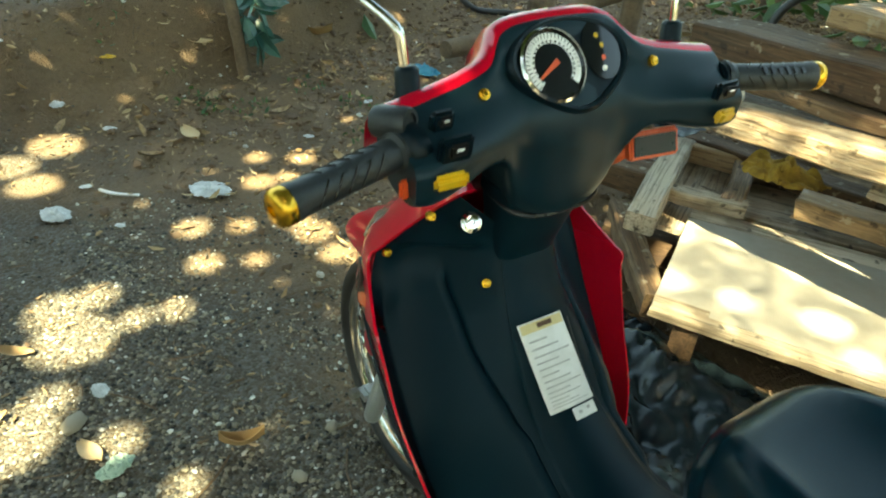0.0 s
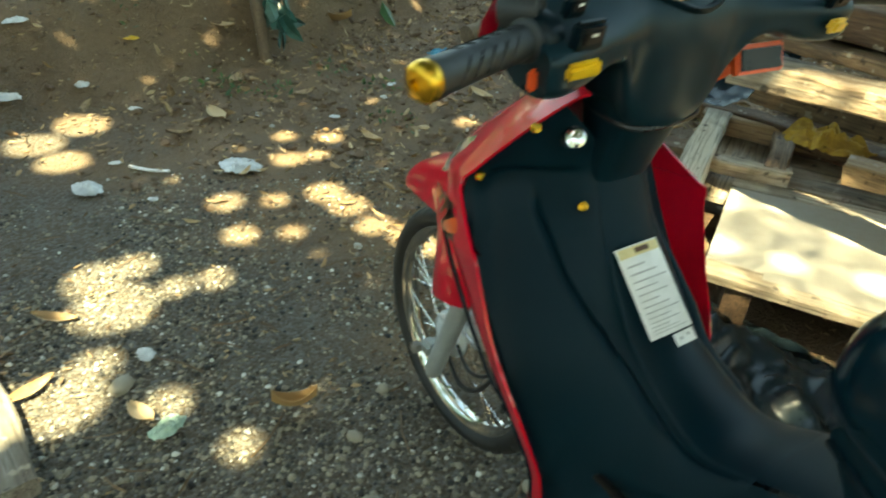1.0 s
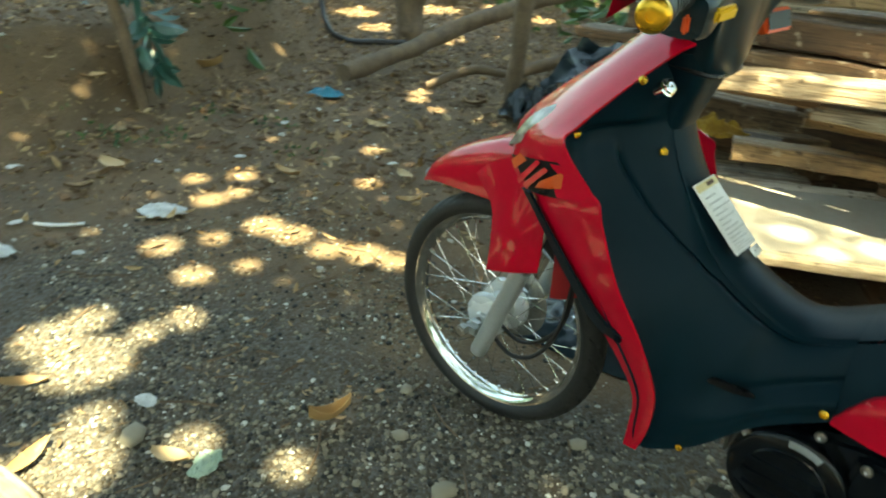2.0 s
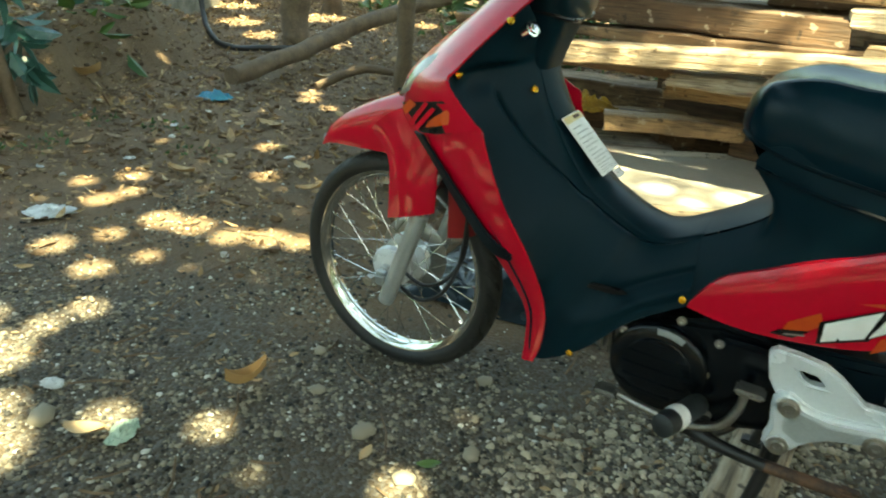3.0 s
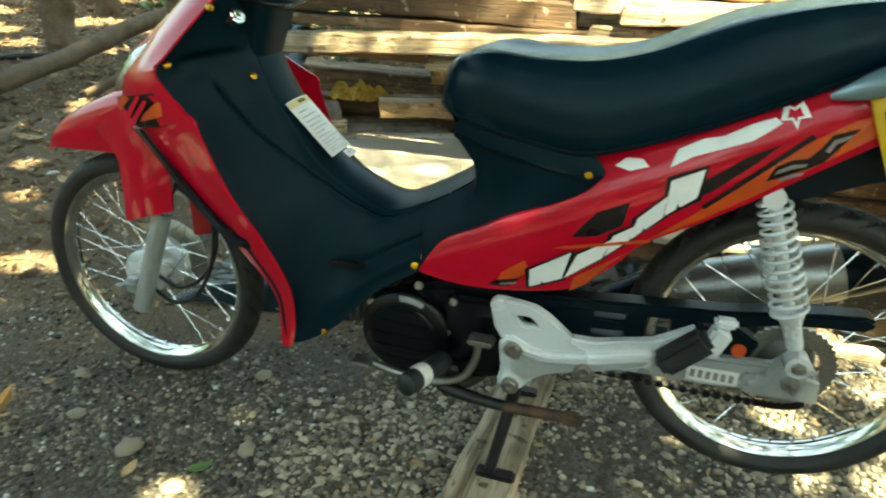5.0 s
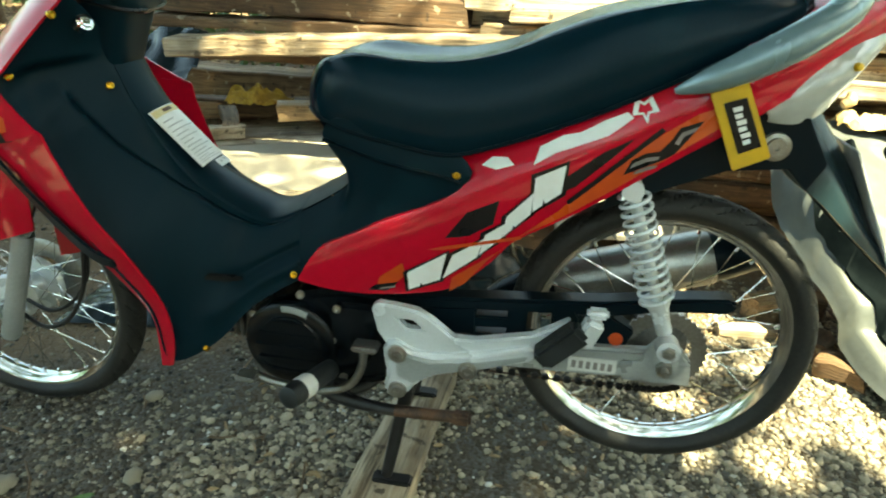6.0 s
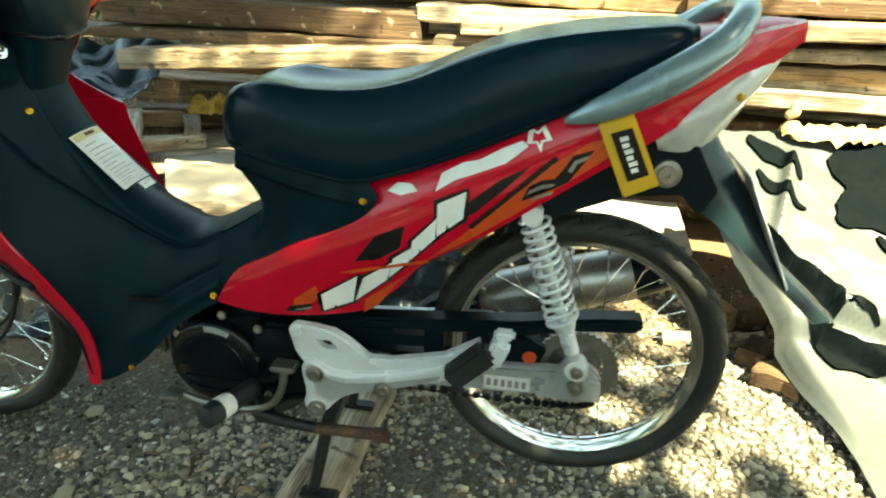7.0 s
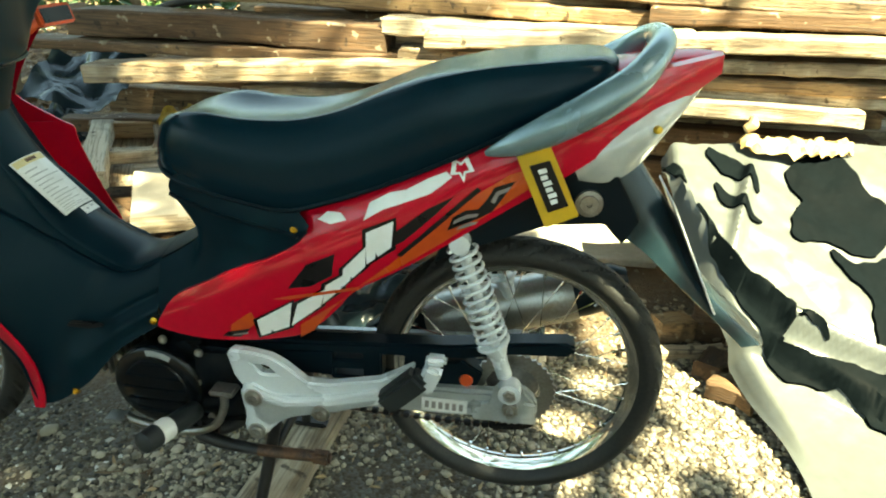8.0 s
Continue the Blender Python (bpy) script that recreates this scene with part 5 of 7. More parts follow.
SIDE = [(-0.968, 0.092, 0.90), (-0.985, 0.096, 0.888), (-1.04, 0.108, 0.838), (-1.125, 0.118, 0.755), (-1.165, 0.125, 0.702), (-1.118, 0.152, 0.632)]
QTR = [(-0.995, 0.05, 0.904), (-1.01, 0.052, 0.892), (-1.064, 0.06, 0.842), (-1.155, 0.068, 0.763), (-1.20, 0.075, 0.708), (-1.19, 0.1, 0.645)]
OUT = [(-0.93, 0.118, 0.896), (-0.948, 0.124, 0.884), (-1.0, 0.14, 0.835), (-1.075, 0.158, 0.757), (-1.10, 0.170, 0.712), (-1.04, 0.197, 0.650)]
for i in range(6):
    cowl.append(both([EDGE[i], OUT[i], SIDE[i], QTR[i], MIDL[i]]))
front_cowl = part("front_cowl", sheet(cowl, 33, 22, 0.004), RED, bike, "glossy red front cowl")
for s in (-1, 1):
    lens = [[(-1.188, 0.112, 0.678), (-1.165, 0.118, 0.715), (-1.135, 0.119, 0.748), (-1.10, 0.122, 0.768)],
            [(-1.180, 0.125, 0.682), (-1.150, 0.133, 0.712), (-1.122, 0.134, 0.738), (-1.098, 0.13, 0.762)],
            [(-1.165, 0.128, 0.686), (-1.138, 0.137, 0.704), (-1.115, 0.14, 0.725), (-1.096, 0.135, 0.752)]]
    bm = sheet([[(x - 0.002, -y - 0.003, z + 0.002) for x, y, z in c] for c in lens], 12, 6, 0.008)
    sub("turn_signal", bm if s < 0 else flip(bm), LENSF, front_cowl, "clear front indicator lens")
    # sticker on the cowl's cheek
    for k, (quad, mt) in enumerate([([(-1.162, 0.676), (-1.045, 0.704), (-0.972, 0.664), (-1.100, 0.637)], INK),
                                    ([(-1.158, 0.668), (-1.135, 0.688), (-1.115, 0.683), (-1.145, 0.658)], ORANGE),
                                    ([(-1.075, 0.664), (-1.035, 0.692), (-1.008, 0.676), (-1.085, 0.650)], ORANGE),
                                    ([(-1.135, 0.645), (-1.125, 0.640), (-1.08, 0.692), (-1.09, 0.694)], RED),
                                    ([(-1.115, 0.645), (-1.105, 0.640), (-1.058, 0.688), (-1.068, 0.690)], RED)] if s < 0 else []):
        rows = []
        for v in range(4):
            a = Vector(quad[0]).lerp(Vector(quad[3]), v / 3)
            b = Vector(quad[1]).lerp(Vector(quad[2]), v / 3)
            rows.append([(lambda q: (q.x, s * (0.198 + 0.45 * min(0, q.x + 1.05) + 0.05 * (0.66 - q.y) + 0.0016 * (k > 0) + 0.0008 * k), q.y))(a.lerp(b, u / 4)) for u in range(5)])
        sub("sticker", grid(rows), mt, front_cowl)

# lower leg-shield wings with their black trim
wing = [[(-1.045, 0.19, 0.682), (-0.964, 0.220, 0.679), (-0.948, 0.218, 0.642), (-0.912, 0.212, 0.556), (-0.862, 0.198, 0.47), (-0.830, 0.175, 0.378), (-0.831, 0.158, 0.295), (-0.845, 0.148, 0.238)],
        [(-1.10, 0.162, 0.66), (-1.03, 0.196, 0.645), (-0.992, 0.2, 0.606), (-0.95, 0.196, 0.53), (-0.89, 0.187, 0.45), (-0.851, 0.168, 0.366), (-0.848, 0.155, 0.291), (-0.853, 0.148, 0.236)],
        [(-1.15, 0.135, 0.645), (-1.10, 0.157, 0.606), (-1.058, 0.164, 0.566), (-0.998, 0.164, 0.498), (-0.922, 0.16, 0.42), (-0.873, 0.15, 0.345), (-0.868, 0.146, 0.285), (-0.870, 0.144, 0.232)]]
trim = [[(-1.122, 0.160, 0.632), (-1.075, 0.170, 0.590), (-1.015, 0.172, 0.520), (-0.945, 0.170, 0.45), (-0.888, 0.172, 0.442)],
        [(-1.098, 0.172, 0.632), (-1.055, 0.182, 0.594), (-0.995, 0.188, 0.536), (-0.93, 0.190, 0.478), (-0.888, 0.187, 0.462)]]
strip = [[(-1.13, 0.150, 0.612), (-1.095, 0.156, 0.57), (-1.035, 0.158, 0.50), (-0.96, 0.154, 0.43), (-0.905, 0.15, 0.385)],
         [(-1.118, 0.160, 0.624), (-1.078, 0.168, 0.585), (-1.018, 0.170, 0.515), (-0.946, 0.167, 0.446), (-0.895, 0.16, 0.40)]]
for s in (-1, 1):
    bm = sheet([[(x, -y, z) for x, y, z in c] for c in wing], 30, 9, 0.004)
    w = part("leg_shield", bm if s < 0 else flip(bm), RED, bike, "glossy red leg-shield wing")
    bm = sheet([[(x, -y - 0.004, z) for x, y, z in c] for c in trim], 20, 5, 0.005)
    sub("trim_strip", bm if s < 0 else flip(bm), BLACK, w, "matt black trim strip")
    sub("screw", lathe([(0.007, 0), (0.006, 0.003), (0, 0.004)], 10, (-0.9, s * 0.188, 0.455), (0, s, 0)), BLACK, w)

# inner leg shield and tunnel: one moulding from edge to edge
TOP = [(-0.948, 0.046, 0.80), (-0.942, 0.047, 0.752), (-0.906, 0.052, 0.676), (-0.838, 0.057, 0.583), (-0.78, 0.062, 0.541), (-0.69, 0.068, 0.505), (-0.615, 0.074, 0.535)]
BOT2 = [(-0.945, 0.122, 0.868), (-1.045, 0.168, 0.757), (-1.03, 0.19, 0.66), (-0.975, 0.194, 0.56), (-0.908, 0.186, 0.455), (-0.86, 0.167, 0.36), (-0.848, 0.148, 0.25), (-0.767, 0.135, 0.287), (-0.69, 0.122, 0.37), (-0.605, 0.116, 0.43)]
NS, NK = 130, 56
b = curve(BOT2, NS)
t = curve(TOP, NS)


def ramp(x, pts):
    """Straight pieces through (x, value) pairs."""
    for (x0, v0), (x1, v1) in zip(pts, pts[1:]):
        if x <= x1:
            return v0 + (v1 - v0) * max(0.0, (x - x0) / (x1 - x0))
    return pts[-1][1]


def lining_row(i):
    """A section of the moulding at station i, from the tunnel's shoulder out to the edge."""
    u = i / (NS - 1)
    recess = ramp(u, [(0.0, -0.004), (0.105, -0.012), (0.135, 0.026), (0.25, 0.036), (0.6, 0.006), (1.0, 0.0)])
    swell = ramp(u, [(0.0, 0.0), (0.3, 0.0), (0.5, 0.026), (0.75, 0.022), (1.0, 0.0)])
    seam = ramp(u, [(0.0, 0.40), (0.22, 0.34), (0.36, 0.24), (0.48, 0.09), (0.6, 0.03), (1.0, 0.02)])
    out = []
    for j in range(NK + 1):
        k = seam * j / 16 if j <= 16 else seam + (1 - seam) * ((j - 16) / (NK - 16)) ** 1.15
        q = t[i].lerp(b[i], k)
        bend = math.sin(math.pi * k ** 0.75)
        well = math.sin(math.pi * k ** 1.1) ** 1.7
        q = q + Vector((-recess * 1.15 * well, swell * bend, 0.012 * bend * swell / 0.026))
        # the shoulder rounds over, and the knee pad stands proud beyond its seam
        q.y -= 0.004 * math.exp(-k / 0.03)
        pad = 0.009 * smooth(seam - 0.001, seam + 0.05, k) * smooth(0.16, 0.24, u) * smooth(0.80, 0.74, u) * smooth(0.97, 0.86, k)
        dent = (0.0045 if j == 16 else 0.0) * smooth(0.16, 0.24, u) * smooth(0.98, 0.9, u)
        ledge = 0.010 * math.exp(-((k - 0.74) / 0.10) ** 2) * smooth(0.66, 0.76, u) - 0.006 * math.exp(-((k - 0.50) / 0.06) ** 2) * smooth(0.72, 0.8, u)
        q = q + Vector((0.55, 0.55, 0.62)) * (pad - dent) + Vector((0.0, 1.0, 0.15)) * ledge
        out.append(q)
    return out


def spine_row(q):
    return [(q[0] + 0.004 * (1 - v_ * v_), q[1] * v_, q[2] + 0.017 * (1 - abs(v_) ** 2.3)) for v_ in (-0.93, -0.85, -0.72, -0.5, -0.25, 0, 0.25, 0.5, 0.72, 0.85, 0.93)]


rows = []
for i in range(NS):
    half = lining_row(i)
    rows.append([(q.x, -q.y, q.z) for q in half[::-1]] + spine_row(t[i]) + [tuple(q) for q in half])
lining = part("inner_leg_shield", grid(rows), PLASTIC, bike, "satin black inner leg shield and tunnel", 75)
for s in (-1, 1):
    sub("vent_slot", prism([(-0.772, 0.418), (-0.764, 0.428), (-0.715, 0.432), (-0.70, 0.426), (-0.73, 0.418)], s * 0.134 - 0.005, s * 0.134 + 0.005, 0.002), INK, lining, "dark slot under the knee pad")
spine = [spine_row(q) for q in [t[-1]] + curve([(-0.615, 0.074, 0.535), (-0.57, 0.08, 0.563), (-0.532, 0.085, 0.592), (-0.525, 0.088, 0.612), (-0.537, 0.09, 0.64), (-0.562, 0.09, 0.675), (-0.582, 0.085, 0.705)], 30)[1:]]
tunnel = part("centre_tunnel", grid(spine), PLASTIC, bike, "satin black tunnel rising to the seat", 70)
neck_rows = []
for z, rear_, front_, hw in ((0.868, -0.903, -0.99, 0.070), (0.848, -0.900, -0.99, 0.066), (0.82, -0.909, -0.99, 0.060), (0.785, -0.922, -0.99, 0.054), (0.755, -0.931, -0.99, 0.049), (0.738, -0.940, -0.99, 0.046)):
    mx, rx_ = (rear_ + front_) / 2, (rear_ - front_) / 2
    neck_rows.append([(mx + rx_ * math.copysign(abs(math.cos(a_)) ** 0.55, math.cos(a_)), hw * math.copysign(abs(math.sin(a_)) ** 0.7, math.sin(a_)), z) for a_ in [2 * math.pi * j_ / 48 for j_ in range(48)]])
part("steering_neck_cover", grid(neck_rows, close=True, caps=True), PLASTIC, bike, "satin black cover under the handlebar", 60)
up = [(-0.615, 0.074, 0.535), (-0.57, 0.08, 0.563), (-0.532, 0.085, 0.592), (-0.525, 0.090, 0.612), (-0.537, 0.094, 0.64), (-0.565, 0.098, 0.678), (-0.535, 0.116, 0.712), (-0.471, 0.126, 0.695), (-0.40, 0.130, 0.684), (-0.345, 0.130, 0.676), (-0.322, 0.130, 0.652)]
dn = [(-0.605, 0.116, 0.43), (-0.592, 0.117, 0.45), (-0.565, 0.118, 0.475), (-0.525, 0.119, 0.507), (-0.475, 0.120, 0.545), (-0.44, 0.122, 0.565), (-0.418, 0.124, 0.576), (-0.40, 0.126, 0.585), (-0.378, 0.127, 0.598), (-0.35, 0.129, 0.614), (-0.325, 0.130, 0.64)]
u_, d_ = curve(up, 40), curve(dn, 40)
for s in (-1, 1):
    md = [(a.lerp(c, 0.5) + Vector((0, 0.006, 0))) for a, c in zip(u_, d_)]
    bm = sheet([[(q[0], s * q[1], q[2]) for q in c] for c in (u_, md, d_)], 40, 8, 0.003)
    cover = part("seat_base_cover", bm, PLASTIC, bike, "matt black cover under the seat", 60)
    sub("cover_lip", tube([(-0.562, s * 0.1, 0.672), (-0.52, s * 0.118, 0.664), (-0.45, s * 0.131, 0.652), (-0.38, s * 0.134, 0.642), (-0.34, s * 0.134, 0.632)], 0.004, 6), BLACK, cover)

# label on the tunnel
LAB = [(-0.893, 0.678), (-0.852, 0.638), (-0.817, 0.604), (-0.797, 0.586), (-0.78, 0.5725)]  # the tunnel's crest under the labels
LABC = curve([(x, 0, z) for x, z in LAB], 60)


def on_spine(y, d, h=0.0):
    """A place on the tunnel's back: y across, d down from the label's top edge (0 to 1)."""
    i = min(58, int(d * 59))
    p, tan = LABC[i], (LABC[i + 1] - LABC[i]).normalized()
    q = p.lerp(LABC[i + 1], d * 59 - i)
    return q + Vector((0, y, 0)) + Vector((-tan.z, 0, tan.x)) * (0.004 + h - 0.016 * (abs(y) / 0.055) ** 2.3)


def tag_sheet(y0, y1, d0, d1, h, slant=0.0):
    return grid([[on_spine(y0 + (y1 - y0) * i / 8, d0 + (d1 - d0) * j / 8 + slant * i / 8, h) for i in range(9)] for j in range(9)])


label = part("warning_label", tag_sheet(-0.045, 0.026, 0.03, 0.70, 0.004), PAPER, bike, "white printed paper label")
sub("heading_bar", tag_sheet(-0.043, 0.024, 0.04, 0.10, 0.0046), FADED, label, "faded yellow heading")
sub("heading_mark", tag_sheet(-0.02, 0.004, 0.055, 0.085, 0.005), RUST, label)
for k in range(13):
    sub("print_line", tag_sheet(-0.038, -0.012 + 0.03 * ((k * 7) % 5) / 4, 0.14 + k * 0.041, 0.15 + k * 0.041, 0.0046), PRINT, label)
tag2 = part("small_label", tag_sheet(-0.016, 0.022, 0.73, 0.90, 0.004), PAPER, bike, "small white sticker")
sub("print_spot", tag_sheet(-0.008, -0.002, 0.79, 0.83, 0.0046), PRINT, tag2)
sub("print_spot", tag_sheet(0.006, 0.012, 0.77, 0.81, 0.0046), PRINT, tag2)

# handlebar cover
BAR = [  # y; top edge, rear edge of the dash, rear bottom, front bottom, front middle (x, z each)
    (0.0, (-0.952, 1.060), (-0.880, 0.972), (-0.892, 0.836), (-0.985, 0.842), (-1.005, 0.955)),
    (0.040, (-0.951, 1.059), (-0.884, 0.972), (-0.896, 0.844), (-0.982, 0.846), (-1.003, 0.955)),
    (0.064, (-0.949, 1.056), (-0.887, 0.972), (-0.902, 0.856), (-0.976, 0.862), (-1.0, 0.96)),
    (0.080, (-0.944, 1.048), (-0.885, 0.972), (-0.898, 0.892), (-0.972, 0.898), (-0.995, 0.97)),
    (0.100, (-0.926, 1.028), (-0.880, 0.970), (-0.884, 0.930), (-0.966, 0.936), (-0.985, 0.975)),
    (0.130, (-0.921, 1.017), (-0.872, 0.968), (-0.876, 0.935), (-0.955, 0.940), (-0.972, 0.975)),
    (0.165, (-0.918, 1.010), (-0.862, 0.967), (-0.866, 0.926), (-0.935, 0.930), (-0.958, 0.972)),
    (0.205, (-0.915, 1.003), (-0.852, 0.965), (-0.856, 0.922), (-0.92, 0.926), (-0.946, 0.968)),
    (0.226, (-0.914, 1.000), (-0.853, 0.965), (-0.857, 0.925), (-0.916, 0.930), (-0.940, 0.967)),
]
before_bar = set(bike.children)


def bar_ring(row, grow=0.0, n=44):
    """A closed section of the handlebar cover."""
    y, a, r, b_, c_, f = row
    ctl = [Vector((q_[0], y, q_[1])) for q_ in (a, ((a[0] * 0.55 + r[0] * 0.45), (a[1] * 0.55 + r[1] * 0.45)), r, ((r[0] + b_[0]) / 2 + 0.004, (r[1] + b_[1]) / 2), b_, ((b_[0] + c_[0]) / 2, b_[1] - 0.004), c_, f)]
    m_ = sum(ctl, Vector()) / 8
    ctl = [m_ + (q_ - m_) * (1 + grow) for q_ in ctl]
    loop = curve(ctl[-2:] + ctl + ctl[:3], 11 * n // 8 * 2)
    k0, k1 = 2 / 12 * (len(loop) - 1), 10 / 12 * (len(loop) - 1)
    out = []
    for i_ in range(n):
        s0 = k0 + (k1 - k0) * i_ / n
        g = int(s0)
        out.append(loop[g].lerp(loop[min(g + 1, len(loop) - 1)], s0 - g))
    return out


def bar_shell(grow, i0, i1, ny=45):
    rings = [bar_ring(r, grow) for r in BAR]
    full = [[Vector((v_.x, -v_.y, v_.z)) for v_ in r] for r in rings[:0:-1]] + rings
    idx = range(i0, i1)
    cols = [curve([r[j_ % 44] for r in full], ny) for j_ in idx]
    return [[c_[i_] for c_ in cols] for i_ in range(ny)]


cover = part("handlebar_cover", grid(bar_shell(0.0, 0, 44), close=True, caps=True), GREYPL, bike, "charcoal plastic handlebar cover", 60)
sub("cover_joint", tube([(-0.944 + 0.050 * math.copysign(abs(math.cos(a_)) ** 0.55, math.cos(a_)), 0.071 * math.copysign(abs(math.sin(a_)) ** 0.7, math.sin(a_)), 0.851 - 0.012 * math.cos(a_)) for a_ in [2 * math.pi * j_ / 32 for j_ in range(33)]], 0.0035, 6, 90, ends=False), INK, cover)
edge = curve([(r_[1][0], -r_[0], r_[1][1]) for r_ in BAR[:0:-1]] + [(r_[1][0], r_[0], r_[1][1]) for r_ in BAR], 61)
rows = [[e_ + Vector((0.004, 0, 0.0)), e_ + Vector((-0.001, 0, 0.005)), e_ + Vector((-0.014, 0, 0.006)), e_ + Vector((-0.034, 0, -0.004)), e_ + Vector((-0.056, 0, -0.03)), e_ + Vector((-0.066, 0, -0.07))] for e_ in edge]
part("handlebar_front_shell", grid(rows), RED, bike, "glossy red front shell of the handlebar")


for s in (-1, 1):
    boot = part("mirror_mount", lathe([(0, -0.012), (0.017, -0.012), (0.018, 0.006), (0.0135, 0.012), (0.013, 0.036), (0.009, 0.04), (0, 0.04)], 18, (-0.944, s * 0.186, 0.994), (-0.1, 0, 1)), BLACK, bike, "black rubber mirror boot")
    part("mirror_stem", tube([(-0.949, s * 0.188, 1.030), (-0.953, s * 0.189, 1.058), (-0.957, s * 0.192, 1.069), (-0.972, s * 0.199, 1.079), (-1.01, s * 0.218, 1.10), (-1.06, s * 0.242, 1.128)], 0.006, 10), CHROME, bike, "chromed mirror stem")
    g0, g1 = Vector((-0.888, s * 0.226, 0.972)), Vector((-0.85, s * 0.352, 0.966))
    d = (g1 - g0).normalized()
    ln = (g1 - g0).length
    prof = [(0.012, 0), (0.0215, 0.001), (0.0215, 0.006), (0.0165, 0.009)]
    prof += [(0.0172, 0.014), (0.0168, ln * 0.5)]
    prof += [(0.0175, ln - 0.012), (0.0185, ln - 0.006), (0.0185, ln), (0.012, ln)]
    grip = part("handlebar_grip", lathe(prof, 24, g0, d), GRIP, bike, "black rubber grip with slanted grooves", 30)
    side_ = Vector((0.6, -0.1 * s, 0.8)).cross(d).normalized()
    top_ = d.cross(side_).normalized()
    for k in range(5):
        base_ = g0 + d * (0.028 + k * (ln - 0.05) / 5)
        sub("grip_groove", tube([base_ + d * (0.016 * w_) + (top_ * math.cos(a_) + side_ * math.sin(a_)) * 0.0172 for w_, a_ in ((0, 0.1), (0.4, 0.5), (0.8, 0.95), (1.0, 1.3))], 0.0011, 5, 8), INK, grip)
        sub("grip_groove", tube([base_ + d * (0.016 * w_) + (top_ * math.cos(a_) + side_ * math.sin(a_)) * 0.0172 for w_, a_ in ((0, -0.5), (0.4, -0.9), (0.8, -1.3), (1.0, -1.6))], 0.0011, 5, 8), INK, grip)
    sub("bar_end", lathe([(0.012, -0.004), (0.0175, -0.002), (0.0185, 0.003), (0.0185, 0.009), (0.0165, 0.013), (0.012, 0.0155), (0.006, 0.016), (0.0055, 0.013), (0, 0.013)], 24, g1, d), GOLD, grip, "gold anodised bar end")
    if s > 0:
        for k in range(6):
            sub("raised_mark", box(g0 + d * (0.05 + 0.011 * k) + Vector((0.0125, 0, 0.0118)), (0.002, 0.007, 0.011 if k in (0, 3) else 0.008), 0.0005, pose(0, 0, 0, 0, -45, 0)), INK, grip)
        sub("lever_tip", tube([(-0.905, 0.225, 0.94), (-0.89, 0.24, 0.945), (-0.878, 0.262, 0.95)], [0.007, 0.009, 0.011], 10), PAPER, grip, "white lever end")
    # switch block, lever and yellow key
    sw = part("switch_housing", lathe([(0.014, 0.0), (0.0205, 0.002), (0.0205, 0.018), (0.016, 0.022)], 24, (-0.889, 0.22, 0.971), (0.25, 1, -0.05)) if s > 0 else lathe([(0.02, -0.012), (0.027, -0.01), (0.028, 0.002), (0.025, 0.012), (0.016, 0.016)], 24, (-0.890, s * 0.214, 0.970), (0.25, s, -0.1)), BLACK, bike, "black switch block")
    spots = ((-0.020, 0.186, 1.002, 0.026, 0.022), (-0.003, 0.180, 0.978, 0.038, 0.030)) if s < 0 else ((-0.001, 0.196, 0.972, 0.036, 0.024),)
    for dx, yy, dz, bw, bh in spots:
        sub("switch_bezel", box((-0.853 + dx, s * yy, dz), (0.012, bw, bh), 0.004, pose(0, 0, 0, 0, 12, 0)), BLACK, sw)
        sub("switch", box((-0.847 + dx, s * yy, dz + 0.001), (0.008, bw * 0.6, bh * 0.55), 0.003, pose(0, 0, 0, 0, 12, 0)), INK, sw)
        sub("switch_mark", box((-0.8425 + dx, s * yy, dz + 0.003), (0.001, bw * 0.2, bh * 0.1), 0, pose(0, 0, 0, 0, 12, 0)), PAPER, sw)
    sub("indicator_switch", box((-0.846, s * (0.190 if s < 0 else 0.196), 0.950 if s < 0 else 0.943), (0.012, 0.036, 0.018), 0.004, pose(0, 0, 0, s * -8, 20, s * 12)), YELLOW, sw, "yellow rubber-capped switch lever")
clamp = part("lever_clamp", join(lathe([(0.0, -0.022), (0.015, -0.021), (0.017, -0.015), (0.017, 0.016), (0.0155, 0.019), (0.011, 0.0195), (0.01, 0.017), (0, 0.017)], 20, (-0.905, -0.222, 0.995), (0.8, 0.55, 0.1)), box((-0.905, -0.22, 0.978), (0.03, 0.028, 0.03), 0.006)), GRIP, bike, "black cylindrical clamp cap")
sub("red_reflector", box((-0.872, -0.226, 0.938), (0.008, 0.016, 0.022), 0.003), ORANGEPL, clamp)

# instrument cluster
dn_ = Vector((0.80, 0, 0.60)).normalized()
dx_ = Vector((0.60, 0, -0.80)).normalized()


def dash(u, v, h):
    """A place on the instrument panel: u backwards, v to the right."""
    return Vector((-0.921, 0.002, 1.018)) + dx_ * u + Vector((0, v, 0)) + dn_ * h


cl = part("instrument_panel", grid([[dash(0.047 * k * math.cos(a) * (1 + 0.28 * max(0.0, math.cos(a)) ** 5), 0.08 * k * math.sin(a), h + 0.003) for a in [2 * math.pi * j / 40 for j in range(40)]] for k, h in ((1.06, -0.012), (1.04, 0.003), (0.98, 0.008), (0.92, 0.007), (0.90, 0.003), (0.02, 0.003))], close=True), BLACK, bike, "oval black instrument cluster", 40)
dial = sub("dial", lathe([(0.041, 0.0), (0.041, 0.0045), (0.039, 0.0065), (0.037, 0.004), (0, 0.004)], 40, dash(0.004, -0.027, 0.005), dn_), GLASS, cl, "black speedometer dial")
bm = bmesh.new()
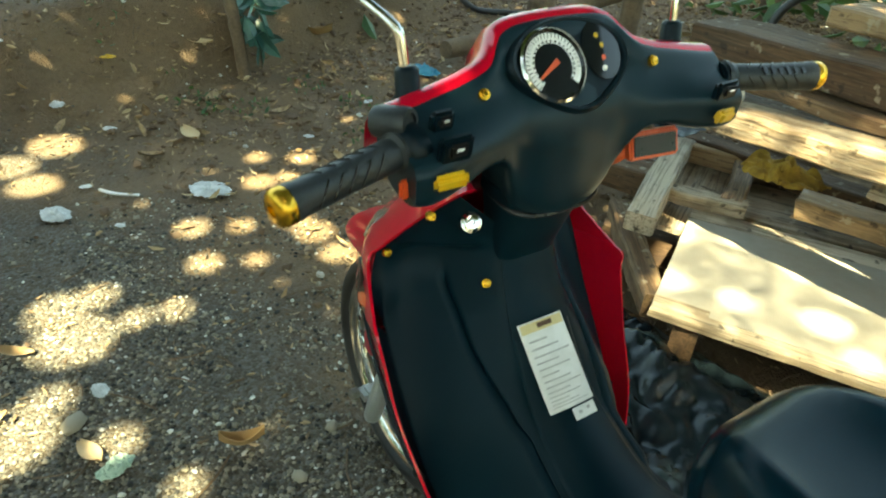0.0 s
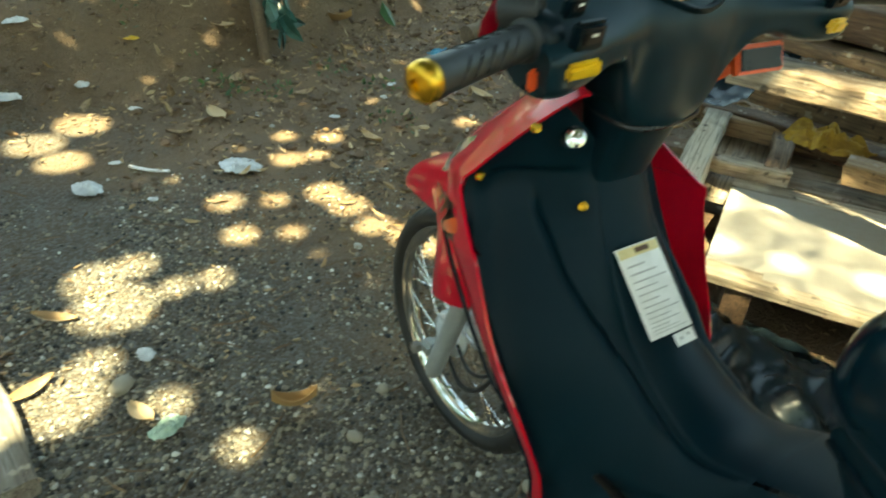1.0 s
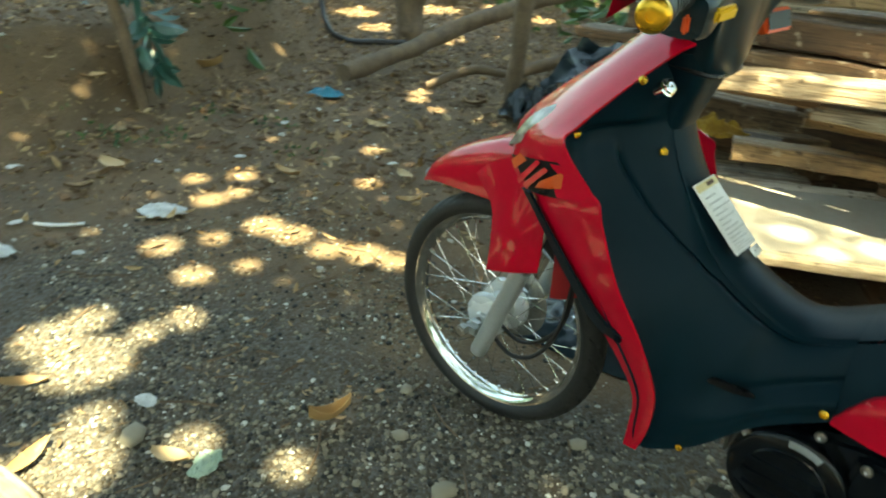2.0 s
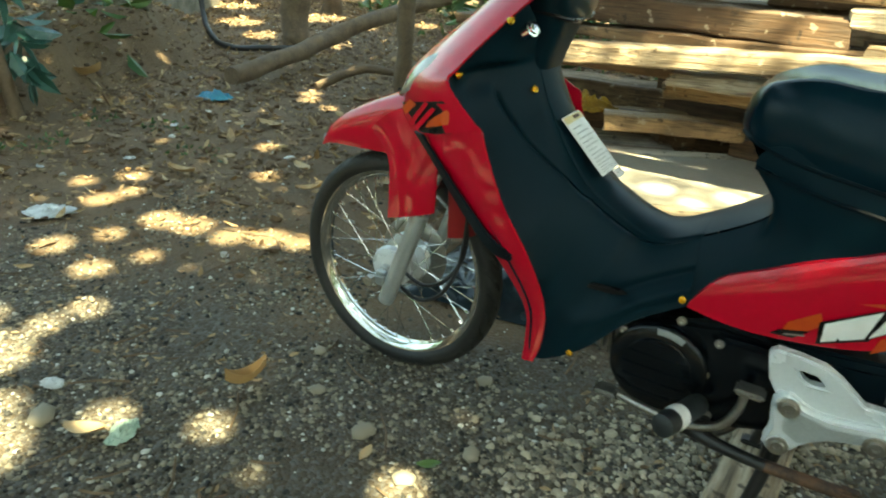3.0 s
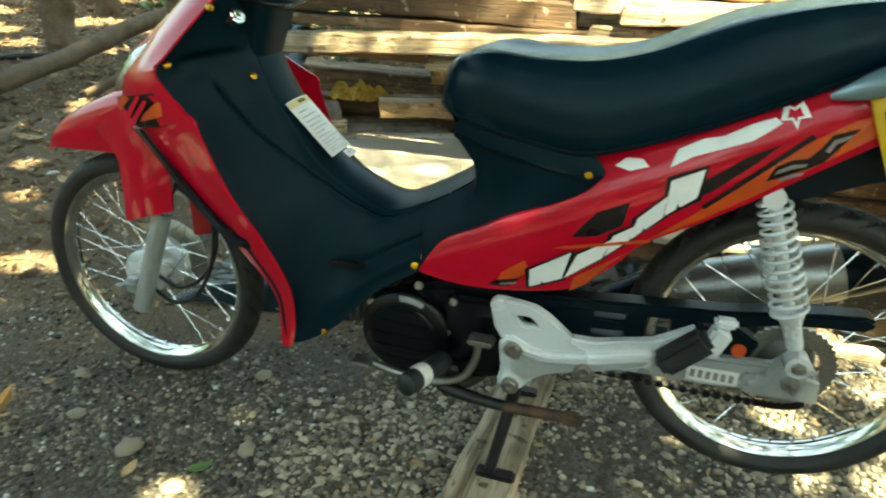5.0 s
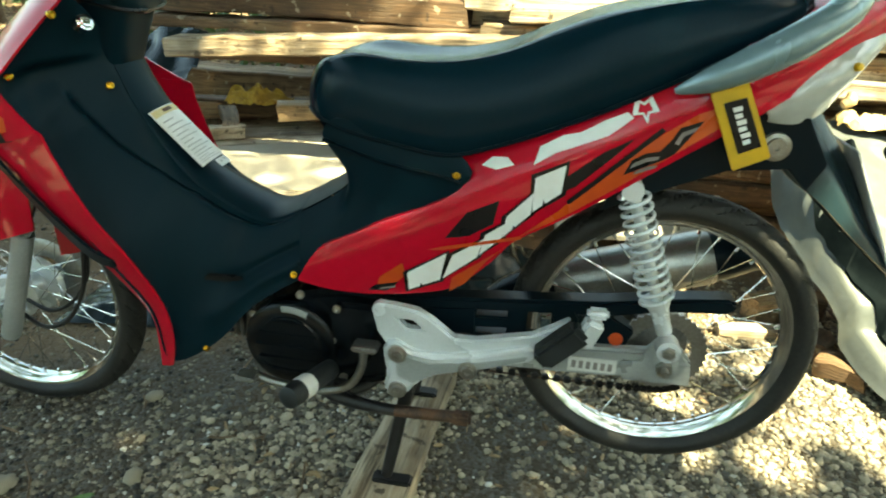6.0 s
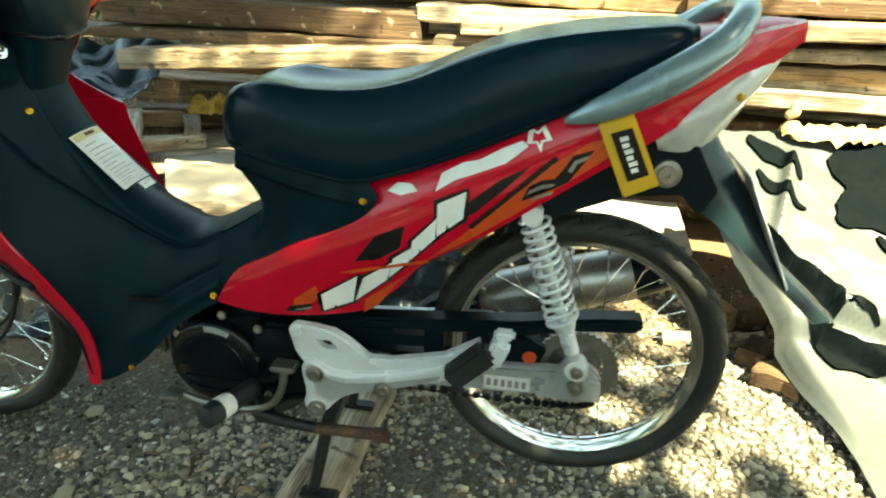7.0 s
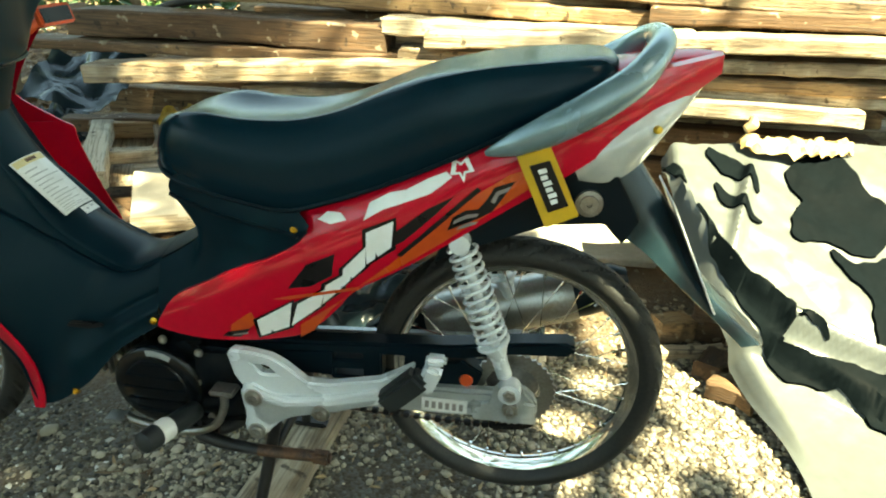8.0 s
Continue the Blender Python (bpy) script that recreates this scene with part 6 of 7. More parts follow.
for j in range(36):
    a = radians(-140 + 280 * j / 35)
    a2 = a + radians(6)
    q = [dash(0.004 - 0.93 * r * math.cos(b_), -0.027 + 0.93 * r * math.sin(b_), 0.0102) for r, b_ in ((0.033, a), (0.0385, a), (0.0385, a + 0.03), (0.033, a + 0.03))]
    if j < 31:
        bm.faces.new([bm.verts.new(v) for v in q])
for j in range(22):
    a = radians(-130 + 260 * j / 21)
    q = [dash(0.004 - 0.93 * r * math.cos(b_), -0.027 + 0.93 * r * math.sin(b_), 0.0106) for r, b_ in ((0.027, a), (0.0295, a), (0.0295, a + 0.11), (0.027, a + 0.11))]
    bm.faces.new([bm.verts.new(v) for v in q])
tagged(sub("dial_scale", bm, INK, cl, "black dial scale"), kind="stuff")
band = [[dash(0.004 - r_ * math.cos(a_), -0.027 + r_ * math.sin(a_), 0.0096) for a_ in [radians(-135 + 5 * j_) for j_ in range(55)]] for r_ in (0.0245, 0.036)]
sub("dial_band", grid(band), WHITEF, cl, "pale curved speed scale")
sub("dial_ring", lathe([(0.0405, 0.0), (0.043, 0.003), (0.0405, 0.0055), (0.0395, 0.003)], 40, dash(0.004, -0.027, 0.008), dn_, closed=True), CHROME, cl, "bright dial rim")
sub("needle", prism([(-0.0035, -0.006), (0.0035, -0.006), (0.0014, 0.027), (-0.0014, 0.027)], -0.0006, 0.0006, 0), ORANGEPL, cl, "orange needle").matrix_basis = Matrix.Translation(dash(0.004, -0.027, 0.0125)) @ dn_.to_track_quat("Y", "Z").to_matrix().to_4x4() @ pose(0, 0, 0, 0, 120, 0)
sub("gauge_window", grid([[dash(-0.004 + 0.036 * k * math.cos(a), 0.044 + 0.026 * k * math.sin(a), h + 0.003) for a in [2 * math.pi * j / 28 for j in range(28)]] for k, h in ((1.0, 0.002), (0.97, 0.0055), (0.5, 0.0075), (0.01, 0.008))], close=True), GLASS, cl, "glossy black warning-light window")
for k, (u, v, mt) in enumerate(((-0.020, 0.040, YELLOW), (-0.008, 0.044, YELLOW), (0.006, 0.042, ORANGEPL), (0.018, 0.04, WHITEF))):
    sub("warning_light", lathe([(0.0035, 0.0), (0.003, 0.0015), (0, 0.002)], 10, dash(u, v, 0.0095), dn_), mt, cl)

TURN = Matrix.Translation((-0.93, 0, 0.98)) @ pose(0, 0, 0, 3, 0, -3) @ Matrix.Translation((0.93, 0, -0.98))
for ob in [o_ for o_ in bike.children if o_ not in before_bar]:
    ob.matrix_basis = TURN @ ob.matrix_basis

# screws
GOLDS = [(-0.904, 0.118, 1.006, (0.75, 0, 0.65)), (-0.957, 0.148, 0.838, (0.8, 0, 0.6)), (-1.036, 0.163, 0.744, (0.8, -0.2, 0.4)), (-0.939, 0.066, 0.722, (0.7, 0.3, 0.5)), (-0.616, 0.118, 0.437, (0, 1, 0.2)),
         (-0.345, 0.134, 0.645, (0, 1, 0.1)), (-0.782, 0.137, 0.277, (0, 1, 0))]
for x, y, z, d in GOLDS:
    for s in ((-1, 1) if z > 1 or z < 0.65 else (-1,)):
        scr = part("gold_screw", lathe([(0.0068, -0.004), (0.0064, 0.0013), (0.0048, 0.0018), (0.0044, 0.004), (0.0032, 0.0046), (0.0024, 0.0036), (0, 0.0036)], 12, (x, s * y, z), (d[0], s * d[1], d[2])), GOLD, bike, "gold-coloured fairing screw", 30)
        if z > 1:
            scr.matrix_basis = TURN @ scr.matrix_basis
part("ignition_lock", lathe([(0.0135, -0.012), (0.0135, 0.004), (0.0105, 0.005), (0.0105, 0.010), (0.008, 0.011), (0.003, 0.011), (0.002, 0.008), (0, 0.008)], 24, (-0.944, -0.098, 0.822), (0.8, -0.25, 0.5)), CHROME, bike, "chrome ignition lock")
gb = part("phone_mount_box", box((-0.889, 0.137, 0.906), (0.016, 0.072, 0.036), 0.003, pose(0, 0, 0, 4, -18, -14)), ORANGEPL, bike, "orange-framed black display box")
sub("display", box((-0.8815, 0.135, 0.908), (0.004, 0.062, 0.026), 0.001, pose(0, 0, 0, 4, -18, -14)), INK, gb, "black glossy display")
part("wiring_stub", tube([(-0.9, 0.115, 0.90), (-0.91, 0.10, 0.885), (-0.93, 0.09, 0.87)], 0.008, 8), ORANGEPL, bike)

# seat
SEAT = [(-0.604, 0.738, 0.733, 0.722, 0.03), (-0.594, 0.768, 0.757, 0.712, 0.068), (-0.566, 0.792, 0.780, 0.703, 0.101), (-0.51, 0.804, 0.796, 0.690, 0.122), (-0.44, 0.801, 0.786, 0.680, 0.131), (-0.36, 0.806, 0.786, 0.672, 0.135),
        (-0.29, 0.824, 0.801, 0.692, 0.136), (-0.22, 0.854, 0.830, 0.720, 0.136), (-0.15, 0.882, 0.872, 0.752, 0.134), (-0.07, 0.900, 0.898, 0.793, 0.131), (0.02, 0.914, 0.911, 0.842, 0.121), (0.085, 0.921, 0.916, 0.88, 0.1), (0.113, 0.917, 0.910, 0.895, 0.07)]
secs = []
for x, zt, zc, zb, w in SEAT:
    h = zc - zb
    dish = 0.010 * smooth(-0.59, -0.52, x) * smooth(-0.2, -0.32, x)
    half = [(0, zt - dish), (0.4 * w, zt - dish * 0.8), (0.60 * w, zt - dish * 0.25), (0.72 * w, zt * 0.75 + zc * 0.25 + dish * 0.3), (0.84 * w, zc + 0.001), (0.905 * w, zc - 0.16 * h), (0.97 * w, zc - 0.36 * h), (w, zc - 0.7 * h), (0.985 * w, zb + 0.05 * h), (0.94 * w, zb), (0.5 * w, zb + 0.004), (0, zb + 0.004)]
    secs.append([(x, -y, z) for y, z in half] + [(x, y, z) for y, z in half[-2:0:-1]])
cols = [curve([sc[j] for sc in secs], 48) for j in range(len(secs[0]))]
seat = part("seat", grid([[c[i] for c in cols] for i in range(48)], close=True, caps=True), VINYL, bike, "long black vinyl dual seat", 70)
for s in (-1, 1):
    sub("seat_piping", tube([(x, s * w * 0.985, zb + 0.002) for x, zt, zc, zb, w in SEAT[1:]], 0.0035, 6, 60), BLACK, seat)

# red side panels with film graphics and one painted glint


def yp(x, z):
    zc = 0.433 + (x + 0.6) * 0.56
    y = 0.140 - 1.0 * (z - zc) ** 2 - 0.5 * max(0, -0.42 - x) ** 2
    y -= 0.34 * max(0, z - zc - 0.022) + 0.05 * max(0, zc - 0.03 - z)
    if x > 0.02:
        y -= 0.1 * ((x - 0.02) / 0.235) ** 1.6
    return y


PT = [(-0.606, 0.436), (-0.570, 0.492), (-0.51, 0.528), (-0.457, 0.558), (-0.39, 0.590), (-0.345, 0.618), (-0.322, 0.646), (-0.342, 0.674), (-0.28, 0.703), (-0.211, 0.733), (-0.134, 0.772), (-0.061, 0.812), (0.05, 0.865), (0.15, 0.905), (0.255, 0.930)]
PB = [(-0.606, 0.430), (-0.55, 0.425), (-0.505, 0.424), (-0.46, 0.427), (-0.41, 0.432), (-0.36, 0.442), (-0.335, 0.455), (-0.31, 0.477), (-0.28, 0.51), (-0.249, 0.548), (-0.18, 0.592), (-0.118, 0.636), (-0.02, 0.711), (0.09, 0.79), (0.257, 0.905)]
ta, tb = curve([(x, 0, z) for x, z in PT], 60), curve([(x, 0, z) for x, z in PB], 60)


def film(poly, h, s, cuts=2):
    """A flat film that follows the side panel."""
    bm = bmesh.new()
    bm.faces.new([bm.verts.new((x, 0, z)) for x, z in poly])
    bmesh.ops.triangulate(bm, faces=bm.faces[:])
    bmesh.ops.subdivide_edges(bm, edges=bm.edges[:], cuts=cuts, use_grid_fill=True)
    for v in bm.verts:
        v.co.y = s * (yp(v.co.x, v.co.z) + 0.0012 + h)
    return bm


EMBLEM = [  # plain slanted blocks of the white emblem, x and z: base line, then top line
    ((-0.414, 0.442), (-0.364, 0.466), (-0.354, 0.518), (-0.416, 0.476)),
    ((-0.360, 0.468), (-0.307, 0.514), (-0.297, 0.549), (-0.345, 0.515)),
    ((-0.304, 0.518), (-0.272, 0.551), (-0.264, 0.580), (-0.296, 0.556)),
    ((-0.270, 0.554), (-0.231, 0.597), (-0.229, 0.632), (-0.266, 0.590)),
    ((-0.229, 0.601), (-0.190, 0.635), (-0.187, 0.678), (-0.229, 0.655)),
]


def grown(quad, by):
    c = sum((Vector(q) for q in quad), Vector((0, 0))) / 4
    return [tuple(Vector(q) + (Vector(q) - c).normalized() * by) for q in quad]


def notched(quad):
    """A slanted block with one slit from its base."""
    a, b_, c_, d_ = [Vector(q) for q in quad]
    at = lambda u, v: a.lerp(b_, u).lerp(d_.lerp(c_, u), v)
    return [tuple(at(u, v)) for u, v in ((0, 0), (0.36, 0), (0.40, 0.52), (0.50, 0.52), (0.46, 0), (1, 0), (1, 1), (0, 1))]


for s in (-1, 1):
    rows = []
    for i in range(60):
        r = []
        for j in range(9):
            q = ta[i].lerp(tb[i], j / 8)
            r.append(Vector((q.x, s * yp(q.x, q.z), q.z)))
        # rolled edges
        r.insert(0, r[0] + Vector((0, -s * 0.02, 0.002)))
        r.append(r[-1] + Vector((0, -s * 0.025, 0.0)))
        rows.append(r)
    bm = grid(rows)
    panel = part("side_panel", bm, RED, bike, "glossy red side panel with white, black and orange films", 45)
    F = [([(-0.350, 0.440), (-0.345, 0.47), (-0.27, 0.53), (-0.19, 0.606), (-0.10, 0.705), (-0.022, 0.764), (0.02, 0.782), (0.012, 0.75), (-0.118, 0.645), (-0.18, 0.598), (-0.245, 0.556), (-0.292, 0.506), (-0.325, 0.458)], 0.0, ORANGE),
         ([(-0.47, 0.432), (-0.462, 0.462), (-0.425, 0.492), (-0.418, 0.47), (-0.44, 0.45)], 0.0, ORANGE),
         ([(-0.482, 0.434), (-0.47, 0.446), (-0.43, 0.456), (-0.45, 0.436)], 0.0006, INK),
         ([(-0.465, 0.438), (-0.46, 0.442), (-0.435, 0.448), (-0.437, 0.444)], 0.0012, GREYF),
         ([(-0.358, 0.544), (-0.326, 0.590), (-0.279, 0.614), (-0.306, 0.580), (-0.285, 0.575), (-0.32, 0.552)], 0.0006, INK),
         ([(-0.196, 0.632), (-0.185, 0.66), (-0.138, 0.701), (-0.098, 0.725), (-0.125, 0.694), (-0.172, 0.646)], 0.0006, INK),
         ([(-0.182, 0.622), (-0.066, 0.742), (-0.060, 0.738), (-0.176, 0.618)], 0.0010, INK),
         ([(-0.107, 0.670), (-0.099, 0.693), (-0.081, 0.705), (-0.063, 0.709), (-0.05, 0.727), (-0.042, 0.744), (-0.013, 0.756), (-0.026, 0.734), (-0.043, 0.706), (-0.06, 0.695)], 0.0008, INK),
         ([(-0.100, 0.681), (-0.096, 0.689), (-0.079, 0.699), (-0.062, 0.702), (-0.064, 0.697), (-0.08, 0.692)], 0.0014, GREYF),
         ([(-0.094, 0.672), (-0.09, 0.678), (-0.076, 0.686), (-0.062, 0.689), (-0.066, 0.684)], 0.0014, GREYF),
         ([(-0.046, 0.722), (-0.039, 0.738), (-0.018, 0.748), (-0.023, 0.74), (-0.035, 0.733), (-0.040, 0.72)], 0.0014, GREYF),
         ([(-0.234, 0.672), (-0.222, 0.688), (-0.227, 0.698), (-0.196, 0.717), (-0.172, 0.724), (-0.14, 0.744), (-0.113, 0.757), (-0.104, 0.751), (-0.118, 0.738), (-0.135, 0.724), (-0.18, 0.703), (-0.205, 0.692)], 0.0006, WHITEF),
         # white patch painted for the sky's glint on the upper band
         ([(-0.310, 0.661), (-0.295, 0.675), (-0.272, 0.677), (-0.262, 0.668), (-0.288, 0.658)], 0.0006, WHITEF)]
    cx, cz = -0.091, 0.764
    star = [(cx + (0.019 if j % 2 == 0 else 0.008) * math.sin(radians(36 * j + 20)), cz + (0.019 if j % 2 == 0 else 0.008) * math.cos(radians(36 * j + 20))) for j in range(10)]
    F.append((star, 0.0007, WHITEF))
    star2 = [(cx + 0.55 * (x - cx), cz + 0.55 * (z - cz)) for x, z in star]
    F.append((star2, 0.0012, RED))
    for poly, h, mt in F:
        sub("film_graphic", film(poly, h, s), mt, panel)
    for quad in EMBLEM:
        sub("emblem_outline", film(grown(quad, 0.0075), 0.0014, s), INK, panel)
        sub("emblem_block", film(notched(quad), 0.002, s, 1), WHITEF, panel, "plain white emblem block")
    sub("film_graphic", film([(-0.385, 0.522), (-0.36, 0.524), (-0.24, 0.553), (-0.243, 0.558), (-0.36, 0.530)], 0.0026, s), ORANGE, panel)

# tail: lens, rail, key lock, hanging tag, rear fender
for s in (-1, 1):
    lens = [[(0.068, 0.108, 0.778), (0.10, 0.108, 0.820), (0.155, 0.092, 0.852), (0.205, 0.062, 0.88), (0.245, 0.025, 0.912)],
            [(0.070, 0.118, 0.768), (0.106, 0.118, 0.792), (0.155, 0.105, 0.818), (0.202, 0.07, 0.855), (0.24, 0.025, 0.9)],
            [(0.075, 0.108, 0.760), (0.112, 0.104, 0.757), (0.148, 0.088, 0.775), (0.185, 0.06, 0.82), (0.232, 0.02, 0.885)]]
    bm = sheet([[(x, -y, z) for x, y, z in c] for c in lens], 18, 9, 0.006)
    tl = part("tail_lamp_lens", bm if s < 0 else flip(bm), CLEAR, bike, "clear wrap-round tail-lamp lens")
    sub("bulb", lathe([(0.006, 0), (0.005, 0.006), (0, 0.008)], 10, (0.172, s * 0.103, 0.834), (0.3, s, 0.1)), YELLOW, tl)
rail = [(-0.058, 0.141, 0.792), (-0.02, 0.150, 0.810), (0.03, 0.154, 0.838), (0.08, 0.148, 0.868), (0.130, 0.126, 0.902), (0.157, 0.088, 0.930), (0.170, 0.045, 0.942), (0.173, 0, 0.945)]
pts = both(rail)
bm = tube(pts, [0.004, 0.017, 0.023, 0.024, 0.022, 0.019, 0.018, 0.018, 0.018, 0.019, 0.022, 0.024, 0.023, 0.017, 0.004], 16, 72)
part("grab_rail", bm, RAILM, bike, "silver-painted grab rail behind the seat", 60)
part("tail_cover", sheet([both([(-0.02, 0.115, 0.835), (-0.02, 0.06, 0.85), (-0.02, 0, 0.855)]), both([(0.1, 0.095, 0.89), (0.1, 0.05, 0.905), (0.1, 0, 0.908)]), both([(0.2, 0.052, 0.918), (0.2, 0.03, 0.926), (0.2, 0, 0.93)]), both([(0.256, 0.018, 0.925), (0.26, 0.01, 0.928), (0.262, 0, 0.93)])], 16, 14, 0.004), RED, bike, "glossy red tail cover")
lock = part("seat_lock", lathe([(0.02, -0.02), (0.02, 0.004), (0.014, 0.005), (0.013, 0.008), (0.004, 0.008), (0.003, 0.004), (0, 0.004)], 20, (0.094, -0.112, 0.722), (0, -1, 0)), STEEL, bike, "steel seat lock")
tq = [(-0.018, 0.800), (0.027, 0.816), (0.079, 0.716), (0.034, 0.693)]
tagp = part("hanging_tag", prism(tq, -0.152, -0.148, 0.0015), YELLOW, bike, "yellow leather tag hanging from the rail")
c = [Vector(q) for q in tq]
inner = [c[0].lerp(c[1], 0.24).lerp(c[3].lerp(c[2], 0.24), k) for k in (0.2, 0.82)] + [c[0].lerp(c[1], 0.84).lerp(c[3].lerp(c[2], 0.84), k) for k in (0.82, 0.2)]
sub("tag_patch", prism([tuple(q) for q in inner], -0.1545, -0.1525, 0.0006), INK, tagp, "black patch")
for k in range(6):
    f0 = 0.12 + k * 0.13
    q = [inner[0].lerp(inner[1], f).lerp(inner[3].lerp(inner[2], f), g) for f, g in ((f0, 0.3), (f0 + 0.09, 0.3), (f0 + 0.09, 0.7 - 0.08 * (k % 2)), (f0, 0.7 - 0.08 * (k % 2)))]
    sub("tag_bar", prism([tuple(v) for v in q], -0.1555, -0.1546, 0), WHITEF, tagp)
NE = [(0.060, 0.775), (0.095, 0.722), (0.135, 0.670), (0.192, 0.632), (0.246, 0.586), (0.326, 0.520), (0.372, 0.480)]
RE = [(0.150, 0.79), (0.190, 0.735), (0.226, 0.690), (0.258, 0.645), (0.305, 0.568), (0.368, 0.510), (0.418, 0.470)]
secs_ = [both([(n_[0], 0.06, n_[1]), (n_[0] * 0.5 + r_[0] * 0.5 + 0.006, 0.050, n_[1] * 0.5 + r_[1] * 0.5 + 0.008), (r_[0], 0.022, r_[1]), (r_[0] + 0.002, 0, r_[1] + 0.002)]) for n_, r_ in zip(NE, RE)]
part("rear_fender", sheet(secs_, 25, 30, 0.005), FENDERM, bike, "grey-black plastic rear mudguard", 35)
for s in (-1, 1):
    part("fender_side", prism([(-0.13, 0.60), (-0.11, 0.66), (0.0, 0.73), (0.07, 0.775), (0.13, 0.765), (0.17, 0.70), (0.15, 0.66), (0.12, 0.69), (0.04, 0.68), (-0.05, 0.64)], s * 0.104 - 0.004, s * 0.104 + 0.004, 0.002), BLACK, bike)
pl = Matrix.Translation((0.270, 0.01, 0.625)) @ pose(0, 0, 0, 0, -28, 0)
plate = part("number_plate", box((0, 0, 0), (0.003, 0.15, 0.2), 0.001, None), LITTER, bike, "white metal plate behind the mudguard", m=pl)

# rear suspension, swingarm, chain
for s in (-1, 1):
    a, b_ = Vector((-0.088, s * 0.122, 0.645)), Vector((0.008, s * 0.122, 0.386))
    d = (b_ - a).normalized()
    side, upv = d.orthogonal().normalized(), d.cross(d.orthogonal().normalized())
    shock = part("shock_absorber", join(tube([a, a + d * 0.20], 0.009, 12), tube([a + d * 0.185, a + d * 0.20, b_ - d * 0.03], [0.022, 0.02, 0.013, 0.0125], 16), lathe([(0, -0.016), (0.019, -0.014), (0.019, 0.014), (0, 0.016)], 16, b_), lathe([(0, -0.012), (0.016, -0.012), (0.016, 0.012), (0, 0.012)], 16, a)), SILVER, bike, "silver twin shock absorber")
    turns, nn = 12.5, 250
    hel = []
    for j in range(nn):
        f = j / (nn - 1)
        an = 2 * math.pi * turns * f
        rr = 0.0255 - 0.004 * (1 - f)
        hel.append(a + d * (0.006 + 0.185 * f) + side * math.cos(an) * rr + upv * math.sin(an) * rr)
    sub("spring", tube(hel, 0.0031, 7, nn), SILVER, shock, "pale coil spring")
    sub("bolt", lathe([(0.011, 0), (0.011, 0.006), (0.005, 0.007), (0.005, 0.01), (0, 0.01)], 6, b_ + Vector((0, s * 0.014, 0)), (0, s, 0)), STEEL, shock, "steel nut", 20)
    arm_ = prism([(-0.40, 0.288), (-0.40, 0.33), (-0.14, 0.352), (-0.01, 0.362), (0.0, 0.375), (0.03, 0.375), (0.055, 0.352), (0.06, 0.318), (-0.09, 0.300)], s * 0.088 - 0.012, s * 0.088 + 0.012, 0.006)
    part("swingarm", arm_, FORKM, bike, "silver box-section swingarm")
part("adjuster_plate", prism([(-0.058, 0.338), (-0.025, 0.346), (-0.02, 0.372), (-0.008, 0.392), (0.018, 0.394), (0.034, 0.374), (0.034, 0.352), (0.053, 0.350), (0.058, 0.309), (-0.05, 0.306)], -0.108, -0.101, 0.002), FORKM, bike, "pale axle end plate")
part("swingarm_label", prism([(-0.142, 0.308), (-0.142, 0.336), (-0.062, 0.338), (-0.062, 0.312)], -0.1035, -0.1015, 0), PAPER, bike, "pale printed strip on the swingarm")
strip_ = bpy.data.objects["swingarm_label"]
for k in range(6):
    sub("print_bar", prism([(-0.136 + 0.012 * k, 0.316), (-0.136 + 0.012 * k, 0.330), (-0.129 + 0.012 * k, 0.330), (-0.129 + 0.012 * k, 0.316)], -0.1042, -0.1034, 0), GREYF, strip_)
part("rear_axle_nut", join(tube([(RX, -0.132, RZ - 0.006), (RX, 0.125, RZ - 0.006)], 0.0065, 10), lathe([(0.014, -0.118), (0.014, -0.107)], 6, (RX, 0, RZ - 0.006)), lathe([(0, -0.118), (0.014, -0.118)], 6, (RX, 0, RZ - 0.006))), STEEL, bike, "rear axle nut", 20)
cc = part("chain_case", prism([(-0.47, 0.398), (-0.30, 0.414), (-0.1, 0.434), (0.03, 0.456), (0.10, 0.464), (0.112, 0.455), (0.104, 0.438), (0.0, 0.428), (-0.08, 0.409), (-0.30, 0.392), (-0.47, 0.374)], -0.085, -0.045, 0.005), BLACK, bike, "black plastic chain guard with openings")
for poly in ([(-0.47, 0.378), (-0.47, 0.34), (-0.305, 0.342), (-0.305, 0.396)],
             [(-0.31, 0.379), (-0.31, 0.357), (-0.245, 0.363), (-0.245, 0.384)],
             [(-0.31, 0.345), (-0.31, 0.331), (-0.24, 0.335), (-0.1, 0.335), (-0.1, 0.352), (-0.24, 0.348)],
             [(-0.252, 0.402), (-0.252, 0.34), (-0.218, 0.34), (-0.218, 0.406)],
             [(-0.178, 0.41), (-0.178, 0.345), (-0.10, 0.335), (-0.055, 0.34), (-0.04, 0.385), (-0.08, 0.408), (-0.085, 0.402), (-0.13, 0.396), (-0.14, 0.412)]):
    sub("guard_web", prism(poly, -0.083, -0.047, 0.003), BLACK, cc)
sub("reflector", lathe([(0.012, 0), (0.011, 0.003), (0, 0.004)], 16, (-0.068, -0.083, 0.368), (0, -1, 0)), ORANGEPL, cc, "small round red reflector")
link = mesh_of("chain_link", box((0, 0, 0), (0.0126, 0.011, 0.0105), 0.002), INK)
chain = part("drive_chain", tube([(-0.44, -0.064, 0.262), (-0.2, -0.064, 0.258), (0.012, -0.064, 0.266)], 0.002, 5), RUST, bike, "oily drive chain")
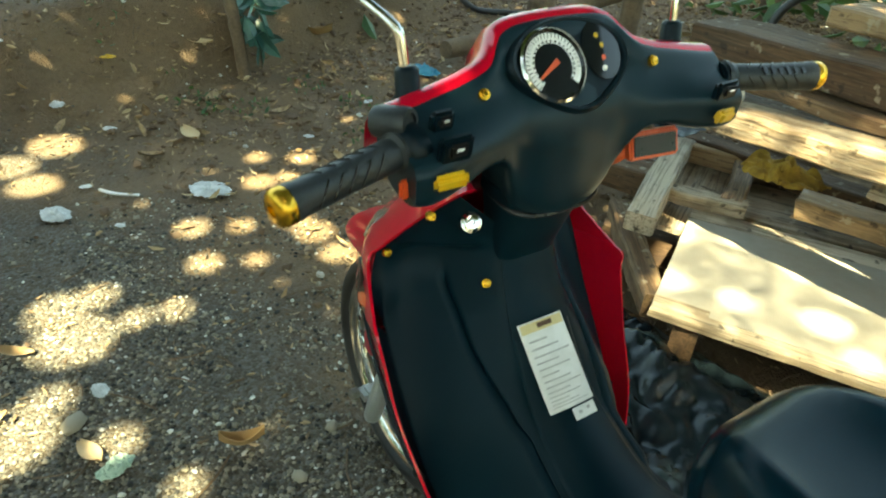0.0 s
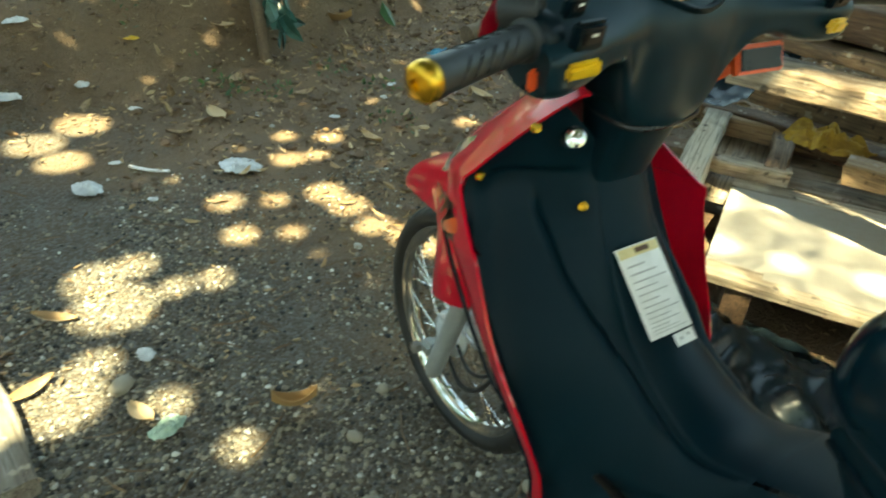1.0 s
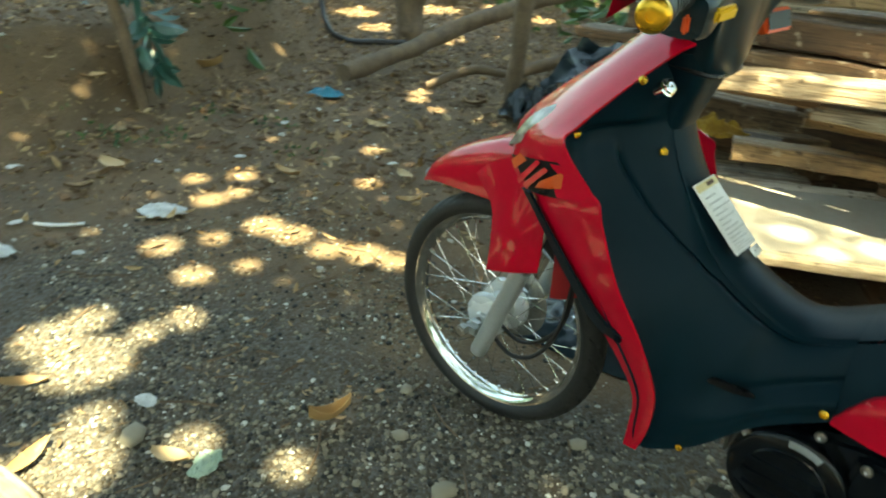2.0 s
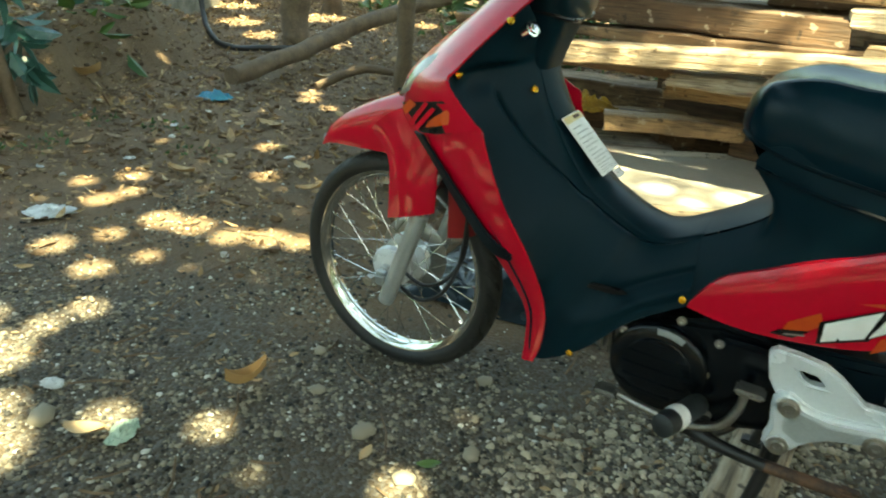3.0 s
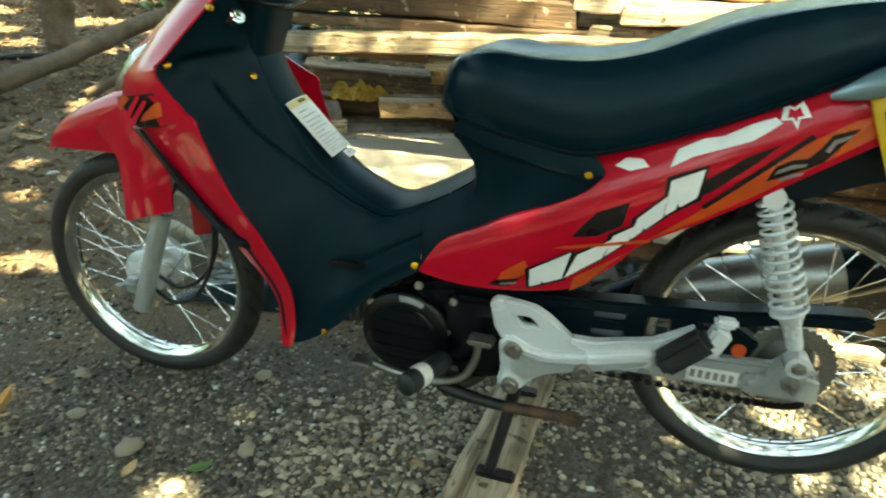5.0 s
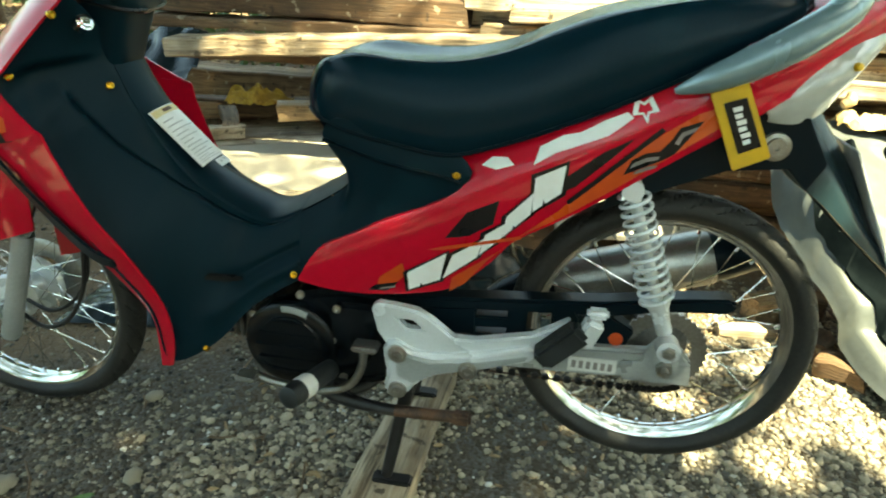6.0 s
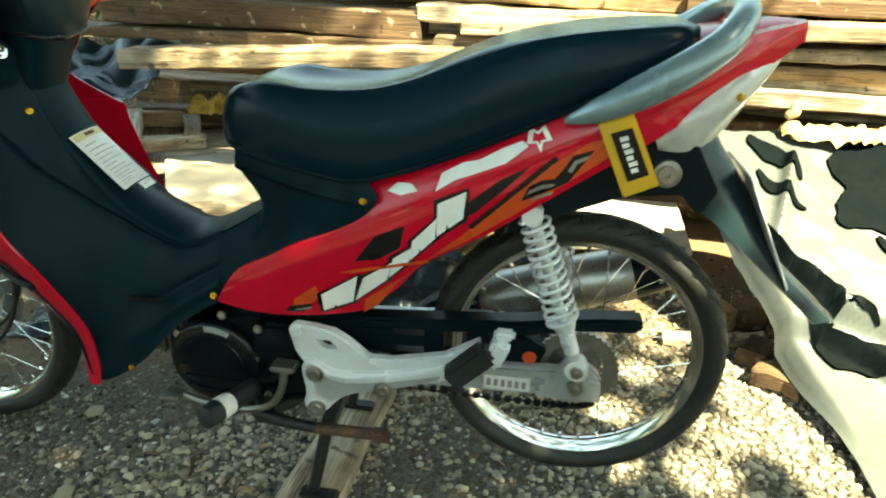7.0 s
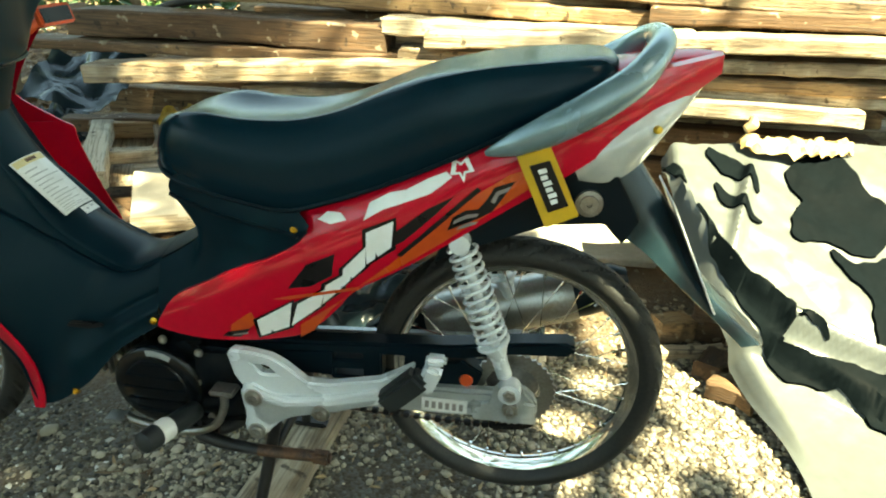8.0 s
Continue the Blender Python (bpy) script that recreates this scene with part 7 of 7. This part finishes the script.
for k in range(36):
    f = k / 35
    p = curve([(-0.44, -0.064, 0.270), (-0.2, -0.064, 0.262), (0.0, -0.064, 0.264), (0.05, -0.064, 0.278)], 36)[k]
    ob = new("chain_link", link)
    ob.parent = chain
    ob.matrix_basis = Matrix.Translation(p)

# engine
eng = [(-0.70, 0.30), (-0.66, 0.372), (-0.60, 0.392), (-0.55, 0.402), (-0.44, 0.40), (-0.40, 0.37), (-0.39, 0.30), (-0.42, 0.235), (-0.50, 0.205), (-0.60, 0.20), (-0.68, 0.235)]
engine = part("engine", join(prism(eng, -0.092, 0.11, 0.012), prism([(-0.56, 0.385), (-0.44, 0.388), (-0.43, 0.34), (-0.45, 0.25), (-0.52, 0.225), (-0.57, 0.24)], -0.108, -0.09, 0.008)), ENGINE, bike, "black single-cylinder engine")
sub("generator_cover", lathe([(0.086, 0.0), (0.086, 0.014), (0.083, 0.022), (0.078, 0.026), (0.06, 0.028), (0.058, 0.031), (0.045, 0.033), (0.0, 0.033)], 44, (-0.632, -0.092, 0.294), (0, -1, 0)), ENGINE, engine, "round black engine cover", 35)
for k in range(5):
    z = 0.245 + k * 0.025
    w = math.sqrt(max(0, 0.06 ** 2 - (z - 0.294) ** 2))
    sub("cover_rib", box((-0.632, -0.1255, z), (2 * w, 0.004, 0.005), 0.0015), ENGINE, engine)
sub("maker_plate", grid([[(-0.632 + r * math.cos(radians(a)), -0.1195, 0.294 + r * math.sin(radians(a))) for a in range(62, 100, 4)] for r in (0.068, 0.08)]), FORKM, engine, "grey metal badge strip")
for x, z in ((-0.70, 0.345), (-0.545, 0.375), (-0.535, 0.235), (-0.44, 0.378), (-0.61, 0.395), (-0.555, 0.31), (-0.43, 0.30)):
    sub("bolt", lathe([(0.008, 0), (0.008, 0.005), (0.004, 0.006), (0, 0.004)], 8, (x, -0.107, z), (0, -1, 0)), STEEL, engine, "steel bolt", 20)
cyl = part("cylinder", box((-0.745, 0, 0.322), (0.11, 0.1, 0.085), 0.01), ALLOY, bike, "finned alloy cylinder")
for k in range(7):
    sub("cooling_fin", box((-0.70 - k * 0.015, 0, 0.315 + k * 0.003), (0.006, 0.15 - 0.004 * k, 0.12), 0.002), ALLOY, cyl)
part("exhaust_pipe", tube([(-0.78, 0.02, 0.27), (-0.77, 0.06, 0.20), (-0.66, 0.11, 0.17), (-0.45, 0.13, 0.20), (-0.33, 0.135, 0.27), (-0.26, 0.135, 0.315)], 0.014, 12), STEEL, bike, "steel exhaust pipe")
ma, mb = Vector((-0.30, 0.145, 0.30)), Vector((0.22, 0.16, 0.47))
mf = part("muffler", lathe([(0.016, 0), (0.03, 0.03), (0.046, 0.09), (0.05, 0.2), (0.05, 0.46), (0.044, 0.52), (0.03, 0.545), (0.028, 0.53), (0, 0.53)], 28, ma, mb - ma), BLACK, bike, "black and chrome muffler")
sub("heat_shield", lathe([(0.053, 0.14), (0.055, 0.16), (0.055, 0.42), (0.053, 0.44)], 28, ma, mb - ma), STEEL, mf, "dull steel heat shield")
part("frame_tube", tube([(-1.0, 0, 0.80), (-0.90, 0, 0.57), (-0.70, 0, 0.45), (-0.42, 0, 0.44), (-0.2, 0, 0.60), (0.05, 0, 0.72)], 0.022, 12), CABLE, bike)
part("inner_box", join(prism([(-0.53, 0.45), (-0.495, 0.60), (-0.53, 0.69), (-0.33, 0.67), (-0.12, 0.72), (0.06, 0.79), (0.06, 0.73), (-0.12, 0.64), (-0.3, 0.50), (-0.4, 0.43)], -0.09, 0.09, 0.01), prism([(-1.03, 0.74), (-0.985, 0.79), (-0.955, 0.68), (-0.86, 0.55), (-0.76, 0.49), (-0.66, 0.47), (-0.62, 0.48), (-0.62, 0.44), (-0.75, 0.36), (-0.86, 0.42), (-0.95, 0.56)], -0.04, 0.04, 0.005)), CABLE, bike)

# foot peg bracket, pegs, gear pedal, stands
up_plate = [(-0.474, 0.408), (-0.463, 0.417), (-0.43, 0.416), (-0.396, 0.411), (-0.372, 0.398), (-0.334, 0.368), (-0.297, 0.369), (-0.208, 0.391), (-0.165, 0.418), (-0.150, 0.428), (-0.150, 0.41), (-0.19, 0.378), (-0.205, 0.367), (-0.298, 0.343), (-0.409, 0.331), (-0.447, 0.34), (-0.463, 0.364)]
win = [(-0.430, 0.393), (-0.403, 0.392), (-0.386, 0.377), (-0.414, 0.375)]


def windowed(outer, hole, y0, y1, bevel):
    """A plate with one opening right through it."""
    bm = bmesh.new()
    o = [bm.verts.new((x, y0, z)) for x, z in outer]
    h = [bm.verts.new((x, y0, z)) for x, z in hole]
    es = [bm.edges.new((l[i], l[(i + 1) % len(l)])) for l in (o, h) for i in range(len(l))]
    bmesh.ops.triangle_fill(bm, use_beauty=True, edges=es)
    got = bmesh.ops.extrude_face_region(bm, geom=bm.faces[:])
    bmesh.ops.translate(bm, verts=[g for g in got["geom"] if isinstance(g, bmesh.types.BMVert)], vec=(0, y1 - y0, 0))
    bmesh.ops.recalc_face_normals(bm, faces=bm.faces)
    bmesh.ops.bevel(bm, geom=[e for e in bm.edges if e.calc_face_angle(0) > 0.9], offset=bevel, segments=2, affect="EDGES", clamp_overlap=True)
    return bm


bracket = part("footrest_bracket", windowed(up_plate, win, -0.146, -0.126, 0.003), SILVER, bike, "silver cast footrest bracket with an opening", 40)
low_arm = [(-0.451, 0.346), (-0.437, 0.357), (-0.420, 0.352), (-0.403, 0.340), (-0.366, 0.336), (-0.293, 0.350), (-0.205, 0.376), (-0.193, 0.364), (-0.199, 0.349), (-0.273, 0.325), (-0.324, 0.309), (-0.369, 0.294), (-0.392, 0.276), (-0.409, 0.251), (-0.427, 0.240), (-0.445, 0.250), (-0.450, 0.262), (-0.443, 0.291), (-0.449, 0.317)]
sub("lower_arm", prism(low_arm, -0.158, -0.138, 0.006, 3), SILVER, bracket)
# duller overlay puts the bevelled lower face's shade into colour
sub("lower_web", prism([(-0.43, 0.335), (-0.37, 0.322), (-0.29, 0.336), (-0.21, 0.36), (-0.215, 0.35), (-0.28, 0.325), (-0.36, 0.302), (-0.40, 0.278), (-0.425, 0.29)], -0.1592, -0.157, 0.001), FORKM, bracket, "duller silver standing in for shade on the lower face")
for x, z in ((-0.425, 0.334), (-0.424, 0.262), (-0.306, 0.319)):
    sub("bracket_bolt", lathe([(0.016, 0), (0.016, 0.004), (0.011, 0.005), (0.010, 0.010), (0.005, 0.010), (0.004, 0.006), (0, 0.006)], 16, (x, -0.158, z), (0, -1, 0)), STEEL, bracket, "steel socket bolt", 25)
part("passenger_peg", join(box((-0.163, -0.168, 0.396), (0.088, 0.036, 0.040), 0.008, pose(0, 0, 0, 0, -46, 0))), GRIP, bike, "folded black rubber passenger footrest")
part("peg_hinge", join(box((-0.122, -0.16, 0.42), (0.03, 0.03, 0.05), 0.006, pose(0, 0, 0, 0, 20, 0)), box((-0.112, -0.155, 0.452), (0.034, 0.024, 0.014), 0.005)), SILVER, bike)
p0, p1 = Vector((-0.548, -0.13, 0.268)), Vector((-0.586, -0.25, 0.281))
peg = part("rider_peg", lathe([(0.012, 0), (0.017, 0.004), (0.019, 0.02), (0.0185, 0.08), (0.0205, 0.1), (0.019, 0.122), (0.012, 0.126), (0, 0.127)], 18, p0, p1 - p0), GRIP, bike, "black rubber rider footrest")
sub("worn_patch", lathe([(0.0186, 0.066), (0.0204, 0.070), (0.0210, 0.088), (0.0200, 0.094)], 18, p0, p1 - p0), PAPER, peg, "worn pale rubber ring")
part("footrest_bar", tube([(-0.555, -0.13, 0.225), (-0.53, -0.11, 0.205), (-0.50, -0.06, 0.195), (-0.49, 0.0, 0.19), (-0.50, 0.12, 0.195)], 0.013, 10), CABLE, bike)
part("gear_pedal", join(tube([(-0.70, -0.135, 0.235), (-0.65, -0.142, 0.228), (-0.57, -0.145, 0.225), (-0.515, -0.145, 0.245), (-0.492, -0.143, 0.285), (-0.488, -0.142, 0.325)], 0.0075, 10), box((-0.482, -0.15, 0.334), (0.045, 0.035, 0.011), 0.004), box((-0.702, -0.145, 0.236), (0.04, 0.035, 0.011), 0.004)), STEEL, bike, "grey steel gear pedal")
ss = part("side_stand", tube([(-0.548, -0.13, 0.21), (-0.50, -0.14, 0.206), (-0.42, -0.146, 0.206), (-0.315, -0.15, 0.214)], [0.014, 0.0115, 0.010, 0.0095], 10), CABLE, bike, "black side stand folded up, rusty towards its end")
sub("rusty_end", tube([(-0.43, -0.146, 0.206), (-0.37, -0.148, 0.2095), (-0.315, -0.15, 0.214)], 0.0106, 10), RUST, ss, "bare rusty end of the stand")
sub("stand_foot", box((-0.312, -0.15, 0.213), (0.035, 0.022, 0.024), 0.005), RUST, ss)
sub("stand_pivot", join(box((-0.545, -0.115, 0.212), (0.05, 0.03, 0.045), 0.008), lathe([(0.012, 0), (0.011, 0.008), (0, 0.009)], 8, (-0.54, -0.132, 0.205), (0, -1, 0))), CABLE, ss)
for s in (-1, 1):
    part("centre_stand_leg", join(tube([(-0.415, s * 0.09, 0.25), (-0.43, s * 0.11, 0.15), (-0.447, s * 0.135, 0.045)], [0.012, 0.012, 0.011], 10), box((-0.435, s * 0.138, 0.040), (0.075, 0.03, 0.012), 0.004)), CABLE, bike, "black tubular centre-stand leg")
part("stand_crossbar", tube([(-0.43, -0.11, 0.15), (-0.43, 0.11, 0.15)], 0.009, 8), CABLE, bike)
